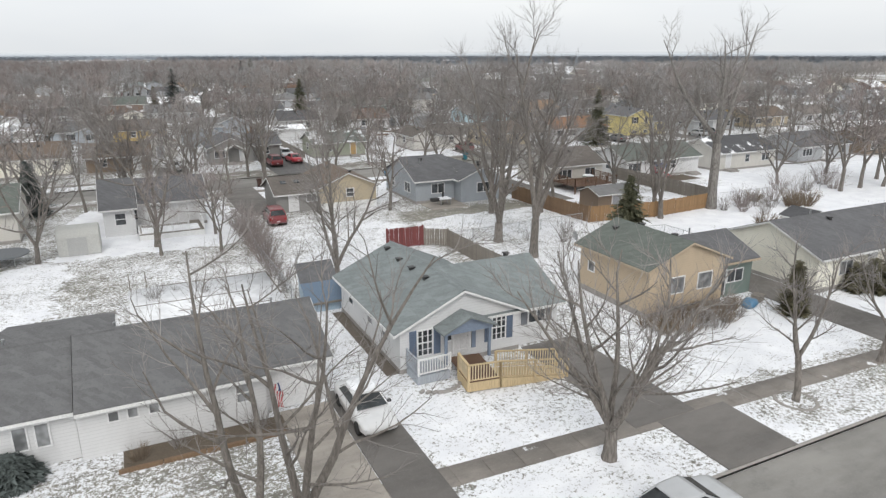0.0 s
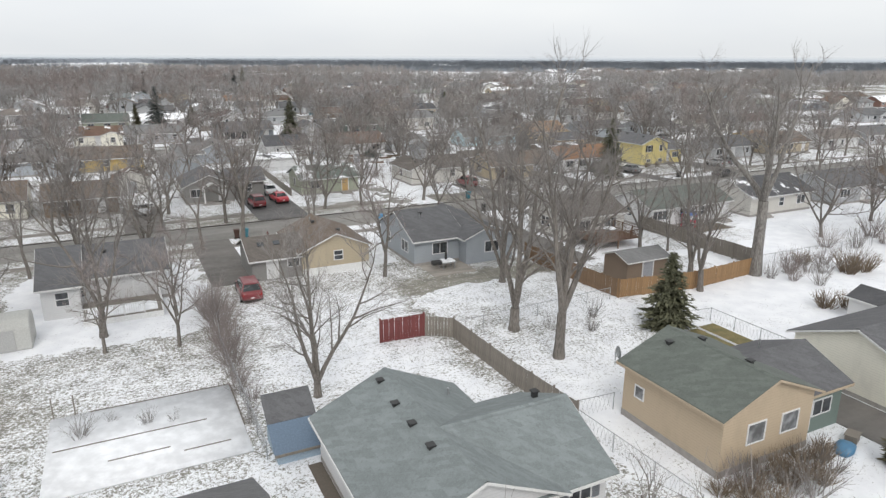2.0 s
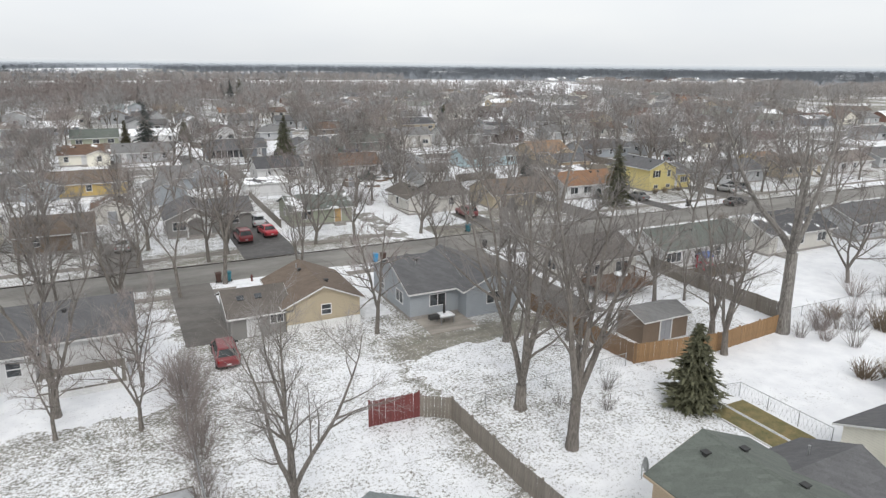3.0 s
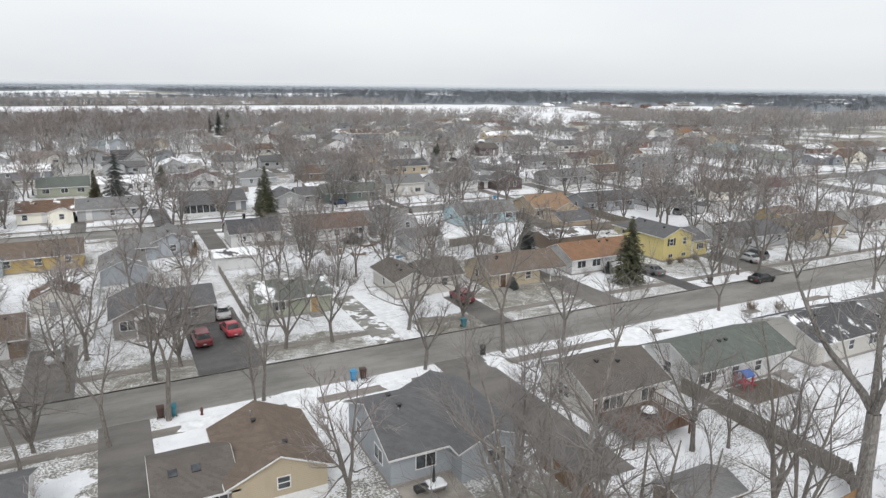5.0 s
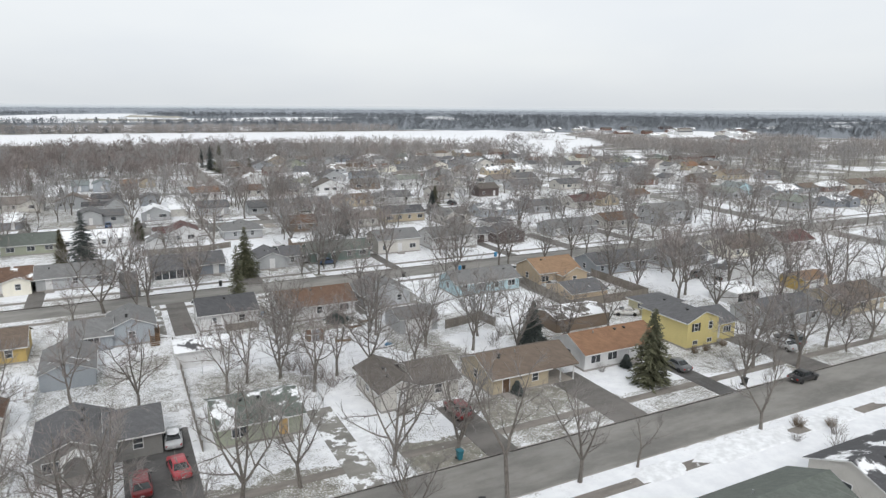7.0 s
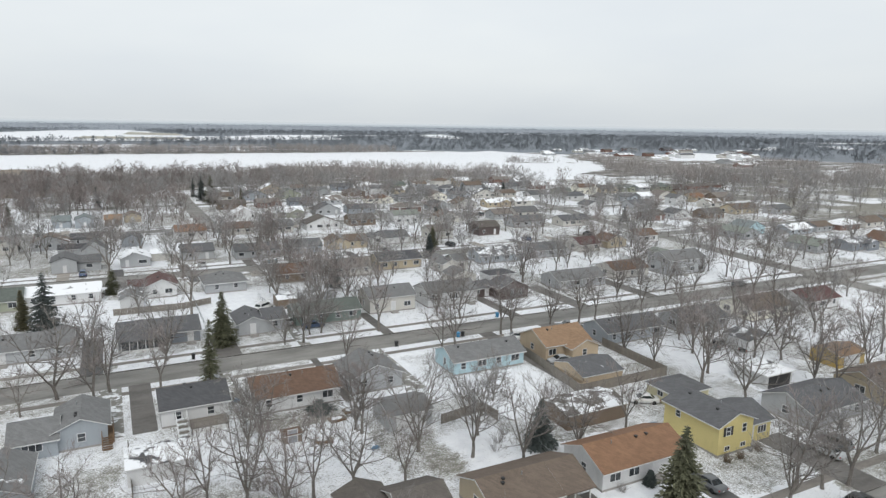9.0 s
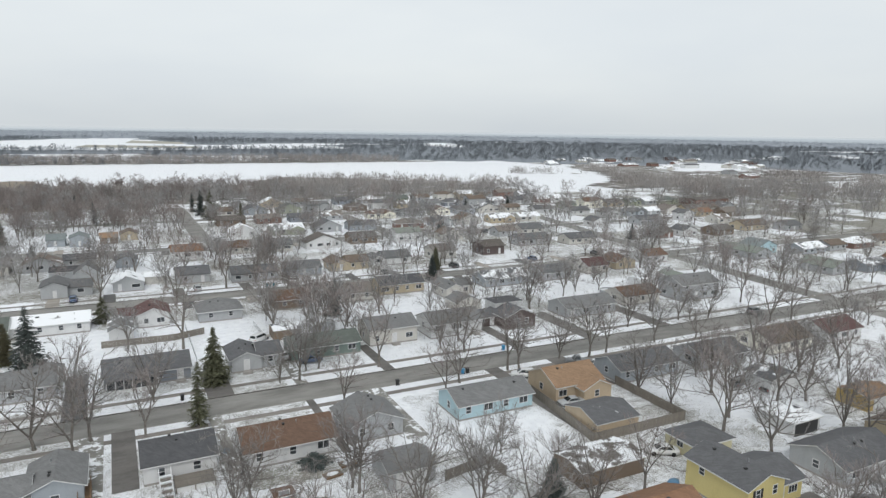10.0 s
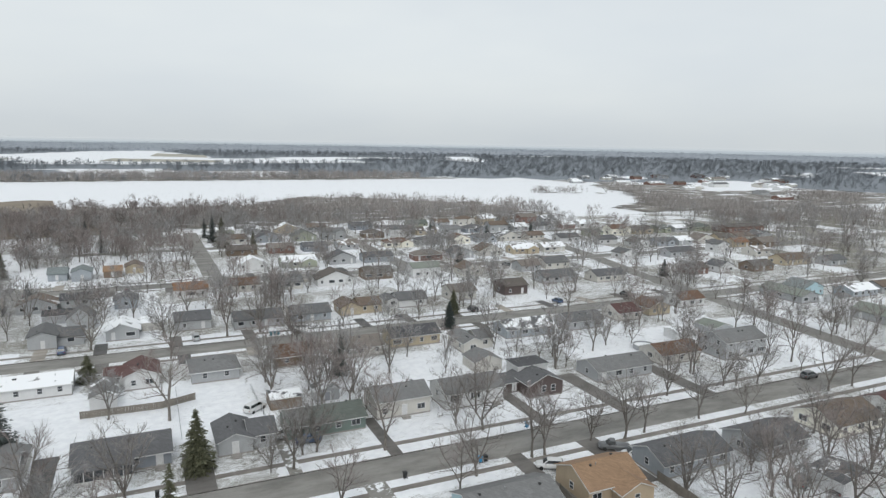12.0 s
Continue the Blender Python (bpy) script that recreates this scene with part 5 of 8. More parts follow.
# peach house with bushes and clutter
oh = thing("house", 34.4, 39.6, 0, 0, "peach-coloured house with a green-grey shingle roof", "house")
keep_out(34.4, 36, 45, 47)
OB, OW = (0, 0, 6.6, 7.0), (5.3, 0.8, 10.4, 6.4)
peach_edge = flat_mat("peach_trim", (0.46, 0.37, 0.27))
gable_block(oh, OB, 3.4, "y", 0.4, wall_mat("peach"), roof_mat("green"), 0.4, edge=peach_edge)
gable_block(oh, OW, 2.7, "x", 0.42, wall_mat("green"), roof_mat("charcoal"), 0.4, ends=(0, 1), edge=peach_edge)
part("foundation", Shape().box(-0.02, -0.02, -0.1, 6.62, 7.02, 0.4).mesh("foundation", M["kerb"], True), oh)
for u in (-0.9, 1.6):
    add_window(oh, OB, "S", u, 1.4, 1.35, 1.2, "plain", glass="pane_pale")
add_window(oh, OB, "W", -2.2, 1.6, 0.75, 0.8, "plain", glass="pane_pale")
add_window(oh, OW, "S", 0.9, 1.0, 1.6, 1.0, "slider")
add_door(oh, OW, "S", -0.55, 0.2, "dark")
for x, y in ((3.9, 2.0), (3.9, 5.2), (2.2, 6.0)):
    part("roof_vent", VENT, oh, pose(x, y, 3.4 + min(x, 6.6 - x) * 0.4 + 0.12))
part("vent_pipe", PIPE, oh, pose(8.0, 4.6, 3.75))
dish = thing("satellite_dish", 33.9, 46.9, 3.0, 30, "small grey satellite dish on the eave", "satellite dish")
part("bowl", smooth(Shape().lathe([(0.02, 0.0), (0.2, 0.04), (0.34, 0.13), (0.36, 0.15), (0.2, 0.06), (0.02, 0.02)], 16).mesh("bowl", M["metal"], True)), dish, pose(0, 0, 0.9, 70, 0, 0))
part("arm", Shape().tube([(0, 0, 0.1), (0, 0.05, 0.9)], [0.025, 0.025], 6).mesh("arm", M["metal"]), dish)
for i, (x, y, v, k) in enumerate(((33.9, 37.4, 1, 1.0), (35.2, 37.1, 1, 1.15), (36.6, 37.0, 0, 1.0), (38.9, 37.1, 1, 1.1), (40.2, 37.4, 0, 0.9), (34.6, 38.5, 2, 0.8), (37.6, 36.6, 0, 1.4), (39.6, 38.9, 1, 1.0), (36.7, 38.9, 1, 1.0), (33.6, 38.7, 1, 1.0), (34.8, 38.0, 1, 1.2), (36.0, 38.2, 0, 1.1), (37.2, 37.8, 1, 1.25), (38.4, 37.9, 1, 1.15), (39.5, 38.2, 0, 1.2), (40.6, 38.4, 1, 1.1), (35.4, 38.9, 0, 1.0), (38.0, 38.8, 1, 1.1), (41.3, 38.9, 1, 0.9))):
    shrub(x, y, v, k)
heap = thing("tarp_pile", 42.6, 38.4, 0, 20, "blue tarp over a pile of yard clutter", "tarp")
part("tarp", smooth(loft([(-0.8, 0.3, 0, 0.25), (-0.4, 0.5, 0, 0.55), (0.2, 0.45, 0, 0.5), (0.7, 0.25, 0, 0.2)], 12, 0.7).mesh("tarp", flat_mat("blue_tarp", (0.08, 0.2, 0.33), 0.4), True)), heap)
part("crate", Shape().box(0.9, -0.3, 0, 1.7, 0.3, 0.4).box(0.85, -0.35, 0.4, 1.75, 0.35, 0.45).mesh("crate", M["grey_wood"], True), heap)
ch = house(48.6, 38.0, 15.5, 8.2, "cream ranch house with a dark grey roof", "cream", "charcoal", "x", 2.7, 0.4, auto=False)
for u in (-4.6, 1.0, 4.6):
    add_window(ch, (0, 0, 15.5, 8.2), "S", u, 1.0, 1.5, 1.1, "slider", glass="pane_pale")
add_door(ch, (0, 0, 15.5, 8.2), "S", -1.6, 0.3, "white")
for x, y, k in ((52.0, 37.2, 2.2), (52.9, 36.7, 2.5), (53.8, 37.0, 2.3), (54.6, 36.6, 2.0), (53.3, 36.0, 1.9)):
    bb = thing("evergreen_shrub", x, y, 0, x * 70, "brownish evergreen bush before a cream wall", "shrub")
    w_, l_ = spruce(int(x * 10), k, 2.0, M["needle_brown"], 0.05, 14, 16)
    part("foliage", l_, bb)
ls = thing("shed", 15.1, 50.1, 0, 0, "blue-grey shed with a long steep roof slope", "shed")
keep_out(15, 50, 17.6, 53.2)
HEXA = [(3, 2, 1, 0), (4, 5, 6, 7), (0, 1, 5, 4), (1, 2, 6, 5), (2, 3, 7, 6), (3, 0, 4, 7)]
part("wall", Shape().add([(0.1, 0.2, 0), (2.3, 0.2, 0), (2.3, 2.8, 0), (0.1, 2.8, 0), (0.1, 0.2, 0.82), (2.3, 0.2, 0.82), (2.3, 2.8, 2.54), (0.1, 2.8, 2.54)], HEXA).mesh("wall", flat_mat("shed_blue", (0.33, 0.42, 0.50)), True), ls)
# upper half of the slope in charcoal shingle, lower half in blue
for y0, y1, nm, mt in ((1.42, 2.9, "roof", roof_mat("charcoal")), (-0.08, 1.4, "lower_roof", flat_mat("lower_roof_blue", (0.12, 0.17, 0.235), 0.45))):
    za, zb = 0.7 + y0 * 0.66, 0.7 + y1 * 0.66
    part(nm, Shape().add([(-0.1, y0, za), (2.5, y0, za), (2.5, y1, zb), (-0.1, y1, zb), (-0.1, y0, za + 0.09), (2.5, y0, za + 0.09), (2.5, y1, zb + 0.09), (-0.1, y1, zb + 0.09)], HEXA).mesh(nm, mt, True), ls, None, "" if nm == "roof" else "blue lower half of the roof slope")
part("fascia_board", Shape().box(-0.1, -0.13, 0.62, 2.5, -0.083, 0.76).mesh("fascia_board", M["grey_wood"], True), ls)
part("fascia_board", Shape().box(-0.1, 2.903, 2.5, 2.5, 2.95, 2.72).mesh("fascia_board", M["trim"], True), ls)
add_door(ls, (0.1, 0.2, 2.3, 2.8), "N", 0, 0.05, "grey", 0.8, 1.7)
tsh = thing("storage_shelter", 1.0, 73.4, 0, 0, "pale fabric storage shelter in a snowy yard", "shelter")
part("cover", smooth(soft(Shape().prism([(-1.4, 0), (1.4, 0), (1.4, 1.7), (0.9, 2.25), (0, 2.45), (-0.9, 2.25), (-1.4, 1.7)], "x", -1.6, 1.7).mesh("cover", flat_mat("pale_fabric", (0.50, 0.50, 0.475), 0.7), True), 0.12)), tsh)
part("door_flap", Shape().box(-0.8, -1.44, 0.02, 0.7, -1.405, 1.6).mesh("door_flap", flat_mat("grey_fabric", (0.42, 0.42, 0.41), 0.7), True), tsh)
keep_out(-1, 71.6, 3, 75)
outbuilding(50.4, 64.4, 5.0, 3.2, "brown shed with a grey roof inside a fence", "brown", "grey", "x", 2.1, 0.35)
outbuilding(60.5, 47.5, 3.0, 2.6, "small white shed behind a hedge", "white", "dark", "y", 2.0, 0.4)

# driveways of the first street
driveway(10.4, 25.7, 13.0, 38.5, "concrete")
driveway(13.05, 25.7, 15.4, 39.4, "drive")
driveway(24.9, 29.9, 28.6, 39.6, "drive")
driveway(26.2, 25.75, 30.4, 29.85, "drive")
driveway(44.8, 25.75, 48.4, 44.0, "drive")
ring = thing("tree_ring", 33.8, 28.4, 0, 0, "ring of edging bricks round a street tree", "edging")
for i in range(22):
    a = i / 22 * 2 * math.pi
    part("stone", st, ring, pose(0.95 * math.cos(a), 0.95 * math.sin(a), -0.1, 0, 0, math.degrees(a) + 90))
car(14.15, 36.4, -90, "white", "sedan", "pale sedan half covered with snow on a driveway", snow=True)
car(22.3, 24.5, 2, "silver", "sedan", "silver sedan parked at the kerb", -0.105)

# fences and hedges of the back yards
fence([(25.3, 62.0), (28.7, 61.8)], "red painted board fence panels in the snow", "red_wood", 1.85)
fence([(28.8, 61.8), (30.5, 60.6), (30.6, 52.8), (31.1, 46.6)], "weathered grey board fence round a yard", "grey_wood", 1.6)
fence([(46.5, 75.5), (46.8, 66.0), (47.3, 61.9)], "brown board fence between two yards", "brown_wood", 1.7)
fence([(47.3, 61.9), (55.0, 60.7), (63.3, 61.4)], "golden brown cedar board fence along a snowy yard", "gold_wood", 1.7)
fence([(63.3, 61.4), (66.0, 63.5), (66.1, 80.0)], "weathered board fence along the lot line", "grey_wood", 1.7)
wire_fence([(31.2, 46.6), (31.6, 38.0)])
wire_fence([(31.4, 47.4), (34.3, 47.2)])
wire_fence([(30.8, 61.0), (46.4, 61.9)])
wire_fence([(14.8, 51.0), (14.7, 66.0), (15.6, 77.0)])
wire_fence([(66.0, 63.0), (84.0, 62.5)])
hr = random.Random(3)
for i in range(16):
    y = 55 + i * 1.35
    shrub(14.9 + hr.uniform(-0.4, 0.5), y, 2 if y > 63 else hr.choice((0, 2)), hr.uniform(0.5, 0.8) if y < 62 else hr.uniform(0.8, 1.35))
for x, y, v, k in ((6.0, 57.5, 0, 1.0), (9.5, 57.6, 0, 0.7), (10.8, 57.2, 3, 0.45), (7.6, 58.6, 3, 0.4), (2.5, 53.8, 0, 1.0), (40.8, 57.2, 0, 1.0), (38.0, 58.8, 3, 0.9),
                   (42.5, 59.4, 0, 1.1), (67.0, 60.0, 2, 1.0), (70.0, 58.5, 0, 1.5), (66.5, 56.5, 0, 1.4), (73.0, 60.5, 2, 0.9), (61.5, 52.5, 1, 1.6), (63.0, 51.5, 1, 1.5), (62.0, 46.5, 1, 1.8), (57.0, 36.5, 1, 1.9), (59.0, 36.4, 1, 1.8), (72.4, 57.6, 1, 2.2), (73.4, 58.3, 0, 2.0), (74.2, 57.3, 1, 2.0), (64.2, 59.8, 0, 1.2), (65.4, 58.4, 2, 0.8), (67.6, 60.2, 2, 1.0), (68.9, 59.4, 0, 1.3), (71.0, 61.5, 1, 1.5), (56.2, 37.1, 1, 2.0), (58.0, 37.0, 1, 2.1), (86.5, 62.5, 2, 1.1), (79.0, 64.5, 2, 1.2), (82.0, 63.0, 0, 1.8), (88.0, 65.0, 2, 1.4)):
    shrub(x, y, v, k)
# raised garden bed under clean snow, framed with boards
bedf = thing("garden_bed", 4.4, 52.0, 0, 0, "large garden bed under clean snow with dark board edges", "garden bed")
part("snow", smooth(Shape().box(0.1, 0.1, 0, 9.9, 8.2, 0.1).mesh("snow", M["snow"], True)), bedf)
for q in ((2.0, 8.2, 10, 8.25), (9.94, 3.0, 10, 8.19), (0.4, 4.4, 8.1, 4.45), (3.0, 2.3, 6.0, 2.35), (6.6, 1.6, 9.0, 1.65)):
    part("edge_board", Shape().box(q[0], q[1], 0, q[2], q[3], 0.14).mesh("edge_board", M["grey_wood"], True), bedf)
for x in (0.2, 1.3):
    part("stake", Shape().box(x, 8.3, 0, x + 0.07, 8.37, 1.3).mesh("stake", M["grey_wood"], True), bedf)
tram = thing("trampoline", -4.4, 72.0, 0, 0, "round trampoline in a snowy yard", "trampoline")
part("mat", Shape().lathe([(0.02, 0.84), (1.6, 0.84), (1.6, 0.86), (0.02, 0.87)], 24).mesh("mat", M["dark_metal"], True), tram)
part("frame", Shape().lathe([(1.62, 0.8), (1.85, 0.8), (1.85, 0.88), (1.62, 0.88)], 24).mesh("frame", flat_mat("pad_grey", (0.16, 0.17, 0.18)), True), tram)
for i in range(6):
    a = i * math.pi / 3
    part("leg", Shape().tube([(1.7 * math.cos(a), 1.7 * math.sin(a), 0), (1.7 * math.cos(a), 1.7 * math.sin(a), 0.82)], [0.03, 0.03], 6).mesh("leg", M["metal"]), tram)

# bare soil beside the white house; round bush by the neighbour
setting("soil_bed", Shape().box(16.55, 39.7, -0.05, 17.25, 49.6, 0.04), flat_mat("damp_soil", (0.13, 0.11, 0.09), 0.95), "strip of damp brown soil along a white wall", "flower bed")
rb = thing("snowy_bush", -0.3, 38.0, 0, 0, "round dark bush dusted with snow", "shrub")
w_, l_ = spruce(44, 1.15, 2.1, M["needle_blue"], 0.0, 12, 46)
part("foliage", l_, rb)
# strip of bare mossy grass behind the peach house, edged with pale pipes
mm = Nodes("mossy_grass", 0.95)
mg = mm.mix(mm.span(mm.noise(1.1, 4, mm.place), 0.35, 0.65), (0.14, 0.13, 0.06), (0.24, 0.19, 0.09))
mg = mm.mix(mm.span(mm.noise(9.0, 3, mm.place), 0.5, 0.75, 0, 0.6), mg, (0.07, 0.075, 0.035))
setting("grass_strip", Shape().box(46.7, 48.4, -0.05, 48.3, 53.9, 0.03), mm.colour(mg), "strip of mossy green and tan grass without snow", "grass")
setting("grass_strip", Shape().box(48.5, 48.6, -0.05, 50.2, 54.1, 0.034), mm.mat, "strip of mossy tan grass beside a wire fence", "grass")
pl = thing("pipes", 48.4, 48.4, 0, 0, "pale plastic pipes lying along a grass strip", "pipe")
for x in (0.0, -1.72):
    part("pipe", Shape().tube([(x, 0, 0.08), (x + 0.02, 2.7, 0.08), (x, 5.5, 0.08)], [0.045, 0.045, 0.045], 6).mesh("pipe", M["frame"]), pl)
wire_fence([(50.5, 47.8), (50.4, 54.6), (47.0, 55.2)])

# ---- second street: near side, seen from behind ----
G1 = "houses along the second street"
house(3.0, 79.2, 9.3, 7.6, "white house with a grey roof and back deck", "white", "charcoal", "x", 2.7, 0.42, wing=(0, -1.7, 2.7, 7.55), wing_axis="x", group=G1)
wd = thing("deck", 5.8, 74.8, 0, 0, "white railed back deck dusted with snow", "deck")
for i in range(20):
    part("plank", Shape().box(0, i * 0.21, 0.46, 5.8, i * 0.21 + 0.2, 0.5).mesh("plank", M["grey_wood"], True), wd)
part("snow", Shape().box(0.3, 0.4, 0.503, 5.4, 2.6, 0.54).mesh("snow", M["snow"], True), wd)
part("skirt", Shape().box(0.02, -0.03, 0.0, 5.78, 0.0, 0.46).mesh("skirt", M["trim"], True), wd)
railing(wd, (0.05, 0.05, 0.5), (4.4, 0.05, 0.5), "frame", 0.9, 0.16)
railing(wd, (5.75, 0.05, 0.5), (5.75, 4.1, 0.5), "frame", 0.9, 0.16)
th = house(24.2, 79.4, 6.6, 8.4, "tan house with a brown shingle roof", "tan", "brown", "y", 2.45, 0.43, group=G1, auto=False)
gable_block(th, (-4.6, 0.5, 0.3, 6.6), 2.15, "x", 0.4, wall_mat("stone"), roof_mat("umber"))
add_window(th, (0, 0, 6.6, 8.4), "S", 0.2, 1.25, 0.95, 1.0, "sash")
add_window(th, (-4.6, 0.5, 0.3, 6.6), "S", 1.4, 1.0, 1.2, 0.9, "slider")
add_door(th, (-4.6, 0.5, 0.3, 6.6), "S", -0.6, 0.1, "white")
part("skirting", Shape().box(-0.02, -0.04, 0.0, 6.62, -0.003, 0.75).mesh("skirting", M["trim"], True), th)
for x in (-3.4, -1.9):
    part("skylight", Shape().box(-0.3, -0.3, 0, 0.3, 0.3, 0.1).mesh("skylight", M["pane"], True), th, pose(x, 2.3, 3.0, 21, 0, 0))
house(35.0, 77.8, 5.4, 9.2, "blue-grey house with a dark roof and patio", "bluegrey", "charcoal", "x", 2.7, 0.42, wing=(5.0, -1.6, 10.4, 9.2), wing_axis="y", group=G1, front="N")
house(54.2, 78.9, 8.5, 7.5, "beige house with a dark grey shingle roof", "offwhite", "umber", "x", 2.75, 0.43, group=G1, front="N")
house(66.8, 78.9, 13.4, 7.0, "long white house with a green-grey roof and red door", "white", "green", "x", 2.6, 0.43, group=G1)
house(83.5, 78.2, 12.0, 8.0, "white house with a dark roof patched with snow", "offwhite", "dark", "x", 2.7, 0.42, group=G1, snow=0.3)
house(100.5, 78.0, 12.5, 8.0, "grey house with a dark shingle roof", "grey", "charcoal", "x", 2.6, 0.4, group=G1)
house(118, 78.0, 12.5, 8.0, "brown house with a brown shingle roof", "brown", "brown", "x", 2.6, 0.4, group=G1)
house(135, 78.0, 12.5, 8.0, "white house with a green-grey roof", "white", "sage", "x", 2.6, 0.4, group=G1)

# ---- second street: far side ----
house(0.5, 116.0, 8.6, 7.0, "small brown house beside a driveway", "brown", "brown", "x", 2.5, 0.42, group=G1)
c1 = house(17.6, 117.6, 6.6, 8.6, "stone-grey house with a dark shingle roof", "stone", "charcoal", "y", 2.6, 0.42, wing=(6.2, 1.6, 11.2, 8.2), wing_axis="x", group=G1)
part("porch_roof", Shape().prism([(2.2, 2.3), (3.6, 3.0), (5.0, 2.3), (5.0, 2.42), (3.6, 3.14), (2.2, 2.42)], "y", -1.5, 0.1).mesh("porch_roof", M["trim"], True), c1)
for x in (2.4, 4.8):
    part("porch_post", Shape().box(x - 0.08, -1.4, 0, x + 0.08, -1.24, 2.35).mesh("porch_post", M["trim"], True), c1)
part("porch_floor", Shape().box(2.2, -1.5, 0, 5.0, -0.03, 0.3).mesh("porch_floor", M["kerb"], True), c1)
house(33.9, 117.2, 9.0, 7.4, "sage green house with a snow-patched roof", "sage", "green", "x", 2.5, 0.36, group=G1, snow=0.35, door="wood")
house(52.2, 117.6, 5.0, 8.6, "pale house with a dark brown roof and front gable", "offwhite", "umber", "y", 2.6, 0.42, wing=(4.8, 0.4, 10.4, 7.4), wing_axis="x", group=G1)
cp = house(66.2, 115.8, 8.4, 8.0, "tan house with a brown roof and open carport", "tan", "brown", "x", 2.5, 0.4, group=G1, door="brown")
part("carport_roof", Shape().prism([(-0.45, 2.32), (4.0, 4.1), (8.45, 2.32), (8.45, 2.48), (4.0, 4.26), (-0.45, 2.48)], "x", 8.75, 12.9).mesh("carport_roof", roof_mat("brown"), True), cp)
part("carport_wall", Shape().box(8.42, 7.8, 0, 12.6, 7.98, 2.5).mesh("carport_wall", wall_mat("brown"), True), cp)
part("carport_floor", Shape().box(8.42, 0, -0.05, 12.6, 7.78, 0.06).mesh("carport_floor", M["concrete"], True), cp)
for x in (10.4, 12.5):
    for y in (0.1, 4.0):
        part("carport_post", Shape().box(x - 0.07, y - 0.07, 0.0, x + 0.07, y + 0.07, 2.45 + min(y, 1.6)).mesh("carport_post", M["trim"], True), cp)
keep_out(74, 115, 79, 124)
house(81.6, 117.2, 13.4, 7.4, "white house with an orange shingle roof", "white", "orange", "x", 2.6, 0.44, group=G1)
yh = house(100.6, 117.2, 6.4, 9.4, "yellow split-level house with a dark grey roof", "yellow", "charcoal", "y", 4.3, 0.4, group=G1, wing=(5.9, 1.0, 11.4, 8.0), wing_axis="x", wing_eave=2.9, auto=False)
for u in (-1.5, 1.5):
    add_window(yh, (0, 0, 6.4, 9.4), "S", u, 2.7, 0.85, 1.25, "sash", "black" if u < 0 else "")
    add_window(yh, (0, 0, 6.4, 9.4), "S", u, 0.6, 1.0, 0.7, "slider")
add_window(yh, (0, 0, 6.4, 9.4), "W", -2.2, 2.8, 0.9, 1.0, "sash")
add_window(yh, (5.9, 1.0, 11.4, 8.0), "S", 1.0, 1.1, 1.7, 1.1, "triple")
add_door(yh, (5.9, 1.0, 11.4, 8.0), "S", -1.2, 0.4, "white")
part("doorstep", STEP, yh, on_wall((5.9, 1.0, 11.4, 8.0), "S", -1.2, 0))
house(119.0, 117.0, 12.5, 8.0, "grey house with a dark shingle roof", "grey", "charcoal", "x", 2.6, 0.4, group=G1)
house(137.0, 117.0, 12.5, 8.4, "tan house with a rusty brown roof", "tan", "brown", "x", 2.6, 0.42, group=G1)
house(155.0, 117.0, 12.5, 8.0, "white house with a taupe roof", "white", "taupe", "x", 2.6, 0.4, group=G1)

# ---- third street: near side ----
G2 = "houses along the third street"
house(1.5, 153.4, 12.4, 7.6, "yellow ochre house with a brown roof", "ochre", "brown", "x", 2.5, 0.4, group=G2, front="N")
house(24.3, 154.6, 6.0, 8.0, "blue-grey house with a grey roof", "bluegrey", "grey", "y", 2.9, 0.42, wing=(-5.0, -0.6, 0.3, 6.4), wing_axis="x", wing_eave=2.4, group=G2, front="N")
house(36.9, 156.2, 9.0, 7.6, "white house with a black shingle roof", "white", "dark", "x", 2.8, 0.42, group=G2, front="N")
house(49.3, 154.8, 12.8, 8.0, "white house with a rust-brown shingle roof", "white", "rust", "x", 2.6, 0.45, group=G2, front="N", shutters="black")
house(64.3, 156.0, 8.6, 8.0, "grey house with a dark roof behind bare trees", "grey", "grey", "y", 2.6, 0.42, group=G2, front="N")
outbuilding(64.9, 141.8, 6.6, 6.2, "grey garage with a flat-pitched dark roof", "grey", "grey", "x", 2.4, 0.3, "garage")
house(82.6, 156.2, 14.0, 7.2, "pale blue house with a grey roof", "cyan", "grey", "x", 2.6, 0.42, group=G2, front="N")
house(101.0, 155.6, 10.0, 8.4, "orange-tan house with an orange-brown roof", "peach", "tan", "x", 2.9, 0.46, wing=(4.2, -2.4, 10.0, 4.4), wing_axis="y", wing_eave=2.6, group=G2, front="N")
house(117.0, 157.6, 14.4, 7.4, "blue-grey house with a charcoal roof", "bluegrey", "charcoal", "x", 2.6, 0.42, group=G2, front="N")
house(136.5, 156.0, 12.0, 8.0, "grey house with a dark roof", "grey", "charcoal", "x", 2.6, 0.4, group=G2, front="N")
house(157.0, 156.5, 13.0, 9.0, "cream house with a brown shingle roof", "cream", "brown", "x", 2.6, 0.44, group=G2, front="N")
house(175.0, 156.5, 12.5, 8.0, "white house with a dark red roof", "white", "red", "x", 2.6, 0.44, group=G2, front="N")
hg = thing("garage", 106.6, 130.4, 0, 0, "pale yellow garage with a dark hipped roof", "garage")
keep_out(106.6, 130.4, 114, 136.2)
hip_block(hg, (0, 0, 7.2, 5.8), 2.4, 0.34, wall_mat("butter"), roof_mat("charcoal"), 0.35)
garage_door(hg, (0, 0, 7.2, 5.8), "E", 0, 4.4)
add_window(hg, (0, 0, 7.2, 5.8), "W", 0, 1.1, 1.2, 0.9, "slider")

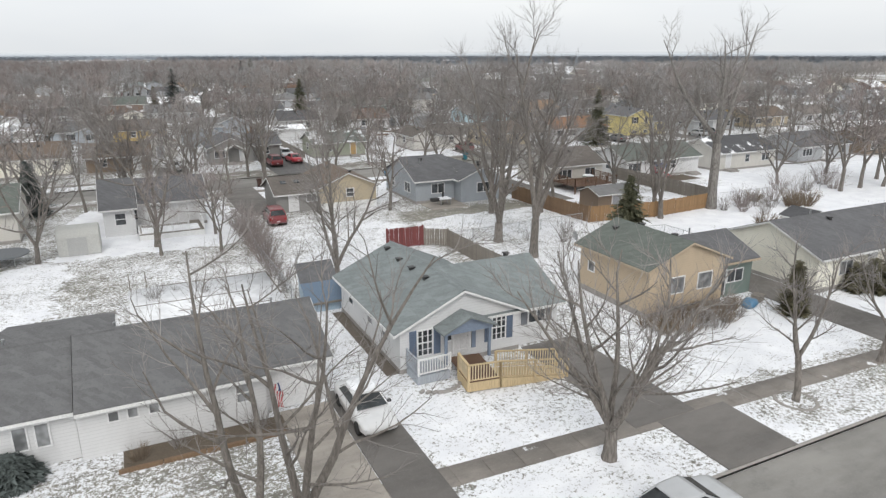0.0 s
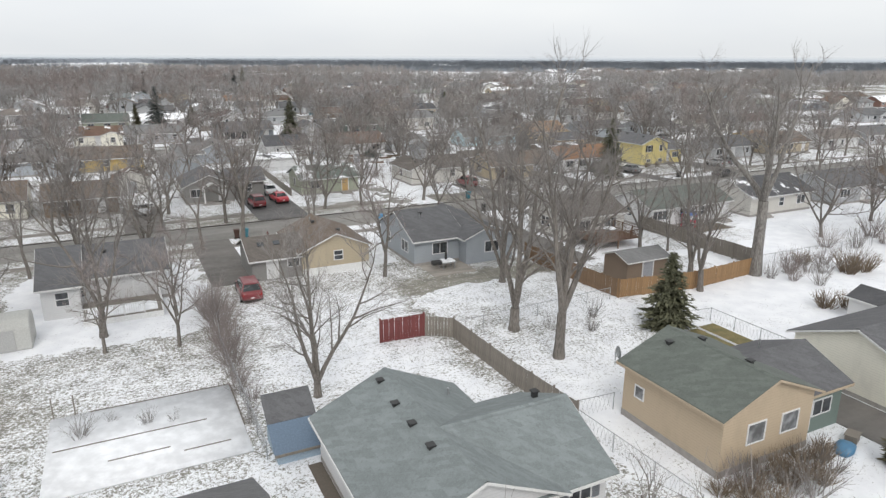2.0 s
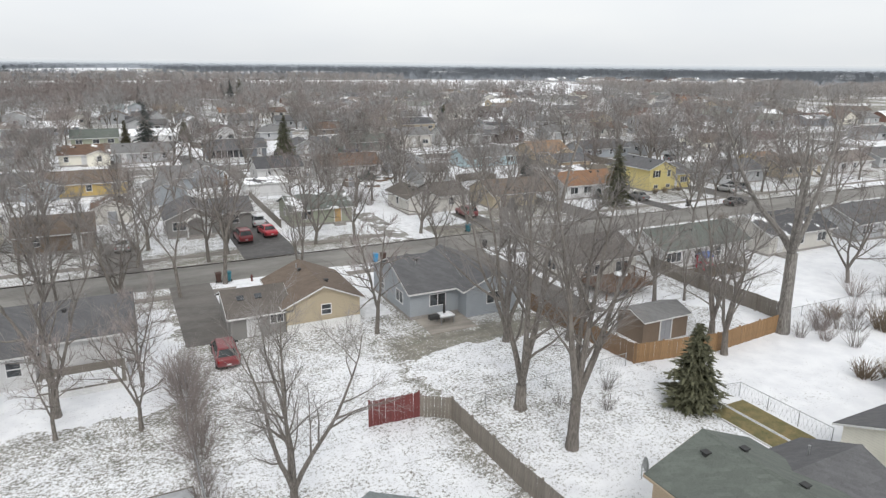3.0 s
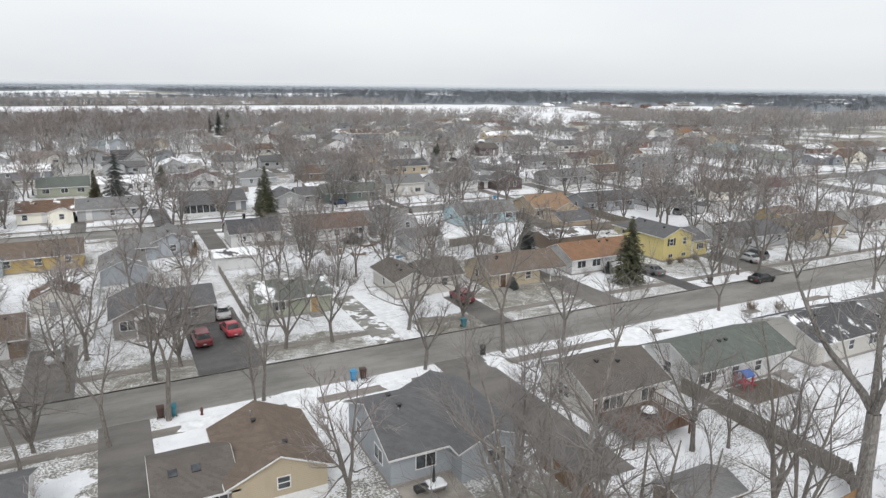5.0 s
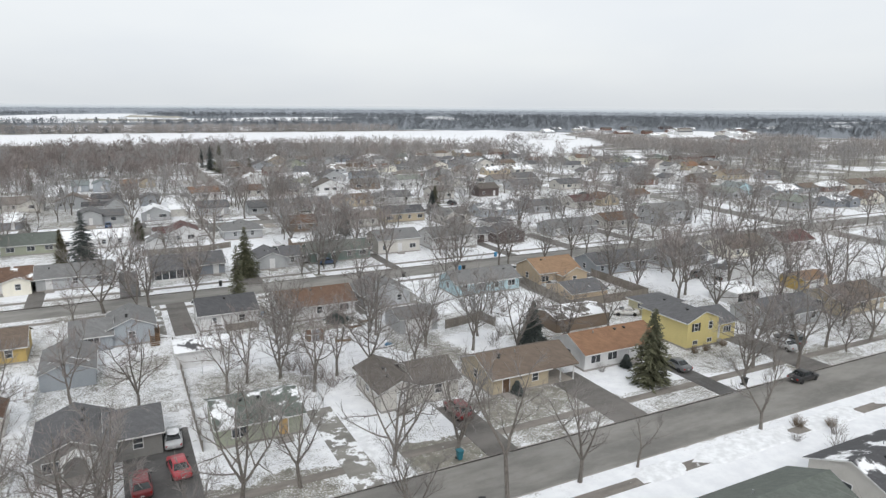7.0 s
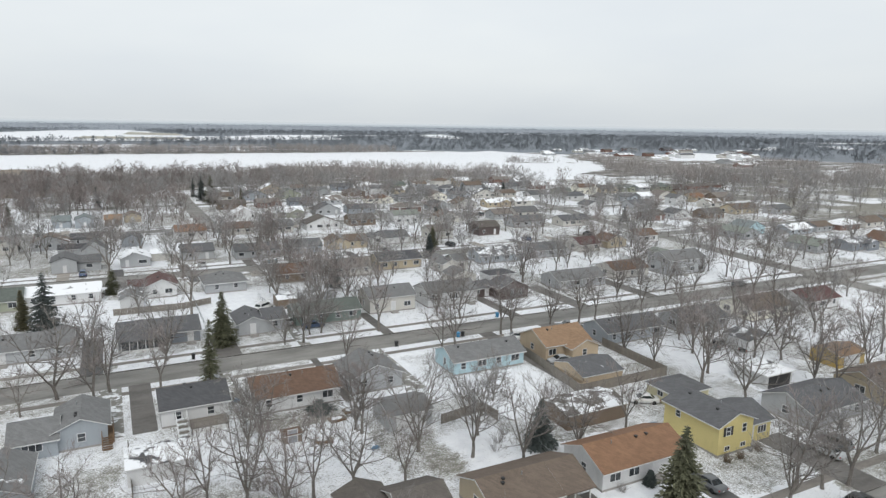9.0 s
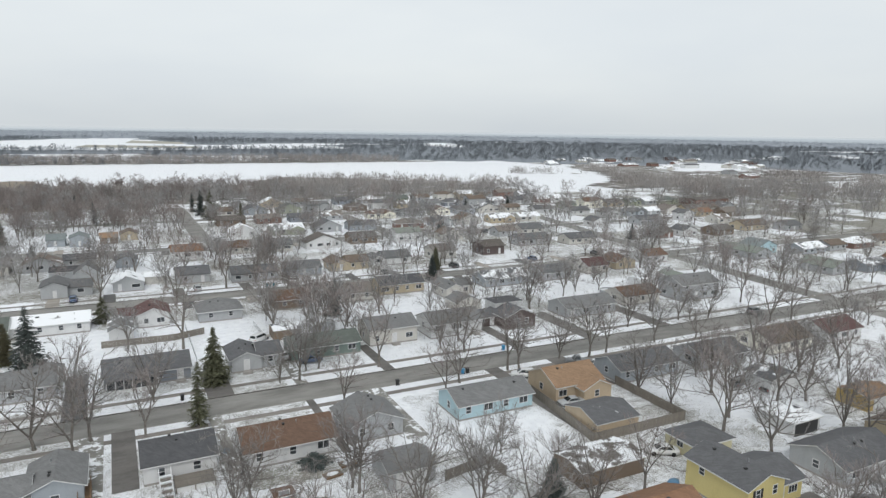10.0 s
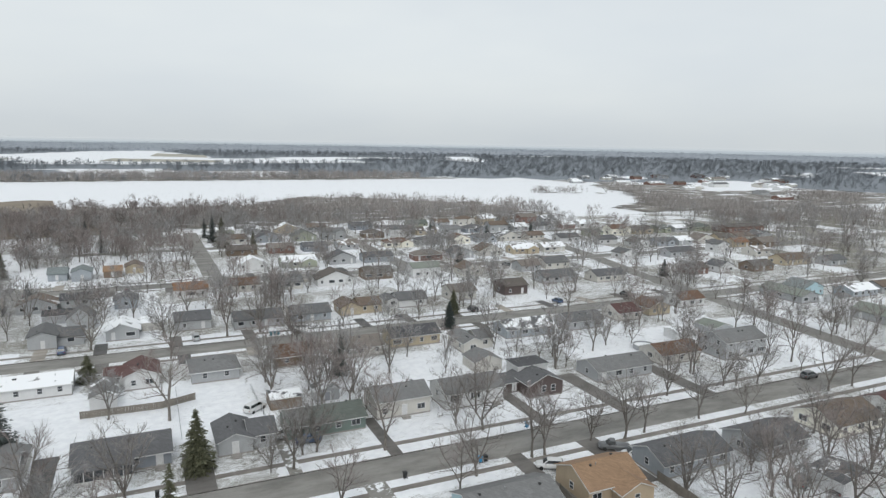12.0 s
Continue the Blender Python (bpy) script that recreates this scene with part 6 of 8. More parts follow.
# ---- third street: far side ----
house(12.0, 193.0, 13.0, 8.0, "grey house with a snow-flecked roof", "grey", "grey", "x", 2.6, 0.4, group=G2)
house(32.2, 193.0, 14.2, 8.4, "dark grey house with a long glazed porch", "slate", "charcoal", "x", 2.5, 0.4, group=G2)
gp = thing("sunroom", 32.6, 190.9, 0, 0, "long glazed porch with white frames along a grey house", "porch")
part("base_wall", Shape().box(0, 0, 0, 8.2, 1.7, 0.55).mesh("base_wall", M["trim"], True), gp)
part("roof", Shape().add([(-0.2, -0.3, 2.25), (8.4, -0.3, 2.25), (8.4, 1.75, 2.5), (-0.2, 1.75, 2.5), (-0.2, -0.3, 2.33), (8.4, -0.3, 2.33), (8.4, 1.75, 2.58), (-0.2, 1.75, 2.58)], [(0, 3, 2, 1), (4, 5, 6, 7), (0, 1, 5, 4), (1, 2, 6, 5), (2, 3, 7, 6), (3, 0, 4, 7)]).mesh("roof", roof_mat("charcoal"), True), gp)
part("back_panel", Shape().box(0.05, 1.5, 0.55, 8.15, 1.65, 2.25).mesh("back_panel", M["dark_metal"], True), gp)
for i in range(7):
    part("mullion", Shape().box(-0.06 + i * 1.36, 0, 0.55, 0.06 + i * 1.36, 0.1, 2.26).mesh("mullion", M["frame"], True), gp)
for i in range(6):
    part("pane", Shape().box(0.07 + i * 1.36, 0.03, 0.56, 1.29 + i * 1.36, 0.06, 2.24).mesh("pane", M["pane"], True), gp)
house(53.6, 192.4, 5.6, 8.6, "grey house with a slate-coloured roof", "grey", "charcoal", "y", 2.6, 0.42, wing=(5.2, 1.0, 9.6, 7.8), wing_axis="x", group=G2)
house(65.4, 194.0, 14.2, 7.4, "green house with a green-grey roof", "green", "green", "x", 2.6, 0.4, group=G2)
house(82.6, 196.4, 11.0, 8.0, "pale house with a grey roof", "offwhite", "grey", "x", 3.6, 0.4, group=G2)
house(96.6, 195.6, 13.0, 8.0, "white raised house with dark shutters", "white", "grey", "x", 3.4, 0.42, group=G2, shutters="black", sill=1.7)
mh = house(115.2, 194.4, 8.2, 8.6, "dark brown house with a grey roof and white windows", "maroon", "charcoal", "y", 3.0, 0.44, wing=(-5.4, 4.6, 0.3, 9.8), wing_axis="x", wing_eave=2.4, group=G2, snow=0.1, auto=False)
hip_block(mh, (1.0, 6.4, 8.4, 11.4), 4.9, 0.3, wall_mat("white"), roof_mat("dark"), 0.35)
for u in (-0.6, 1.7):
    add_window(mh, (0, 0, 8.2, 8.6), "S", u, 1.0, 1.05, 1.5, "sash")
add_window(mh, (-5.4, 4.6, 0.3, 9.8), "S", -1.0, 1.0, 1.1, 1.0, "slider")
add_door(mh, (-5.4, 4.6, 0.3, 9.8), "S", 1.6, 0.2, "white")
house(134.4, 196.6, 15.4, 8.0, "grey house with a long grey roof", "grey", "grey", "x", 2.6, 0.4, group=G2)
house(156.0, 200.0, 12.4, 8.0, "pale house with a rust-red roof", "offwhite", "rust", "x", 2.6, 0.42, group=G2)
house(173.6, 197.0, 14.0, 9.0, "large grey two-storey house", "grey", "grey", "x", 4.6, 0.4, group=G2)

# ---- fourth street ----
G3 = "houses along the fourth street"
house(39.0, 230.0, 6.6, 9.0, "white gabled house with a dark red roof", "white", "red", "y", 3.1, 0.42, wing=(-3.8, 3.2, 0.3, 8.6), wing_axis="x", wing_eave=2.5, group=G3, front="N")
outbuilding(33.0, 221.6, 4.8, 9.4, "white gabled garage with a snow-flecked roof", "white", "grey", "y", 2.4, 0.44, "garage", 0.3, door="")
house(52.0, 229.0, 9.8, 9.0, "grey house with a hipped grey roof", "grey", "grey", "x", 2.6, 0.42, hip=True, group=G3, front="N")
house(70.6, 232.6, 9.0, 8.0, "brown house with a red-brown roof", "brown", "rust", "x", 2.6, 0.42, group=G3, front="N")
house(85.6, 233.2, 11.4, 8.0, "pale house with a long grey roof", "offwhite", "taupe", "x", 2.5, 0.42, group=G3, front="N")
house(100.4, 236.4, 13.4, 7.4, "tan house with a dark roof", "tan", "dark", "x", 2.9, 0.44, group=G3, front="N")
house(115.6, 225.6, 5.4, 9.6, "pale gabled house with a grey roof", "offwhite", "grey", "y", 2.8, 0.42, wing=(5.2, 2.6, 9.6, 9.2), wing_axis="x", group=G3, front="N")
house(132.0, 232.6, 15.4, 8.0, "blue-grey house with a snow-patched roof", "bluegrey", "charcoal", "x", 2.6, 0.42, group=G3, snow=0.5, front="N")
house(152.6, 233.0, 12.0, 8.0, "grey house with a grey roof behind bare trees", "grey", "slate", "x", 2.6, 0.4, group=G3, front="N")
house(172.6, 236.0, 8.6, 8.0, "pale house with a dark red-brown roof", "offwhite", "red", "x", 2.6, 0.44, group=G3, front="N")
house(185.6, 237.4, 8.4, 8.0, "tan gabled house with a brown roof", "tan", "rust", "y", 2.7, 0.44, group=G3, front="N")
house(202.6, 241.6, 10.4, 7.6, "white house with a rust-red roof", "white", "rust", "x", 2.7, 0.44, group=G3, front="N")
house(13.6, 232.0, 15.6, 8.0, "white house whose roof lies under snow", "white", "grey", "x", 2.6, 0.34, group=G3, snow=0.8, front="N")
# far side
house(17.0, 267.0, 6.2, 9.0, "grey gabled house with a grey roof", "grey", "slate", "y", 3.4, 0.4, wing=(5.9, 1.6, 12.0, 8.6), wing_axis="x", wing_eave=2.6, group=G3)
house(34.0, 268.6, 7.8, 9.0, "grey gabled house under a snowy roof", "grey", "grey", "y", 2.7, 0.42, group=G3, snow=0.7)
house(50.8, 271.8, 9.2, 8.0, "grey house with tall white windows", "grey", "charcoal", "x", 2.9, 0.4, group=G3, shutters="black")
house(65.8, 268.0, 13.4, 8.0, "long grey house with a grey-brown roof", "grey", "slate", "x", 2.6, 0.4, group=G3)
house(82.4, 268.8, 10.8, 8.0, "blue-grey house with a grey roof", "bluegrey", "slate", "x", 2.6, 0.42, group=G3)
house(97.0, 271.0, 6.2, 8.6, "tan-fronted house with a brown roof", "tan", "brown", "y", 2.7, 0.46, wing=(6.0, 1.2, 13.2, 8.2), wing_axis="x", group=G3)
house(116.8, 274.4, 9.6, 8.0, "white house with a grey roof", "white", "slate", "x", 2.6, 0.42, wing=(-3.6, 1.0, 0.3, 8.0), wing_axis="y", group=G3)
house(136.4, 276.8, 9.2, 8.0, "off-white house with a grey roof", "offwhite", "taupe", "x", 3.2, 0.42, group=G3)
house(157.0, 277.2, 9.2, 8.0, "dark brick house with white windows", "maroon", "umber", "x", 3.4, 0.42, group=G3)
house(180.6, 289.0, 15.0, 8.0, "grey house with a wide grey roof", "grey", "slate", "x", 2.6, 0.46, group=G3)
house(201.4, 283.6, 13.8, 8.0, "pale house with a dark roof", "offwhite", "charcoal", "x", 2.7, 0.42, group=G3)
# near side of the fifth street
G4 = "houses along the far streets"
house(20.0, 310.4, 9.2, 7.0, "grey house with a nearly black roof", "grey", "dark", "x", 2.6, 0.36, group=G4, front="N")
house(35.0, 303.6, 6.4, 8.0, "blue-grey house with a charcoal roof", "bluegrey", "charcoal", "y", 2.6, 0.4, group=G4, front="N")
house(52.4, 311.0, 10.4, 8.0, "white house with an orange-brown roof", "white", "orange", "x", 3.0, 0.42, group=G4, front="N")
house(68.6, 314.0, 11.6, 8.0, "off-white house with a rusty roof", "offwhite", "rust", "x", 2.6, 0.42, group=G4, front="N")
house(119.8, 318.4, 11.2, 8.0, "brown house with a grey-brown roof", "brown", "umber", "x", 2.7, 0.42, group=G4, front="N")
house(138.2, 315.4, 11.6, 8.0, "white two-storey house with a pale green roof", "white", "sage", "x", 4.0, 0.36, group=G4, front="N")
house(158.2, 312.8, 9.4, 8.0, "off-white house with a brown roof", "offwhite", "brown", "y", 2.7, 0.44, group=G4, front="N")
house(185.0, 312.0, 9.4, 8.0, "grey house with a taupe roof", "grey", "taupe", "x", 2.6, 0.42, group=G4, front="N")
# far side of the fifth street, by the woods
house(12.0, 354.6, 6.2, 8.0, "blue-grey house among bare trees", "bluegrey", "blue", "x", 2.8, 0.4, group=G4)
house(19.8, 351.4, 6.4, 8.6, "blue-grey gabled house with a blue-grey roof", "bluegrey", "blue", "y", 3.4, 0.42, group=G4)
house(30.0, 354.6, 6.2, 7.0, "brown house with a tan roof", "brown", "tan", "x", 2.6, 0.4, group=G4)
house(37.2, 361.0, 6.4, 8.0, "tan house with a brown roof", "tan", "brown", "y", 2.6, 0.42, group=G4)
# beyond the side street
house(246.0, 230.6, 8.4, 17.0, "long grey house with a green-grey roof", "grey", "sage", "y", 2.7, 0.36, group=G4, front="W")
house(256.6, 237.6, 10.0, 9.0, "pale blue gabled house", "cyan", "blue", "y", 3.2, 0.42, group=G4)
house(246.4, 201.6, 9.4, 12.4, "grey house with a pale green roof", "grey", "sage", "y", 2.7, 0.4, group=G4, front="W")
house(248.2, 282.0, 9.0, 8.0, "brown house with a dark roof", "brick", "umber", "x", 2.8, 0.42, group=G4)
house(262.6, 281.0, 8.2, 8.0, "white gabled house with a charcoal roof", "white", "charcoal", "y", 3.0, 0.42, group=G4)
house(278.6, 277.6, 12.0, 8.0, "brown house with a brown roof", "brown", "umber", "x", 2.7, 0.44, group=G4)
house(304.6, 283.0, 17.0, 9.0, "tan house with a wide brown roof", "tan", "brown", "x", 2.8, 0.46, group=G4)
house(325.0, 275.6, 11.0, 8.0, "grey house with a grey roof", "grey", "slate", "x", 2.7, 0.42, group=G4)
house(244.2, 320.4, 8.4, 8.0, "white house with a grey roof", "white", "slate", "y", 3.0, 0.42, group=G4)
house(270.6, 317.6, 16.0, 8.0, "grey house with a long charcoal roof", "grey", "charcoal", "x", 2.7, 0.42, group=G4)
house(303.4, 320.0, 7.6, 8.0, "white two-storey house with a grey roof", "white", "slate", "y", 4.4, 0.42, group=G4)
house(327.6, 330.6, 10.0, 8.0, "tan house with an orange roof", "tan", "orange", "x", 2.7, 0.46, group=G4)
house(341.0, 325.6, 13.0, 9.0, "brown house with a taupe roof", "brown", "taupe", "x", 2.8, 0.46, group=G4)
house(246.8, 374.0, 12.6, 8.0, "white house with a grey roof", "white", "slate", "x", 2.8, 0.42, group=G4)
house(262.0, 361.0, 12.6, 8.0, "white house with a charcoal roof", "white", "charcoal", "x", 2.8, 0.42, group=G4)
house(371.0, 374.0, 30.0, 14.0, "long brick building with a dark low roof", "brick", "umber", "x", 3.6, 0.12, group=G4)

# ---- further rows of houses ----
PAL = [("white", "slate"), ("offwhite", "brown"), ("grey", "charcoal"), ("offwhite", "taupe"), ("tan", "umber"), ("bluegrey", "slate"), ("grey", "slate"), ("slate", "charcoal"), ("grey", "brown"),
       ("white", "umber"), ("offwhite", "slate"), ("sage", "green"), ("bluegrey", "charcoal"), ("cream", "rust"), ("grey", "taupe"), ("brick", "taupe"), ("grey", "grey"), ("brown", "umber")]


def row(y, x0, x1, group, front, skip=()):
    x = x0
    while x < x1:
        w = rng.uniform(9.5, 14.0)
        d = rng.uniform(7.4, 8.8)
        if not any(a < x + w and x < b for a, b in skip):
            wl, rf = PAL[rng.randrange(len(PAL))]
            ax = "x" if rng.random() < 0.75 else "y"
            wing = (w * 0.55, -1.4, w, d * 0.7) if ax == "x" and rng.random() < 0.35 else None
            sn = rng.choice((0, 0, 0, 0, 0, 0.2, 0.4, 0.7))
            house(x, y + rng.uniform(-1, 1), w, d, "%s house with a %s roof%s" % (WORD[wl], RWORD[rf], " under snow" if sn > 0.5 else " among bare trees"), wl, rf, ax, 4.2 if rng.random() < 0.07 else 2.6, rng.uniform(0.36, 0.48), wing=wing, wing_axis="y", snow=sn, group=group, front=front, hip=rng.random() < 0.12)
        x += w + rng.uniform(3.2, 6.5)


WORD = {"white": "white clapboard", "offwhite": "off-white", "grey": "grey clapboard", "cream": "cream-coloured", "tan": "tan-coloured", "bluegrey": "blue-grey", "slate": "slate grey", "brown": "dark brown",
        "sage": "sage green", "cyan": "pale blue", "brick": "red-brown brick"}
RWORD = {"grey": "grey shingle", "brown": "brown shingle", "charcoal": "charcoal shingle", "taupe": "taupe shingle", "rust": "rusty brown", "green": "green-grey", "sage": "pale green", "orange": "orange-brown", "dark": "nearly black", "slate": "slate grey", "umber": "umber brown"}
row(231, -60, 8, G3, "N")
row(268.5, -60, 8, G3, "S")
row(306, -60, 10, G4, "N")
row(313, 84, 112, G4, "N")
row(313, 198, 214, G4, "N")
row(352, 78, 136, G4, "S")
row(350, 153, 232, G4, "S")
row(388, 78, 136, G4, "N")
row(388, 153, 236, G4, "N")
row(423, 78, 136, G4, "S")
row(423, 153, 300, G4, "S")
row(193, -60, 8, G2, "S")
row(154, -60, -2, G2, "N")
house(-12.5, 117.0, 11.0, 8.0, "cream house with a brown roof", "cream", "brown", "x", 2.7, 0.42, group=G1)
house(-30.0, 117.0, 12.0, 8.0, "white house with a brown shingle roof", "white", "brown", "x", 2.6, 0.42, group=G1)
house(-13.6, 79.0, 9.6, 8.0, "pale house with a green-grey roof", "offwhite", "green", "x", 3.0, 0.42, group=G1)
house(-30.0, 79.0, 11.0, 8.0, "grey house with a grey roof", "grey", "grey", "x", 2.7, 0.42, group=G1)
row(156, 232, 330, G2, "N")
row(199, 262, 340, G2, "S")
row(231, 272, 350, G3, "N")
row(306, 314, 326, G4, "N")
row(347, 275, 380, G4, "S")
row(388, 276, 365, G4, "N")
row(117, 172, 200, G1, "S")
row(78, 152, 200, G1, "N")
row(455, 78, 132, G4, "N")
row(455, 156, 300, G4, "N")
# sheds and pool of the yards behind the third street
outbuilding(24.0, 283.0, 6.8, 8.0, "grey barn-like garage with a steep roof", "grey", "slate", "y", 3.0, 0.8, "garage", door="")
outbuilding(17.2, 292.0, 8.0, 6.0, "grey garage with a dark roof", "grey", "dark", "x", 2.4, 0.35, "garage", door="")
outbuilding(42.4, 275.6, 5.0, 6.0, "pale garage under snow", "offwhite", "grey", "x", 2.3, 0.3, "garage", 0.8, door="")
outbuilding(187.0, 213.0, 7.0, 7.4, "pale grey garage with a low roof", "grey", "sage", "y", 2.5, 0.25, "garage", door="")
outbuilding(174.8, 214.6, 7.4, 5.0, "white garage with snow on its roof", "white", "grey", "x", 2.3, 0.2, "garage", 0.8, door="")
outbuilding(112.0, 212.6, 7.0, 6.6, "pale garage with a grey roof", "offwhite", "grey", "y", 2.4, 0.4, "garage", door="")
outbuilding(257.0, 225.0, 7.0, 5.4, "white garage beside a fence", "white", "grey", "x", 2.4, 0.35, "garage", door="")
pool = thing("swimming_pool", 161.4, 212.4, 0, 0, "round above-ground pool with snow on its cover", "pool")
part("wall", Shape().lathe([(2.7, 0.0), (2.75, 0.02), (2.75, 1.2), (2.85, 1.22), (2.85, 1.28), (2.6, 1.28), (2.6, 0.9)], 28).mesh("wall", M["metal"], True), pool)
part("cover", Shape().lathe([(0.02, 0.8), (2.59, 0.85), (2.59, 0.95), (0.02, 0.92)], 28).mesh("cover", M["snow"], True), pool)
keep_out(158, 209, 165, 216)
for a, b in STREETS:
    keep_out(-400, a, 500, b, 0.6)
keep_out(63, 330, 72, 480)
keep_out(140, 330, 149, 500)

# scattered houses and sheds past the open ground
fr = random.Random(55)
k = 0
while k < 34:
    x, y = fr.uniform(420, 1000), fr.uniform(400, 900)
    if 0.62 < (x - 44) / (y - 84) < 1.35 and (x > 560 or y < 500) and free(x, y):
        wl, rf = fr.choice((("white", "slate"), ("offwhite", "taupe"), ("grey", "grey"), ("brick", "umber"), ("white", "charcoal")))
        house(x, y, fr.uniform(11, 26), fr.uniform(8, 14), "%s building with a %s roof far off" % (WORD[wl], RWORD[rf]), wl, rf, "x", fr.uniform(2.8, 4.5), 0.34, snow=fr.choice((0, 0, 0.6, 0.8)), group="far buildings", auto=False)
        k += 1

# ---- planted and grown: near trees ----
BACK = "trees of the back yards"
for x, y, v, h in ((35.4, 59.9, 0, 19.5), (19.0, 56.4, 2, 12.0), (35.6, 54.4, 3, 17.5), (7.2, 72.1, 1, 13), (55.2, 60.1, 1, 13), (57.5, 63.5, 0, 14), (40.5, 70.0, 2, 15), (45.5, 68.0, 1, 13), (-6, 66, 0, 14)):
    tree(x, y, "big", v, h, group=BACK)
tree(63.6, 61.2, "pale", 0, 21.5, group=BACK)
for x, y, v, h in ((85.6, 60.9, 1, 15), (90.0, 61.2, 3, 14), (82.6, 67.5, 0, 12), (93.5, 60.4, 2, 14), (31.2, 76.2, 3, 11), (98.0, 64.0, 1, 14), (103.0, 61.0, 0, 15), (96.0, 70.0, 2, 13)):
    tree(x, y, "mid", v, h, group=BACK)
V1 = "trees along the first street"
for x, y, k, v, h in ((22.3, 28.6, "wide", 0, 10.0), (33.8, 28.4, "street", 4, 9.0), (8.0, 30.6, "front", 0, 11.0), (9.6, 30.2, "front", 1, 11.5), (41.8, 29.2, "street", 1, 8.5), (46.6, 29.0, "street", 3, 8.0)):
    tree(x, y, k, v, h, group=V1)
V2 = "trees along the second street"
H2 = (12.5, 10.5, 11.2, 15.5, 12.5, 11.5, 13.5, 10.0, 11.5, 16.0, 11.0, 7.0, 10.0, 11.0, 12.0, 12.0, 13.0)
for i, (x, y) in enumerate(((34.5, 107.2), (39.8, 106.8), (29.7, 95.8), (21.5, 95.6), (21.0, 104.6), (23.6, 107.1), (49.2, 106.6), (46.2, 95.6), (56.2, 106.1), (55.9, 95.9), (64.1, 96.0),
                            (71.0, 95.6), (89.2, 95.6), (106.0, 106.5), (99.8, 106.4), (13.4, 105.4), (14.9, 113.0))):
    tree(x, y, ("mid" if y > 100 else "slim") if H2[i] > 11 else "street", i % 3, H2[i], group=V2)
V3 = "trees along the third street"
for i, (x, y) in enumerate(((48.7, 147.2), (61.4, 143.2), (66.3, 135.3), (27.7, 184.0), (30.6, 173.0), (23.4, 173.4), (37.8, 171.0), (39.7, 184.4), (102.0, 172.5), (121.4, 172.0), (178.9, 173.6), (116.6, 134.3), (136.0, 127.9),
                            (103.9, 108.3), (109.5, 105.6), (99.4, 185.2), (80.0, 184.5), (69.0, 188.3), (101.8, 192.6), (104.5, 172.3))):
    tree(x, y, "mid", i % 5, 11.5 + (i * 53 % 45) / 10, group=V3)
for i, (x, y) in enumerate(((115.1, 173.7), (126.5, 172.7), (140.8, 173.4), (159.4, 184.5), (186.8, 173.5), (143.5, 185.0), (188.8, 190.3), (64.2, 183.9), (66.5, 216.5), (78.1, 215.1), (93.8, 219.9), (131.4, 208.8),
                            (48.6, 248.7), (30.8, 262.8), (63.2, 262.6), (71.9, 263.2), (46.8, 211.2), (36.4, 215.9), (80.3, 220.6), (51.0, 130.5), (44.0, 133.0), (47.0, 127.0), (72.0, 131.0), (77.0, 126.8))):
    tree(x, y, "mid", (i + 2) % 5, 11 + (i * 53 % 50) / 10, group=V3)
# saplings and scrub in the second block
for i, (x, y) in enumerate(((62.0, 71.0), (59.0, 72.0), (50.0, 72.0))):
    tree(x, y, "street", i % 5, 7.5 + (i * 37 % 40) / 10, group=BACK)
for i, (x, y, h) in enumerate(((6.0, 94.6, 11), (11.0, 91.0, 10), (1.0, 90.0, 11), (16.8, 93.0, 12), (2.0, 106.5, 12), (8.0, 107.0, 11), (28.0, 90.5, 10))):
    tree(x, y, "slim", i % 3, h, group=BACK)

for i, (x, y, h) in enumerate(((-5.0, 95.0, 14), (-8.0, 106.5, 12), (-2.0, 71.0, 12), (27.0, 130.0, 12), (12.0, 131.0, 12), (37.0, 131.0, 11), (20.0, 134.0, 11), (56.0, 130.5, 12),
                            (61.5, 128.5, 10), (86.0, 127.0, 11), (95.0, 128.0, 11), (3.0, 127.0, 12), (-6.0, 131.0, 13))):
    tree(x, y, "mid", (1, 3, 0, 1, 2)[i % 5], h, group=BACK)

for i, (x, y, h) in enumerate(((119.5, 128.0, 13), (123.5, 139.0, 14), (118.0, 146.0, 12), (129.0, 147.5, 13), (134.5, 138.5, 14), (141.5, 138.0, 13), (148.0, 126.5, 12), (152.0, 147.0, 14), (143.0, 149.0, 12), (121.0, 109.0, 12), (130.5, 108.0, 13), (139.0, 107.5, 12),
                            (133.0, 114.0, 11), (152.0, 110.0, 13), (158.0, 133.0, 13), (163.0, 146.0, 14), (168.0, 128.0, 13), (116.5, 152.5, 12), (133.5, 151.5, 13), (150.5, 136.5, 12))):
    tree(x, y, "mid", (0, 4, 2, 1, 3)[i % 5], h, group=BACK)

evergreen(86.9, 110.4, 10.5, 6.0, "spruce", 1)
evergreen(46.4, 55.2, 6.2, 4.2, "spruce", 2, 14)
evergreen(81.6, 129.7, 6.8, 4.2, "dark", 3)
evergreen(43.8, 36.1, 3.8, 1.9, "cedar", 4, 22)
evergreen(15.3, 214.6, 8.5, 3.4, "cedar", 5)
evergreen(20.0, 206.6, 13.5, 7.4, "dark", 6)
evergreen(50.1, 188.8, 10.8, 6.0, "spruce", 7)
evergreen(45.5, 172.2, 10.5, 3.6, "spruce", 8, 9)
evergreen(122.0, 248.0, 8.0, 4.6, "dark", 9)
evergreen(130, 262.0, 7.8, 4.2, "spruce", 10)
evergreen(76.0, 431.0, 14.0, 7.0, "dark", 11)
evergreen(78.8, 416.0, 15.0, 8.5, "spruce", 12)
evergreen(-3.9, 90.8, 6.0, 3.5, "dark", 13)

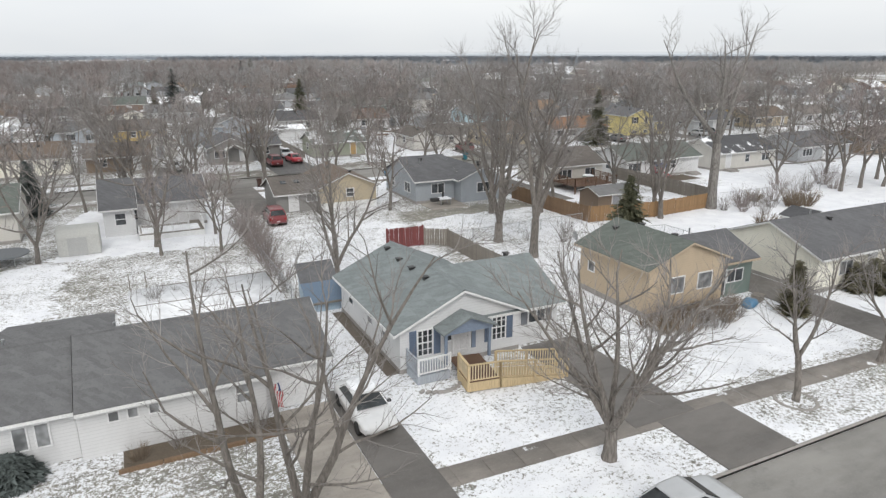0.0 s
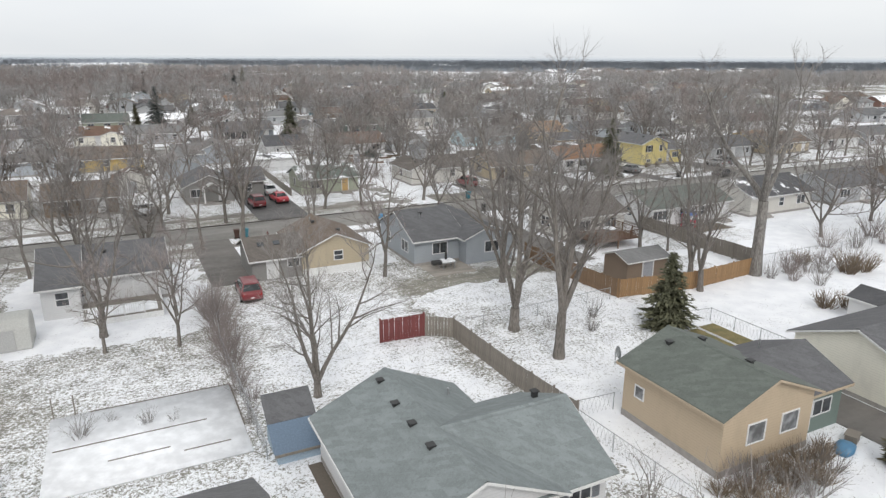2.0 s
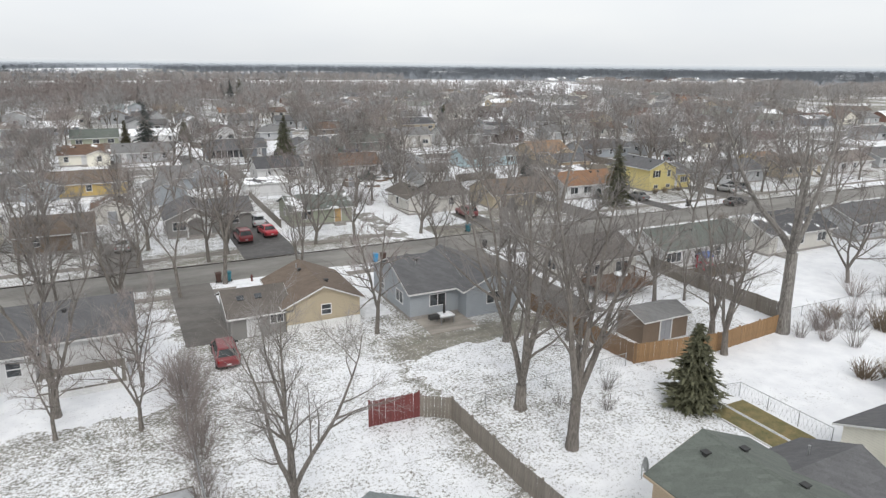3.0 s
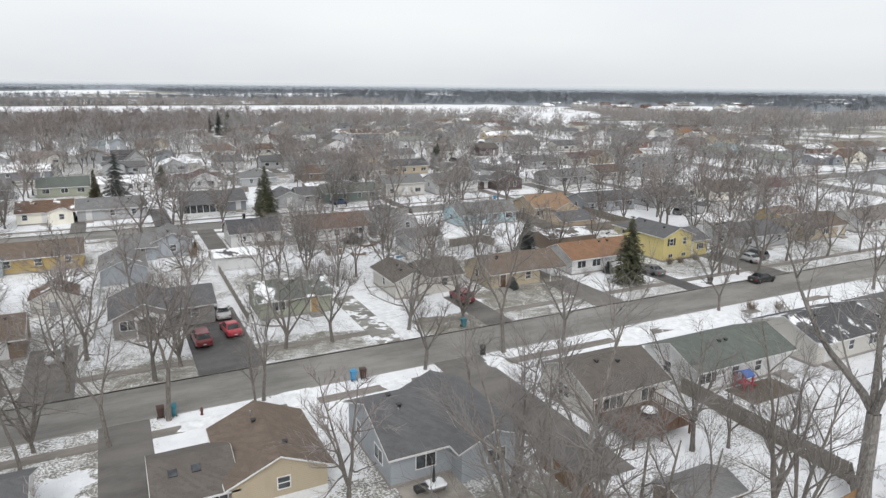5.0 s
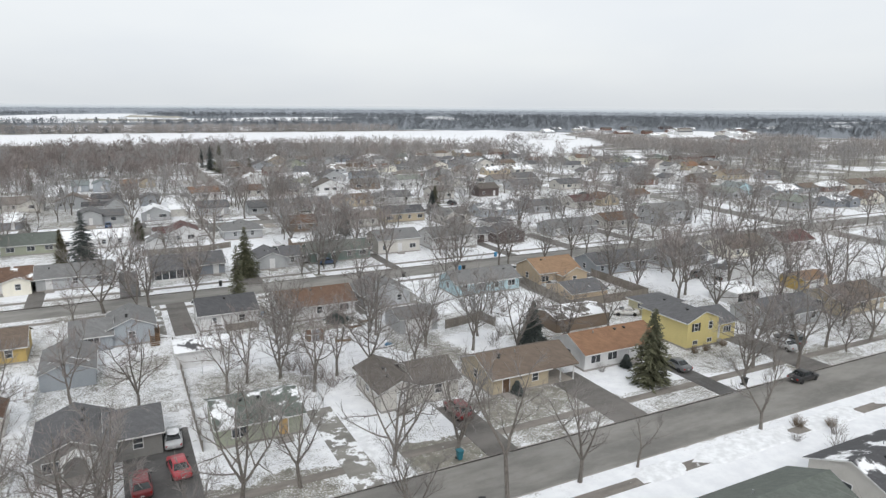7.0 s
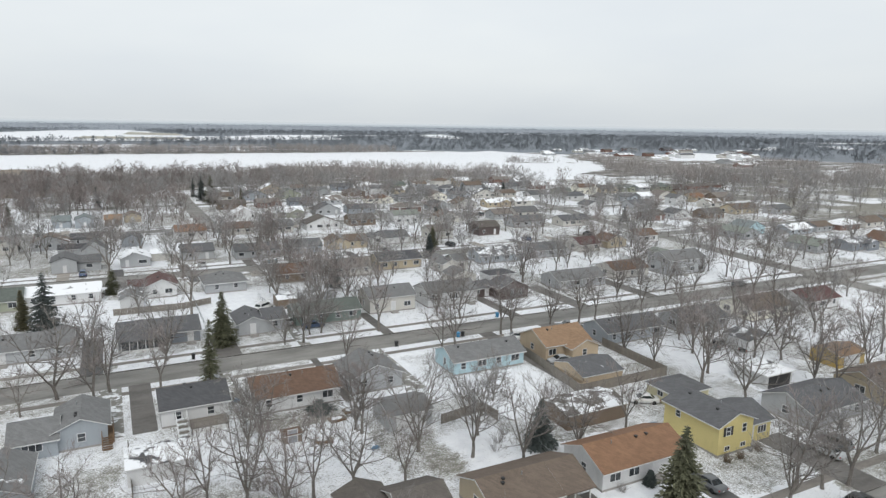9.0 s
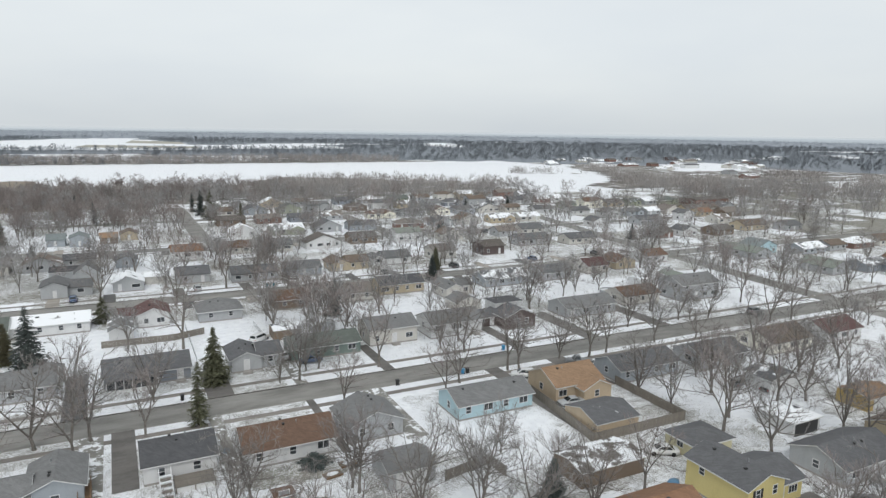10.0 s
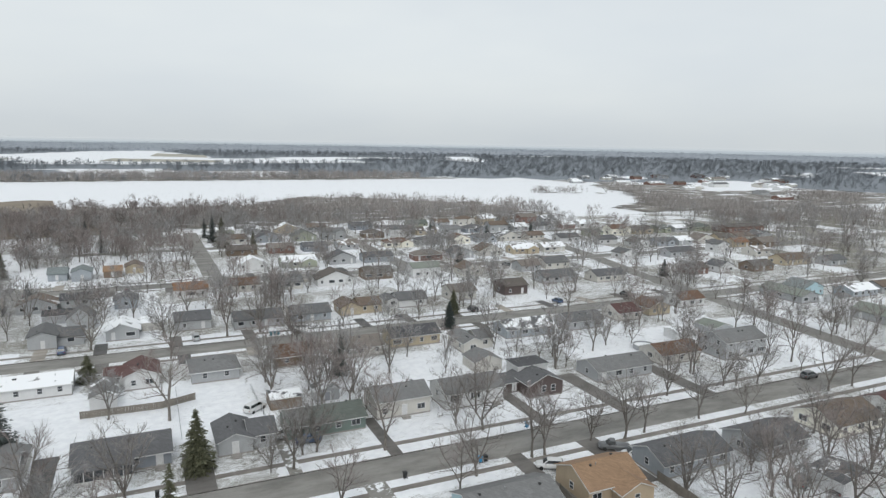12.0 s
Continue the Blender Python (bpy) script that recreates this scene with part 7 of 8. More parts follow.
# ---- second street: cars, bins, driveways, yards ----
driveway(25.0, 103.85, 31.6, 124.0, "drive_dark")
driveway(9.4, 103.85, 14.0, 118.0, "drive")
driveway(44.4, 103.85, 47.4, 122.0, "drive_snow")
driveway(47.5, 103.85, 50.6, 119.0, "snow")
driveway(58.6, 103.85, 62.2, 116.0, "drive")
driveway(75.5, 103.85, 80.4, 118.0, "drive")
driveway(92.4, 103.85, 95.4, 117.0, "drive_dark")
driveway(109.6, 103.85, 114.4, 118.5, "drive")
driveway(16.0, 80.0, 20.0, 96.5, "drive")
driveway(31.4, 80.0, 34.2, 96.5, "snow")
driveway(47.6, 72.0, 53.0, 96.5, "drive")
driveway(33.2, 156.0, 36.4, 174.5, "drive")
driveway(29.0, 156.0, 32.2, 174.5, "drive_snow")
driveway(26.1, 182.05, 29.6, 203.0, "drive_dark")
driveway(10.8, 182.05, 13.6, 200.0, "drive")
driveway(48.0, 182.05, 52.4, 196.0, "drive")
driveway(63.2, 182.05, 65.3, 196.0, "drive_snow")
driveway(80.2, 182.05, 82.4, 198.0, "drive")
driveway(110.4, 182.05, 113.2, 202.0, "drive")
driveway(128.6, 182.05, 132.6, 204.0, "drive")
driveway(150.6, 182.05, 154.6, 204.0, "drive")
driveway(97.9, 141.5, 101.0, 174.5, "drive")
driveway(62.8, 154.0, 64.1, 174.5, "drive")
driveway(72.9, 154.0, 76.4, 174.5, "drive_snow")
driveway(112.4, 158.0, 116.6, 174.5, "drive")
driveway(47.0, 155.0, 49.0, 174.5, "drive_snow")
dr = random.Random(9)
for y0, y1 in ((243.5, 250.5), (258.05, 267.0), (322.0, 329.9), (337.5, 346.0)):
    for i in range(17):
        x = -48 + i * 16.2 + dr.uniform(-2, 2)
        driveway(x, y0, x + 3.0, y1, dr.choice(("drive", "drive_dark", "drive_snow", "concrete")))

car(26.4, 112.9, 92, "dark_red", "suv", "dark red car on an asphalt driveway")
car(29.9, 114.6, 95, "red", "sedan", "bright red car on an asphalt driveway")
car(29.9, 121.0, 88, "silver", "sedan", "silver car with snow on its roof", snow=True)
car(60.2, 113.6, 90, "dark_red", "suv", "dark red car beside a brown-roofed house")
car(94.0, 112.8, 88, "grey", "sedan", "dark grey car on a driveway")
car(106.5, 102.6, 1, "black", "sedan", "black car parked at the kerb", -0.105)
car(12.0, 114.6, 90, "silver", "sedan", "snow-dusted car on a driveway", snow=True)
car(104.4, 134.4, 150, "white", "sedan", "white car in a snowy back yard", 0.0)
car(103.1, 154.0, 170, "silver", "sedan", "silver car behind an orange-tan house", 0.0)
car(102.6, 168.0, 150, "white", "suv", "white car in front of an orange-tan house")
car(116.8, 169.4, 150, "grey", "pickup", "grey pickup truck on a driveway")
car(118.2, 165.4, 150, "white", "van", "white van on a driveway", 0.0)
car(182.8, 181.0, 2, "grey", "suv", "dark car parked at the kerb", -0.105)
car(83.0, 260.4, 90, "white", "pickup", "white pickup truck in a driveway", 0.0)
car(18.6, 76.5, 88, "dark_red", "suv", "dark red car beside a tan house", 0.0)
car(114.6, 111.6, 88, "silver", "sedan", "silver car on a driveway")
car(117.6, 112.6, 88, "grey", "suv", "dark car on a driveway", 0.0)
car(49.8, 194.4, 90, "black", "suv", "black car beside a spruce")
car(64.2, 197.0, 90, "silver", "sedan", "snowy silver car beside a green house", snow=True)
car(68.6, 192.4, 0, "blue", "sedan", "dark car before a green house", 0.0)
car(62.2, 210.0, 40, "white", "van", "white van in a back yard", 0.0)
car(136.6, 148.0, 20, "grey", "suv", "dark car in a back yard", 0.0)
car(139.8, 144.0, 15, "black", "sedan", "black car in a snowy yard", 0.0)
cr = random.Random(12)
for i in range(16):
    x = -20 + i * 14.5 + cr.uniform(-3, 3)
    y, k = (262.5, 90) if i % 2 else (326.0, 90)
    car(x, y, k, cr.choice(("grey", "white", "silver", "black", "blue", "dark_red")), cr.choice(("sedan", "suv", "sedan", "van")), "parked car on a snowy driveway")
bin_cart(38.6, 96.2, 180, "blue", "bright blue wheeled bin at the kerb")
bin_cart(39.6, 96.2, 180, "brown", "dark brown wheeled bin at the kerb")
bin_cart(20.9, 96.3, 180, "brown", "dark brown wheeled bin at the kerb")
bin_cart(21.9, 96.2, 180, "teal", "teal wheeled bin at the kerb")
bin_cart(55.6, 104.6, 0, "teal", "teal wheeled bin on the verge")
bin_cart(53.4, 96.2, 160, "black", "black wheeled bin at the kerb")
bin_cart(97.6, 104.6, 0, "black", "black wheeled bin on the verge")
bin_cart(79.6, 174.2, 180, "black", "black wheeled bin at the kerb")
bin_cart(93.0, 174.2, 180, "blue", "blue wheeled bin at the kerb")
bin_cart(94.0, 174.2, 180, "black", "black wheeled bin at the kerb")
bin_cart(107.4, 182.8, 0, "blue", "blue wheeled bin on the verge")
bin_cart(44.0, 183.0, 0, "black", "black wheeled bin on the verge")
for i in range(3):
    bin_cart(74.0 + i * 1.0, 259.0, 0, "teal", "teal wheeled bin by a far driveway")
hy = thing("fire_hydrant", 24.2, 95.4, 0, 0, "dark fire hydrant on the snowy verge", "hydrant")
part("barrel", smooth(Shape().lathe([(0.14, 0), (0.14, 0.05), (0.1, 0.06), (0.1, 0.5), (0.13, 0.52), (0.13, 0.56), (0.11, 0.62), (0.05, 0.7), (0.03, 0.74)], 12).mesh("barrel", flat_mat("hydrant_red", (0.12, 0.03, 0.025)), True)), hy)
for a in (0, 180):
    part("nozzle", Shape().lathe([(0.05, 0.08), (0.05, 0.16), (0.02, 0.17)], 8).mesh("nozzle", M["dark_metal"], True), hy, pose(0, 0, 0.42, 0, 90, a))

# outbuildings and fences of the second block
outbuilding(16.3, 141.2, 6.2, 9.8, "grey gabled garage behind a house", "bluegrey", "grey", "y", 2.2, 0.42, "garage", 0.1, door="N")
outbuilding(32.2, 141.9, 7.2, 5.4, "white garage whose roof is patched with snow", "white", "dark", "x", 2.3, 0.22, "garage", 0.6, door="N")
outbuilding(51.0, 144.6, 2.4, 1.8, "low brown wooden shed", "brown", "rust", "x", 1.2, 0.2)
outbuilding(98.4, 141.8, 8.2, 7.8, "tan garage with a dark snow-edged roof", "peach", "charcoal", "x", 2.5, 0.3, "garage", 0.15, door="N")
outbuilding(87.6, 131.6, 10.6, 6.2, "red-brown long shed with snow on its roof", "brown", "umber", "x", 2.3, 0.2, "garage", 0.5, door="N")
wg = thing("garage", 126.2, 129.6, 0, 0, "white hip-roofed garage under snow, dark panel for its open side", "garage")
keep_out(126.2, 129.6, 132.6, 136)
hip_block(wg, (0, 0, 6.4, 6.2), 2.5, 0.34, wall_mat("white"), roof_mat("dark", 0.7), 0.35)
# dark panel on the solid wall paints the shade inside an open front
part("doorway", Shape().box(0.5, -0.03, 0.02, 5.9, 0.02, 2.2).mesh("doorway", M["dark_metal"], True), wg)
outbuilding(146.6, 130.4, 7.4, 5.6, "ochre garage with an orange-brown roof", "ochre", "tan", "x", 2.3, 0.32, "garage")
outbuilding(138.0, 142.4, 8.0, 6.0, "white garage with a dark roof", "white", "charcoal", "y", 2.6, 0.2, "garage", 0.3)
outbuilding(65.0, 208.5, 6.0, 5.0, "brown shed with snow on its roof", "brown", "dark", "x", 2.3, 0.25, "garage", 0.6, door="N")
outbuilding(74.0, 209.5, 5.0, 4.0, "grey shed with a snowy roof", "grey", "grey", "y", 2.2, 0.25, "shed", 0.5)
outbuilding(19.6, 197.0, 6.0, 7.0, "pale garage with a grey roof", "offwhite", "grey", "y", 2.3, 0.25, "garage")
outbuilding(8.6, 130.0, 5.2, 5.0, "pale garage with a rusty gabled roof", "offwhite", "rust", "y", 2.3, 0.45, "garage", 0.2)
fence([(99.5, 160.8), (97.4, 141.1), (116.0, 141.2), (116.2, 158.0)], "tall weathered board fence round a yard", "grey_wood", 1.7, 0.26)
fence([(72.6, 141.0), (80.0, 142.4), (80.4, 138.6)], "weathered board fence at the end of a yard", "grey_wood", 1.6, 0.24)
fence([(32.5, 152.0), (32.6, 140.2), (32.4, 117.6)], "grey board fence along the lot line", "grey_wood", 1.2, 0.24)
fence([(31.6, 218.0), (45.6, 217.6), (52.0, 220.0)], "grey board fence behind a house", "grey_wood", 1.5, 0.26)
wire_fence([(16.7, 152.4), (15.6, 117.0)])
wire_fence([(47.8, 137.6), (46.6, 122.0)])
wire_fence([(32.6, 139.0), (47.6, 138.0)])
wire_fence([(46.5, 175.0), (48.2, 138.5)])
wire_fence([(80.6, 138.4), (81.0, 126.0)])
wire_fence([(64.6, 139.8), (48.4, 138.4)])
wire_fence([(63.4, 194.0), (63.2, 222.0)])
wire_fence([(95.2, 196.0), (95.4, 225.0)])
# back stairs, deck and yard of the black-roofed white house
bs = thing("back_stairs", 38.7, 151.6, 0, 0, "white wooden back stairs with railings, snowy", "stairs")
for i in range(8):
    part("tread", Shape().box(0, i * 0.5, 0.15 + i * 0.17, 1.5, i * 0.5 + 0.46, 0.2 + i * 0.17).mesh("tread", M["snow"] if i % 2 else M["grey_wood"], True), bs)
for x in (0.0, 1.44):
    part("stringer", Shape().add([(x, 0, -0.02), (x, 4.2, 1.2), (x, 4.2, 1.42), (x, 0, 0.22), (x + 0.06, 0, -0.02), (x + 0.06, 4.2, 1.2), (x + 0.06, 4.2, 1.42), (x + 0.06, 0, 0.22)], [(0, 1, 2, 3), (7, 6, 5, 4), (0, 4, 5, 1), (1, 5, 6, 2), (2, 6, 7, 3), (3, 7, 4, 0)]).mesh("stringer", M["trim"], True), bs)
    railing(bs, (x, 0.0, 0.2), (x, 4.0, 1.4), "frame", 0.9, 0.3)
dk2 = thing("deck", 40.4, 152.6, 0, 0, "dark weathered deck behind a white house", "deck")
for i in range(16):
    part("plank", Shape().box(0, i * 0.2, 0.82, 4.9, i * 0.2 + 0.19, 0.87).mesh("plank", M["grey_wood"], True), dk2)
railing(dk2, (0, 0.03, 0.87), (4.9, 0.03, 0.87), "grey_wood", 0.9, 0.25)
for x in (0.1, 2.4, 4.8):
    part("support", Shape().box(x - 0.07, 0.05, -0.05, x + 0.07, 0.19, 0.82).mesh("support", M["grey_wood"], True), dk2)
part("skirt", Shape().box(0.02, 0.2, 0.0, 4.88, 0.24, 0.8).mesh("skirt", M["trim"], True), dk2)
bs2 = thing("back_stairs", 29.6, 152.6, 0, 0, "brown wooden back steps beside a blue-grey house", "stairs")
for i in range(6):
    part("tread", Shape().box(0, i * 0.36, 0.12 + i * 0.17, 1.2, i * 0.36 + 0.34, 0.17 + i * 0.17).mesh("tread", M["brown_wood"], True), bs2)
part("landing", Shape().box(0, 2.16, 0.0, 1.4, 5.4, 1.15).mesh("landing", M["brown_wood"], True), bs2)
railing(bs2, (1.36, 2.2, 1.15), (1.36, 5.3, 1.15), "brown_wood", 0.9, 0.25)
railing(bs2, (0.0, 0.1, 0.2), (0.0, 2.2, 1.15), "brown_wood", 0.9, 0.3)
# yard things of the second block
for x, y, a, lab, c in ((59.6, 148.6, 10, "low planter boxes of weathered boards in the snow", "planter"), (56.0, 143.2, -15, "heap of boards under a grey tarp", "pile"), (62.4, 150.6, 5, "stack of brown pallets dusted with snow", "pallets")):
    pb = thing("yard_clutter", x, y, 0, a, lab, c)
    for i in range(5):
        part("board", Shape().box(-1.2, -0.7 + i * 0.3, 0.04 + 0.05 * (i % 3), 1.2, -0.45 + i * 0.3, 0.28 + 0.06 * (i % 2)).mesh("board", M["grey_wood"] if i % 2 else M["brown_wood"], True), pb)
    part("snow", smooth(loft([(-0.9, 0.1, 0.3, 0.36), (-0.5, 0.45, 0.3, 0.42), (0.4, 0.4, 0.3, 0.41), (0.8, 0.1, 0.3, 0.35)], 12).mesh("snow", M["snow"], True)), pb)
for x, y, a, s, lab in ((61.6, 138.4, 20, 0.7, "blue tarp bundle at the end of a yard"), (99.6, 127.6, 30, 1.5, "flat blue tarp half under snow"), (47.9, 161.6, 70, 0.9, "blue tarp over stored things beside a house")):
    tp = thing("tarp_pile", x, y, 0, a, lab, "tarp")
    part("tarp", smooth(loft([(-0.9 * s, 0.3 * s, 0, 0.2), (-0.4 * s, 0.5 * s, 0, 0.4), (0.3 * s, 0.45 * s, 0, 0.36), (0.9 * s, 0.25 * s, 0, 0.15)], 12, 0.7).mesh("tarp", flat_mat("blue_tarp", (0.08, 0.2, 0.33), 0.4), True)), tp)
for x, y, v, k in ((100.9, 115.9, 1, 1.0), (103.3, 115.8, 1, 1.0), (107.2, 116.2, 1, 0.9), (115.0, 117.8, 0, 1.3), (115.6, 120.0, 0, 1.2), (84.5, 147.5, 0, 1.3), (86.0, 145.0, 2, 0.9), (77.0, 133.0, 0, 1.4), (75.5, 131.0, 3, 1.2)):
    shrub(x, y, v, k)
# drifts lying across the sidewalk of the second street
dm = random.Random(5)
for x0, x1, y0, y1 in ((69.5, 75.5, 92.4, 95.2), (77.0, 92.0, 92.2, 95.4), (93.5, 104.0, 92.3, 95.3), (52.5, 55.0, 92.5, 94.8), (108, 122, 92.2, 95.3), (22.0, 27.0, 92.6, 94.9), (40.6, 44.0, 92.4, 95.0)):
    n, up, ring = 18, [], []
    cx, cy, hx, hy = (x0 + x1) / 2, (y0 + y1) / 2, (x1 - x0) / 2, (y1 - y0) / 2
    for i in range(n):
        a = i / n * 6.2832
        q = dm.uniform(0.88, 1.12)
        sx, sy = math.copysign(abs(math.cos(a)) ** 0.5, math.cos(a)), math.copysign(abs(math.sin(a)) ** 0.5, math.sin(a))
        ring.append((cx + sx * hx * q, cy + sy * hy * q, 0.0))
        up.append((cx + sx * hx * q * 0.95, cy + sy * hy * q * 0.85, 0.06))
    d_ = Shape().add(ring + up, [tuple(range(n, 2 * n))] + [(i, (i + 1) % n, n + (i + 1) % n, n + i) for i in range(n)])
    tagged(new("snow_drift", d_.mesh("snow_drift", M["snow"], True)), "thin drift of clean snow across the sidewalk", "snow", kind="structure")
wire_fence([(48.4, 202.0), (48.6, 226.0)])
bush = thing("snowy_bush", 58.2, 152.6, 0, 0, "dark evergreen bush capped with snow", "shrub")
w_, l_ = spruce(41, 1.9, 4.2, M["needle_blue"], 0.05, 10, 22)
part("foliage", l_, bush)
for x, y, v, k in ((93.6, 94.2, 1, 1.3), (95.6, 91.0, 0, 1.4), (92.6, 88.6, 0, 1.6), (97.0, 92.5, 1, 1.1), (90.5, 92.0, 0, 1.0), (25.2, 116.9, 0, 0.7), (26.6, 116.8, 0, 0.6), (21.4, 116.9, 0, 0.6), (102.0, 116.6, 0, 0.7), (104.0, 116.4, 0, 0.8), (106.0, 116.5, 0, 0.7),
                   (84.0, 116.3, 0, 1.0), (46.0, 135.0, 2, 1.2), (47.5, 133.0, 2, 1.4), (48.5, 130.5, 2, 1.2), (46.5, 128.0, 0, 1.5), (49.5, 127.5, 2, 1.1), (64.5, 150.5, 2, 1.0), (79.0, 134.5, 0, 1.2), (91.0, 141.0, 2, 1.3), (93.0, 143.5, 0, 1.4), (95.0, 139.5, 0, 1.3)):
    shrub(x, y, v, k)
for x, y in ((68.0, 114.9), (86.6, 115.9)):
    evergreen(x + 1.4, y + 0.2, 1.9, 1.6, "dark", int(x))
dk = thing("deck", 54.6, 74.0, 0, 0, "brown back deck with railing and a snowy table", "deck")
for i in range(24):
    part("plank", Shape().box(0, i * 0.2, 0.9, 6.4, i * 0.2 + 0.19, 0.95).mesh("plank", M["floor_wood"], True), dk)
railing(dk, (0, 0, 0.95), (6.4, 0, 0.95), "floor_wood", 0.95, 0.2)
railing(dk, (0, 0, 0.95), (0, 4.8, 0.95), "floor_wood", 0.95, 0.2)
railing(dk, (6.4, 0, 0.95), (6.4, 4.8, 0.95), "floor_wood", 0.95, 0.2)
for x in (0.1, 3.2, 6.3):
    for y in (0.1, 4.6):
        part("support", Shape().box(x - 0.07, y - 0.07, -0.1, x + 0.07, y + 0.07, 0.9).mesh("support", M["floor_wood"], True), dk)
tb = thing("patio_table", 58.4, 76.4, 0.95, 0, "round patio table topped with snow", "table")
part("top", Shape().lathe([(0.02, 0.66), (0.75, 0.66), (0.75, 0.7), (0.02, 0.7)], 20).mesh("top", M["dark_metal"], True), tb)
part("snow", smooth(Shape().lathe([(0.72, 0.7), (0.7, 0.78), (0.5, 0.84), (0.02, 0.86)], 20).mesh("snow", M["snow"], True)), tb)
part("leg", Shape().lathe([(0.3, 0), (0.28, 0.03), (0.04, 0.05), (0.04, 0.66)], 10).mesh("leg", M["dark_metal"], True), tb)
pt = thing("patio_set", 36.6, 76.0, 0, 0, "dark grill and chairs dusted with snow on a patio", "patio furniture")
part("grill", soft(Shape().box(-0.5, -0.3, 0.5, 0.5, 0.3, 0.9).mesh("grill", M["dark_metal"], True), 0.08), pt)
part("umbrella_pole", Shape().tube([(1.0, 0, 0), (1.0, 0, 2.3)], [0.03, 0.02], 6).mesh("umbrella_pole", M["dark_metal"]), pt)
part("closed_umbrella", smooth(Shape().lathe([(0.03, 0.9), (0.14, 1.0), (0.09, 1.9), (0.02, 2.25)], 8, (1.0, 0, 0)).mesh("closed_umbrella", M["dark_metal"], True)), pt)
part("table", Shape().box(0.4, -0.6, 0.66, 1.9, 0.6, 0.72).box(0.5, -0.5, 0, 0.57, -0.43, 0.66).box(1.73, 0.43, 0, 1.8, 0.5, 0.66).box(0.5, 0.43, 0, 0.57, 0.5, 0.66).box(1.73, -0.5, 0, 1.8, -0.43, 0.66).mesh("table", M["metal"], True), pt)
part("snow", smooth(loft([(0.4, 0.4, 0.72, 0.78), (0.6, 0.58, 0.72, 0.86), (1.7, 0.58, 0.72, 0.86), (1.9, 0.4, 0.72, 0.78)], 12).mesh("snow", M["snow"], True)), pt)
setting("patio", Shape().box(70.4, 75.2, -0.05, 77.0, 78.6, 0.03), flat_mat("mulch", (0.13, 0.085, 0.05), 0.95), "patio of brown mulch behind a white house", "patio")
ts = thing("toy_slide", 71.6, 77.9, 0.03, 0, "red and blue plastic toy slide by a wall", "toy")
TOY = {"red": flat_mat("toy_red", (0.45, 0.04, 0.07), 0.4), "blue": flat_mat("toy_blue", (0.06, 0.13, 0.36), 0.4)}
part("roof", Shape().prism([(-0.7, 1.55), (0, 2.0), (0.7, 1.55), (0.7, 1.65), (0, 2.1), (-0.7, 1.65)], "x", -0.1, 1.2).mesh("roof", TOY["blue"], True), ts)
for x in (0.0, 1.1):
    for y in (-0.55, 0.55):
        part("post", Shape().box(x - 0.07, y - 0.07, 0, x + 0.07, y + 0.07, 1.6).mesh("post", TOY["red"], True), ts)
part("platform", Shape().box(0.07, -0.48, 0.7, 1.03, 0.48, 0.78).mesh("platform", TOY["red"], True), ts)
part("chute", Shape().add([(1.12, -0.3, 0.7), (2.3, -0.3, 0.08), (2.3, 0.3, 0.08), (1.12, 0.3, 0.7), (1.12, -0.3, 0.82), (2.3, -0.3, 0.2), (2.3, 0.3, 0.2), (1.12, 0.3, 0.82)], [(3, 2, 1, 0), (4, 5, 6, 7), (0, 1, 5, 4), (1, 2, 6, 5), (2, 3, 7, 6), (3, 0, 4, 7)]).mesh("chute", TOY["red"], True), ts)
patio = setting("patio", Shape().box(35.4, 73.9, -0.05, 40.0, 77.7, 0.045), M["concrete"], "concrete patio behind a blue-grey house", "patio")

# ---- trees of the further yards ----
FAR = "trees of the neighbourhood"
tr = random.Random(21)


def yard_tree(x, y):
    if x > 8 + (y - 10) * 1.75 or x < -8 - (y - 60) * 0.3 or not free(x, y):
        return False
    if 8 < x < 66 and 200 < y < 262 or 84 < x < 112 and 200 < y < 232:
        return False
    return not (y < 132 and (14 if y > 66 else -14) < x < 112)


n = 0
while n < 105:
    x, y = tr.uniform(-60, 300), tr.uniform(62, 250)
    if yard_tree(x, y):
        tree(x, y, "mid", tr.randrange(5), tr.uniform(7.5, 13.5), group=FAR)
        n += 1


FIELDS = [((-60, 690), (20, 705), (122, 695), (160, 710), (290, 665), (340, 640), (435, 690), (530, 650), (560, 760), (580, 880), (565, 940), (370, 925), (30, 925), (-60, 890), (-420, 880), (-420, 720)),
          ((325, 650), (410, 690), (405, 600), (405, 490), (400, 405), (350, 375), (322, 400), (322, 500), (312, 590)),
          ((-66, 1500), (19, 2640), (223, 1900), (210, 1440), (4, 1380)),
          ((-400, 1480), (-400, 1850), (-103, 1830), (-180, 1480)),
          ((-181, 1672), (259, 1777), (205, 1400), (-130, 1420)), ((-76, 1230), (81, 1244), (70, 1015), (-66, 1000)), ((163, 1125), (236, 1157), (227, 995), (76, 1005)),
          ((-62, 2496), (108, 2579), (190, 1982), (225, 1539), (100, 1800), (-204, 1560), (-300, 1925)), ((398, 690), (520, 655), (470, 560), (398, 520)), ((816, 835), (956, 814), (760, 640), (650, 660)),
          ((1268, 1018), (1326, 1013), (1150, 870), (1100, 880)), ((1494, 1024), (1570, 1018), (1380, 880), (1310, 890)), ((955, 2066), (1071, 2090), (860, 1600), (770, 1590)), ((759, 949), (802, 944), (650, 760), (620, 770))]


def inside(x, y, poly):
    c = False
    for i in range(len(poly)):
        (x1, y1), (x2, y2) = poly[i], poly[i - 1]
        if (y1 > y) != (y2 > y) and x < (x2 - x1) * (y - y1) / (y2 - y1) + x1:
            c = not c
    return c


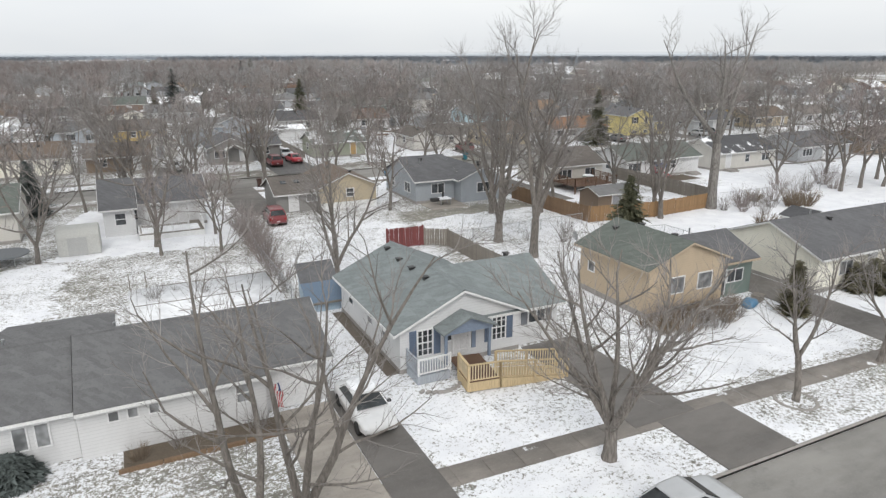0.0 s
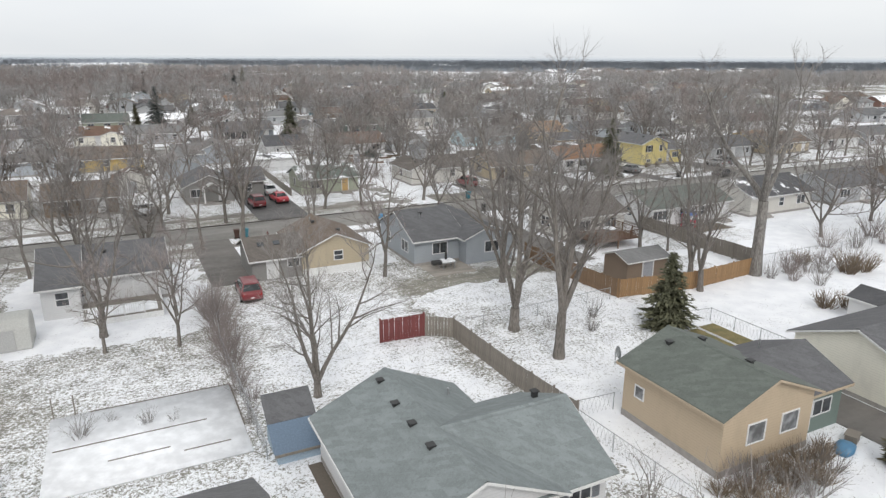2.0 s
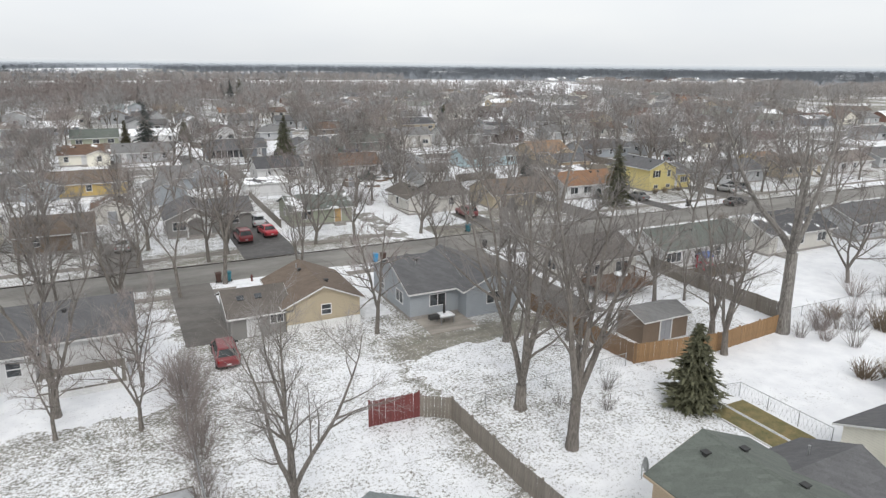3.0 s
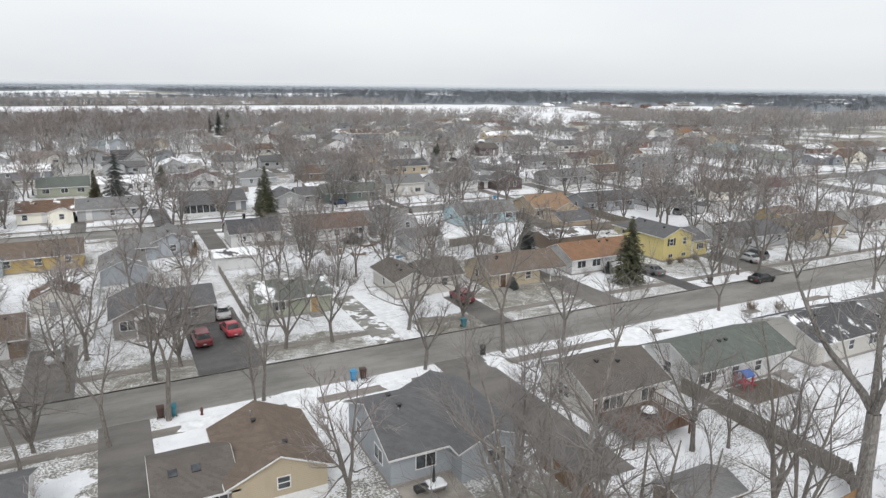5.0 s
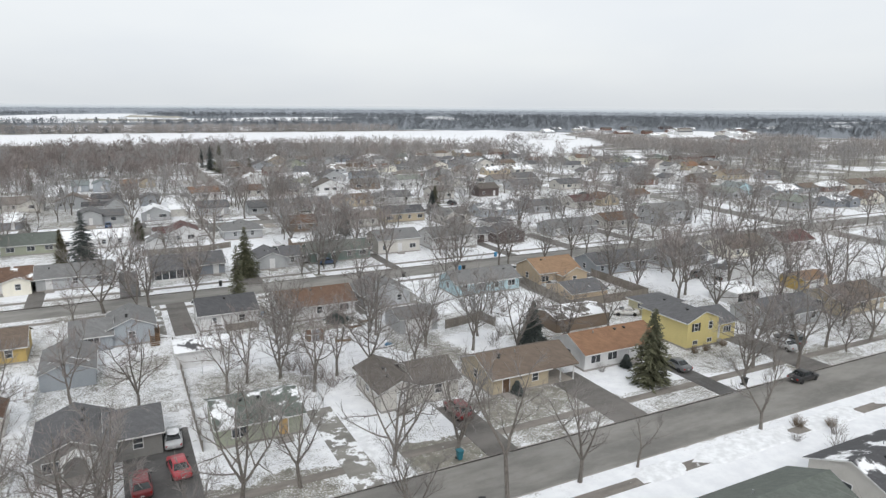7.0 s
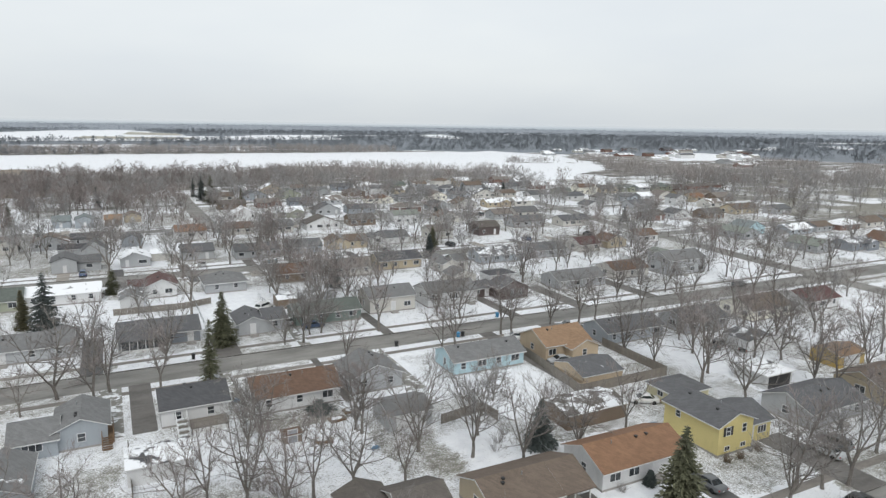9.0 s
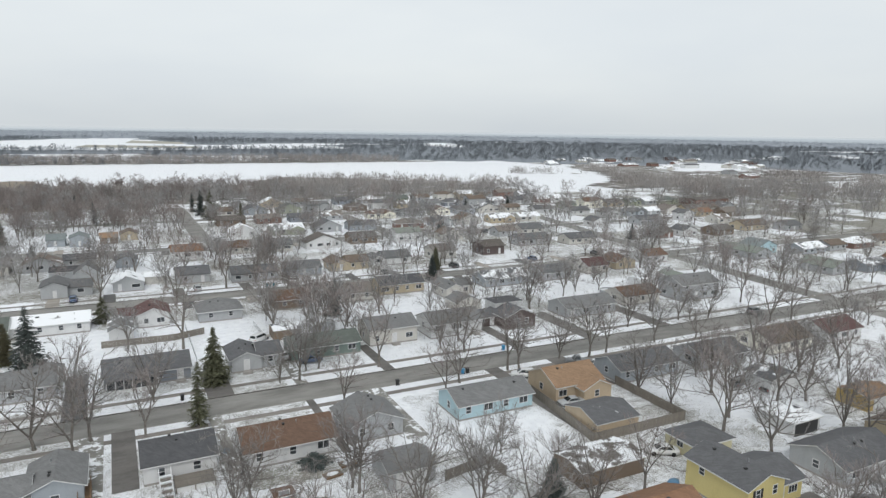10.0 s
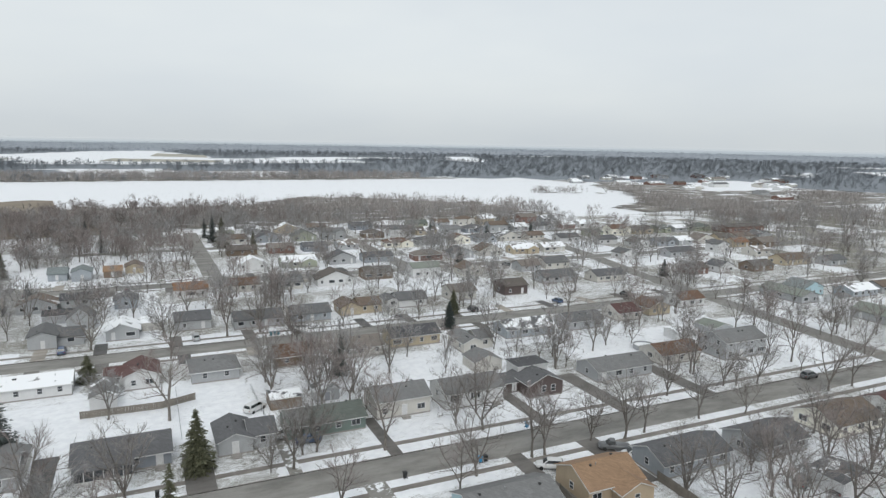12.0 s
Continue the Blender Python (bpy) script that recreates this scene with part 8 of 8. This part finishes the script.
def tree_mass(name, label, count, spot, seed, material, wood_mat):
    """Many leafless trees that nobody could count, gathered into one mesh of twigs and one of wood."""
    r = random.Random(seed)
    vs, fs, base = [[], []], [[], []], [0, 0]
    packs = [[(np.array(sh.v), sh.f) for sh in pair] for pair in FARKINDS]
    done = 0
    while done < count:
        x, y = spot(r)
        if not free(x, y):
            continue
        done += 1
        pk = packs[r.randrange(len(packs))]
        s, a = r.uniform(0.55, 1.12), r.uniform(0, 6.283)
        c, q = math.cos(a) * s, math.sin(a) * s
        for j in (0, 1):
            v, f = pk[j]
            w = np.empty_like(v)
            w[:, 0], w[:, 1], w[:, 2] = x + v[:, 0] * c - v[:, 1] * q, y + v[:, 0] * q + v[:, 1] * c, v[:, 2] * s
            vs[j].append(w)
            b = base[j]
            fs[j] += [tuple(i + b for i in t) for t in f]
            base[j] += len(v)
    root = thing(name, 0, 0, 0, 0, label, "trees", kind="stuff")
    for j, (nm, mt) in enumerate((("trunks", wood_mat), ("crowns", material))):
        me = bpy.data.meshes.new(nm)
        me.from_pydata(np.concatenate(vs[j]).tolist(), [], fs[j])
        me.materials.append(mt)
        tagged(part(nm, me, root), kind="stuff")
    return root


def far_spot(r):
    while True:
        x, y = r.uniform(-90, 420), r.uniform(190, 500)
        if x < 44 + (y - 84) * 1.6 and x > 10 - (y - 10) * 0.2 and not any(inside(x, y, p) for p in FIELDS) and (x < 130 + (y - 190) * 0.3 or r.random() < 0.42) and not (8 < x < 66 and y < 262):
            return x, y


def near_spot(r):
    while True:
        x, y = r.uniform(-60, 330), r.uniform(112, 260)
        if yard_tree(x, y) and (x > 112 or y > 132):
            return x, y


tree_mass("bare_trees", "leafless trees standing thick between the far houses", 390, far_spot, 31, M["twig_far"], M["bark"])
tree_mass("brown_trees", "leafless brown-crowned trees among the houses", 190, far_spot, 32, M["twig_red"], M["bark"])



def right_spot(r):
    while True:
        x, y = r.uniform(140, 560), r.uniform(112, 430)
        if x < 44 + (y - 84) * 1.95 and (x > 320 or x > 170 and r.random() < 0.25) and not any(inside(x, y, p) for p in FIELDS):
            return x, y


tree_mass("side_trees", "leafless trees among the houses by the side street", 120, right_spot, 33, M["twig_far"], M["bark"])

# ---- woods and hedgerows out to the horizon ----
def height_at(y):
    return float(np.interp(y, [p[0] for p in prof[-7:]], [p[1] for p in prof[-7:]]))


def open_land(x, y):
    return any(inside(x, y, p) for p in FIELDS) or (y < 490 and 56 < x < 340) or (y < 384 and x < 57)


def wood(name, label, material, count, near, far, size, sprays, seed, keep, fat=1.0):
    """Far-off leafless woods: one mesh of many crowns, each a loose cloud of upward sprays on a stem."""
    r = random.Random(seed)
    v, f = [], []
    made_n = 0
    while made_n < count:
        d = math.sqrt(r.uniform(near ** 2, far ** 2))
        a = radians(r.uniform(18, 116))
        x, y = 40 + d * math.cos(a), 80 + d * math.sin(a)
        if open_land(x, y) or not keep(x, y):
            continue
        made_n += 1
        z0 = height_at(y)
        h = size * r.uniform(0.6, 1.25)
        R = h * r.uniform(0.3, 0.5)
        k = len(v)
        v += [(x - 0.03 * h, y, z0), (x + 0.03 * h, y, z0), (x, y, z0 + h * 0.7)]
        f.append((k, k + 1, k + 2))
        for i in range(sprays):
            t, q, u = r.uniform(0, 6.283), math.sqrt(r.random()), r.uniform(-1, 1)
            e = math.sqrt(1 - u * u * 0.8)
            px, py, pz = x + math.cos(t) * R * q * e, y + math.sin(t) * R * q * e, z0 + h * (0.58 + 0.36 * u)
            L, w = h * r.uniform(0.2, 0.38), h * r.uniform(0.009, 0.02) * fat
            o = r.uniform(0, 3.14)
            k = len(v)
            c, s_ = r.uniform(0.1, 0.7) * L, r.uniform(-0.1, 0.75) * L
            v += [(px - math.cos(o) * w, py - math.sin(o) * w, pz - s_ * 0.5), (px + math.cos(o) * w, py + math.sin(o) * w, pz - s_ * 0.5), (px + math.cos(t) * c, py + math.sin(t) * c, pz + s_)]
            f.append((k, k + 1, k + 2))
    me = bpy.data.meshes.new(name)
    me.from_pydata(v, [], f)
    me.materials.append(material)
    return tagged(new(name, me), label, "woods", kind="stuff")


def wood_limit(x):
    """How far the woods before the great field reach."""
    return float(np.interp(x, [-100, 60, 118, 135, 177, 239, 290, 330], [560, 560, 545, 580, 630, 600, 548, 548]))


def patchy(x, y):
    if x < 330:
        return y > 925 or y < wood_limit(x) and noise.noise(Vector((x * 0.006, y * 0.006, 3.3))) > -0.3
    return (x > 480 or y > 380) and noise.noise(Vector((x * 0.006, y * 0.006, 3.3))) > 0.1


def scrub(x, y):
    return y > 925 or (x > 330 and y < 925 and noise.noise(Vector((x * 0.011, y * 0.02, 5.3))) > -0.5) or (x <= 330 and y < wood_limit(x) + 60)


def bands(x, y):
    return noise.noise(Vector((x * 0.0013, y * 0.0034, 8.1))) > -0.42 or y > 2400


def litter(name, step, near, far, keep, material):
    """The floor of the woods, in an uneven patchwork of ground: brown near, with haze in its colour far off."""
    spots, v, f = {}, [], []

    def corner(i, j):
        if (i, j) not in spots:
            x, y = i * step, j * step
            x += step * 1.4 * noise.noise(Vector((i * 0.37, j * 0.37, 1.7)))
            y += step * 1.4 * noise.noise(Vector((i * 0.37, j * 0.37, 6.2)))
            spots[i, j] = len(v)
            v.append((x, y, height_at(y) + 0.25))
        return spots[i, j]

    for i in range(int(-1500 / step), int(4300 / step)):
        for j in range(int(400 / step), int(4700 / step)):
            x, y = (i + 0.5) * step, (j + 0.5) * step
            d = math.hypot(x - 40, y - 80)
            if not near < d < far or y < (384 if x < 50 else 486) or x < 40 - (y - 80) * 0.55 or x > 60 + (y - 80) * 3 or open_land(x, y) or not keep(x, y):
                continue
            f.append((corner(i, j), corner(i + 1, j), corner(i + 1, j + 1), corner(i, j + 1)))
    me = bpy.data.meshes.new(name)
    me.from_pydata(v, [], f)
    me.materials.append(material)
    return tagged(new(name, me), "leaf litter under woods, snowy brown near, painted hazy far off", "ground", kind="structure")


lm = Nodes("leaf_litter", 0.95)
lf = lm.noise(0.03, 5, lm.place, 0.7)
lc = lm.mix(lm.span(lf, 0.42, 0.62), (0.15, 0.138, 0.125), (0.29, 0.27, 0.245))
ls_ = lm.noise(0.055, 6, lm.scaled(lm.place, (0.6, 1.3, 1.0)), 0.75)
M["litter"] = lm.colour(lm.mix(lm.span(ls_, 0.54, 0.6), lc, SNOW2))
# the far and horizon floors hold haze in their colours too
M["far_floor_hazed"] = mat_woods("far_woods_floor_hazed", (0.18, 0.2, 0.225), (0.225, 0.247, 0.275))
litter("woods_floor_near", 9, 400, 960, scrub, M["litter"])
litter("woods_floor_far", 30, 960, 2450, bands, M["far_floor_hazed"])
litter("woods_floor_horizon", 60, 2400, 4650, bands, mat_woods("horizon_floor_hazed", (0.28, 0.31, 0.35), (0.31, 0.34, 0.38)))
M["dry_grass"] = mat_plain("tan_marsh_grass", (0.24, 0.2, 0.155), 0.95, 0, 0.08)
marsh = Shape()
for x0, y0, x1, y1 in ((-70, 560, -6, 700), (-40, 470, 30, 560), (-8, 560, 24, 640)):
    marsh.add([(x0, y0 + 8, 0.32), (x0 + 12, y0, 0.33), (x1 - 9, y0 + 5, 0.32), (x1, y0 + 22, 0.34), (x1 - 14, y1 - 9, 0.33), (x1 - 30, y1, 0.32), (x0 + 9, y1 - 15, 0.33)], [(0, 1, 2, 3, 4, 5, 6)])
tagged(new("marsh_grass", marsh.mesh("marsh_grass", M["dry_grass"])), "tan dry grass at the edge of the field", "grass", kind="structure")


stubble = Shape()
for quad in (((-30, 1560), (195, 1500), (212, 1630), (-10, 1740)), ((70, 1930), (200, 1830), (215, 2050), (95, 2240)), ((-330, 1560), (-200, 1560), (-190, 1700), (-340, 1720))):
    stubble.add([(x, y, height_at(y) + 0.4) for x, y in quad], [(0, 1, 2, 3)])
tagged(new("stubble_field", stubble.mesh("stubble_field", mat_plain("tan_stubble", (0.42, 0.40, 0.34), 0.95, 0, 0.03))), "tan stubble fields between far snowy ones", "field", kind="structure")


def left_wood(x, y):
    return x < 160 and y < wood_limit(x)


wood("woods_edge", "leafless brown woods beside the last houses", M["twig_wood"], 420, 420, 640, 9.0, 90, 4, left_wood, 0.8)


def edge_spot(r):
    while True:
        x, y = r.uniform(-110, 150), r.uniform(300, 565)
        if x > 14 - (y - 10) * 0.19 and (y > 372 or x < -20 + (y - 300) * 0.3) and (y > 480 or x < 60) and not any(inside(x, y, p) for p in FIELDS):
            return x, y


tree_mass("edge_trees", "leafless trees at the wooded edge of the houses", 330, edge_spot, 35, M["twig_red"], M["bark"])
wood("woods_near", "leafless brown woods behind the houses", M["twig_wood"], 4300, 400, 950, 9.5, 40, 5, patchy, 1.5)
# far and horizon crowns wear the colours with haze mixed in
wood("woods_far", "leafless woods far off, haze painted into their grey", M["twig_haze"], 9500, 950, 2500, 10, 18, 6, bands, 5.0)
wood("woods_horizon", "horizon woods with blue-grey haze in their colour", M["twig_horizon_haze"], 5200, 2400, 4500, 9, 12, 7, lambda x, y: True, 6.0)
# glowing sheet of painted blue-grey haze behind everything


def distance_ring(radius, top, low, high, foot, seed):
    """A far backdrop of hazy wooded land: the haze is its own glow and tint, fading out upward."""
    hz = Nodes("glowing_haze", 1.0)
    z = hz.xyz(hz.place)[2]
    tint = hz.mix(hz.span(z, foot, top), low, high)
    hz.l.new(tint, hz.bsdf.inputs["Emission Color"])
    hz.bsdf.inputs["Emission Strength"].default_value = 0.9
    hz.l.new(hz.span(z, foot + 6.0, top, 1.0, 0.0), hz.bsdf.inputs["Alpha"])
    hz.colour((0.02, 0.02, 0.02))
    ridge = Shape()
    N = 240
    for i in range(N):
        a, b = radians(-20 + 180 * i / N), radians(-20 + 180 * (i + 1) / N)
        p, q = (40 + radius * math.cos(a), 80 + radius * math.sin(a)), (40 + radius * math.cos(b), 80 + radius * math.sin(b))
        h0, h1 = [top + 2.5 * noise.noise(Vector((k * 0.35, seed, 0))) + 1.5 * noise.noise(Vector((k * 1.7, seed, 4))) for k in (i, i + 1)]
        ridge.add([(*p, -12), (*q, -12), (*q, h1), (*p, h0)], [(0, 1, 2, 3)])
    tagged(new("backdrop", ridge.mesh("backdrop", hz.mat)), "glowing backdrop of painted blue-grey haze along the horizon", "backdrop", kind="structure")


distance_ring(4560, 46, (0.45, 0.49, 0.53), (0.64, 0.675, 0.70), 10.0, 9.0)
# hedgerows in twig_haze carry the same haze in their colour
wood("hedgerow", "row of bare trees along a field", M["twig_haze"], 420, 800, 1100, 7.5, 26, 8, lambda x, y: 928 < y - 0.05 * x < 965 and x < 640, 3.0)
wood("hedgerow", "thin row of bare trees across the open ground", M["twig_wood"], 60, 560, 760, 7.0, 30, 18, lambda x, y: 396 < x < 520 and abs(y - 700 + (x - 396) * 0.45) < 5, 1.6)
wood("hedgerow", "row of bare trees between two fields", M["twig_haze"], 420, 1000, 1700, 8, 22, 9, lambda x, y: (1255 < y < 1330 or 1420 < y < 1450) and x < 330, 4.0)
er = random.Random(77)
k = 0
while k < 16:
    x, y = er.uniform(-20, 300), er.uniform(200, 460)
    if free(x, y) and x < 40 + (y - 84) * 1.4:
        h, w, kind = er.uniform(6, 11), er.uniform(3.4, 5.0), er.choice(("dark", "spruce"))
        if not (42 < x < 66 and 192 < y < 245):
            evergreen(x, y, h, w, kind, 100 + k % 4, 11)
        k += 1
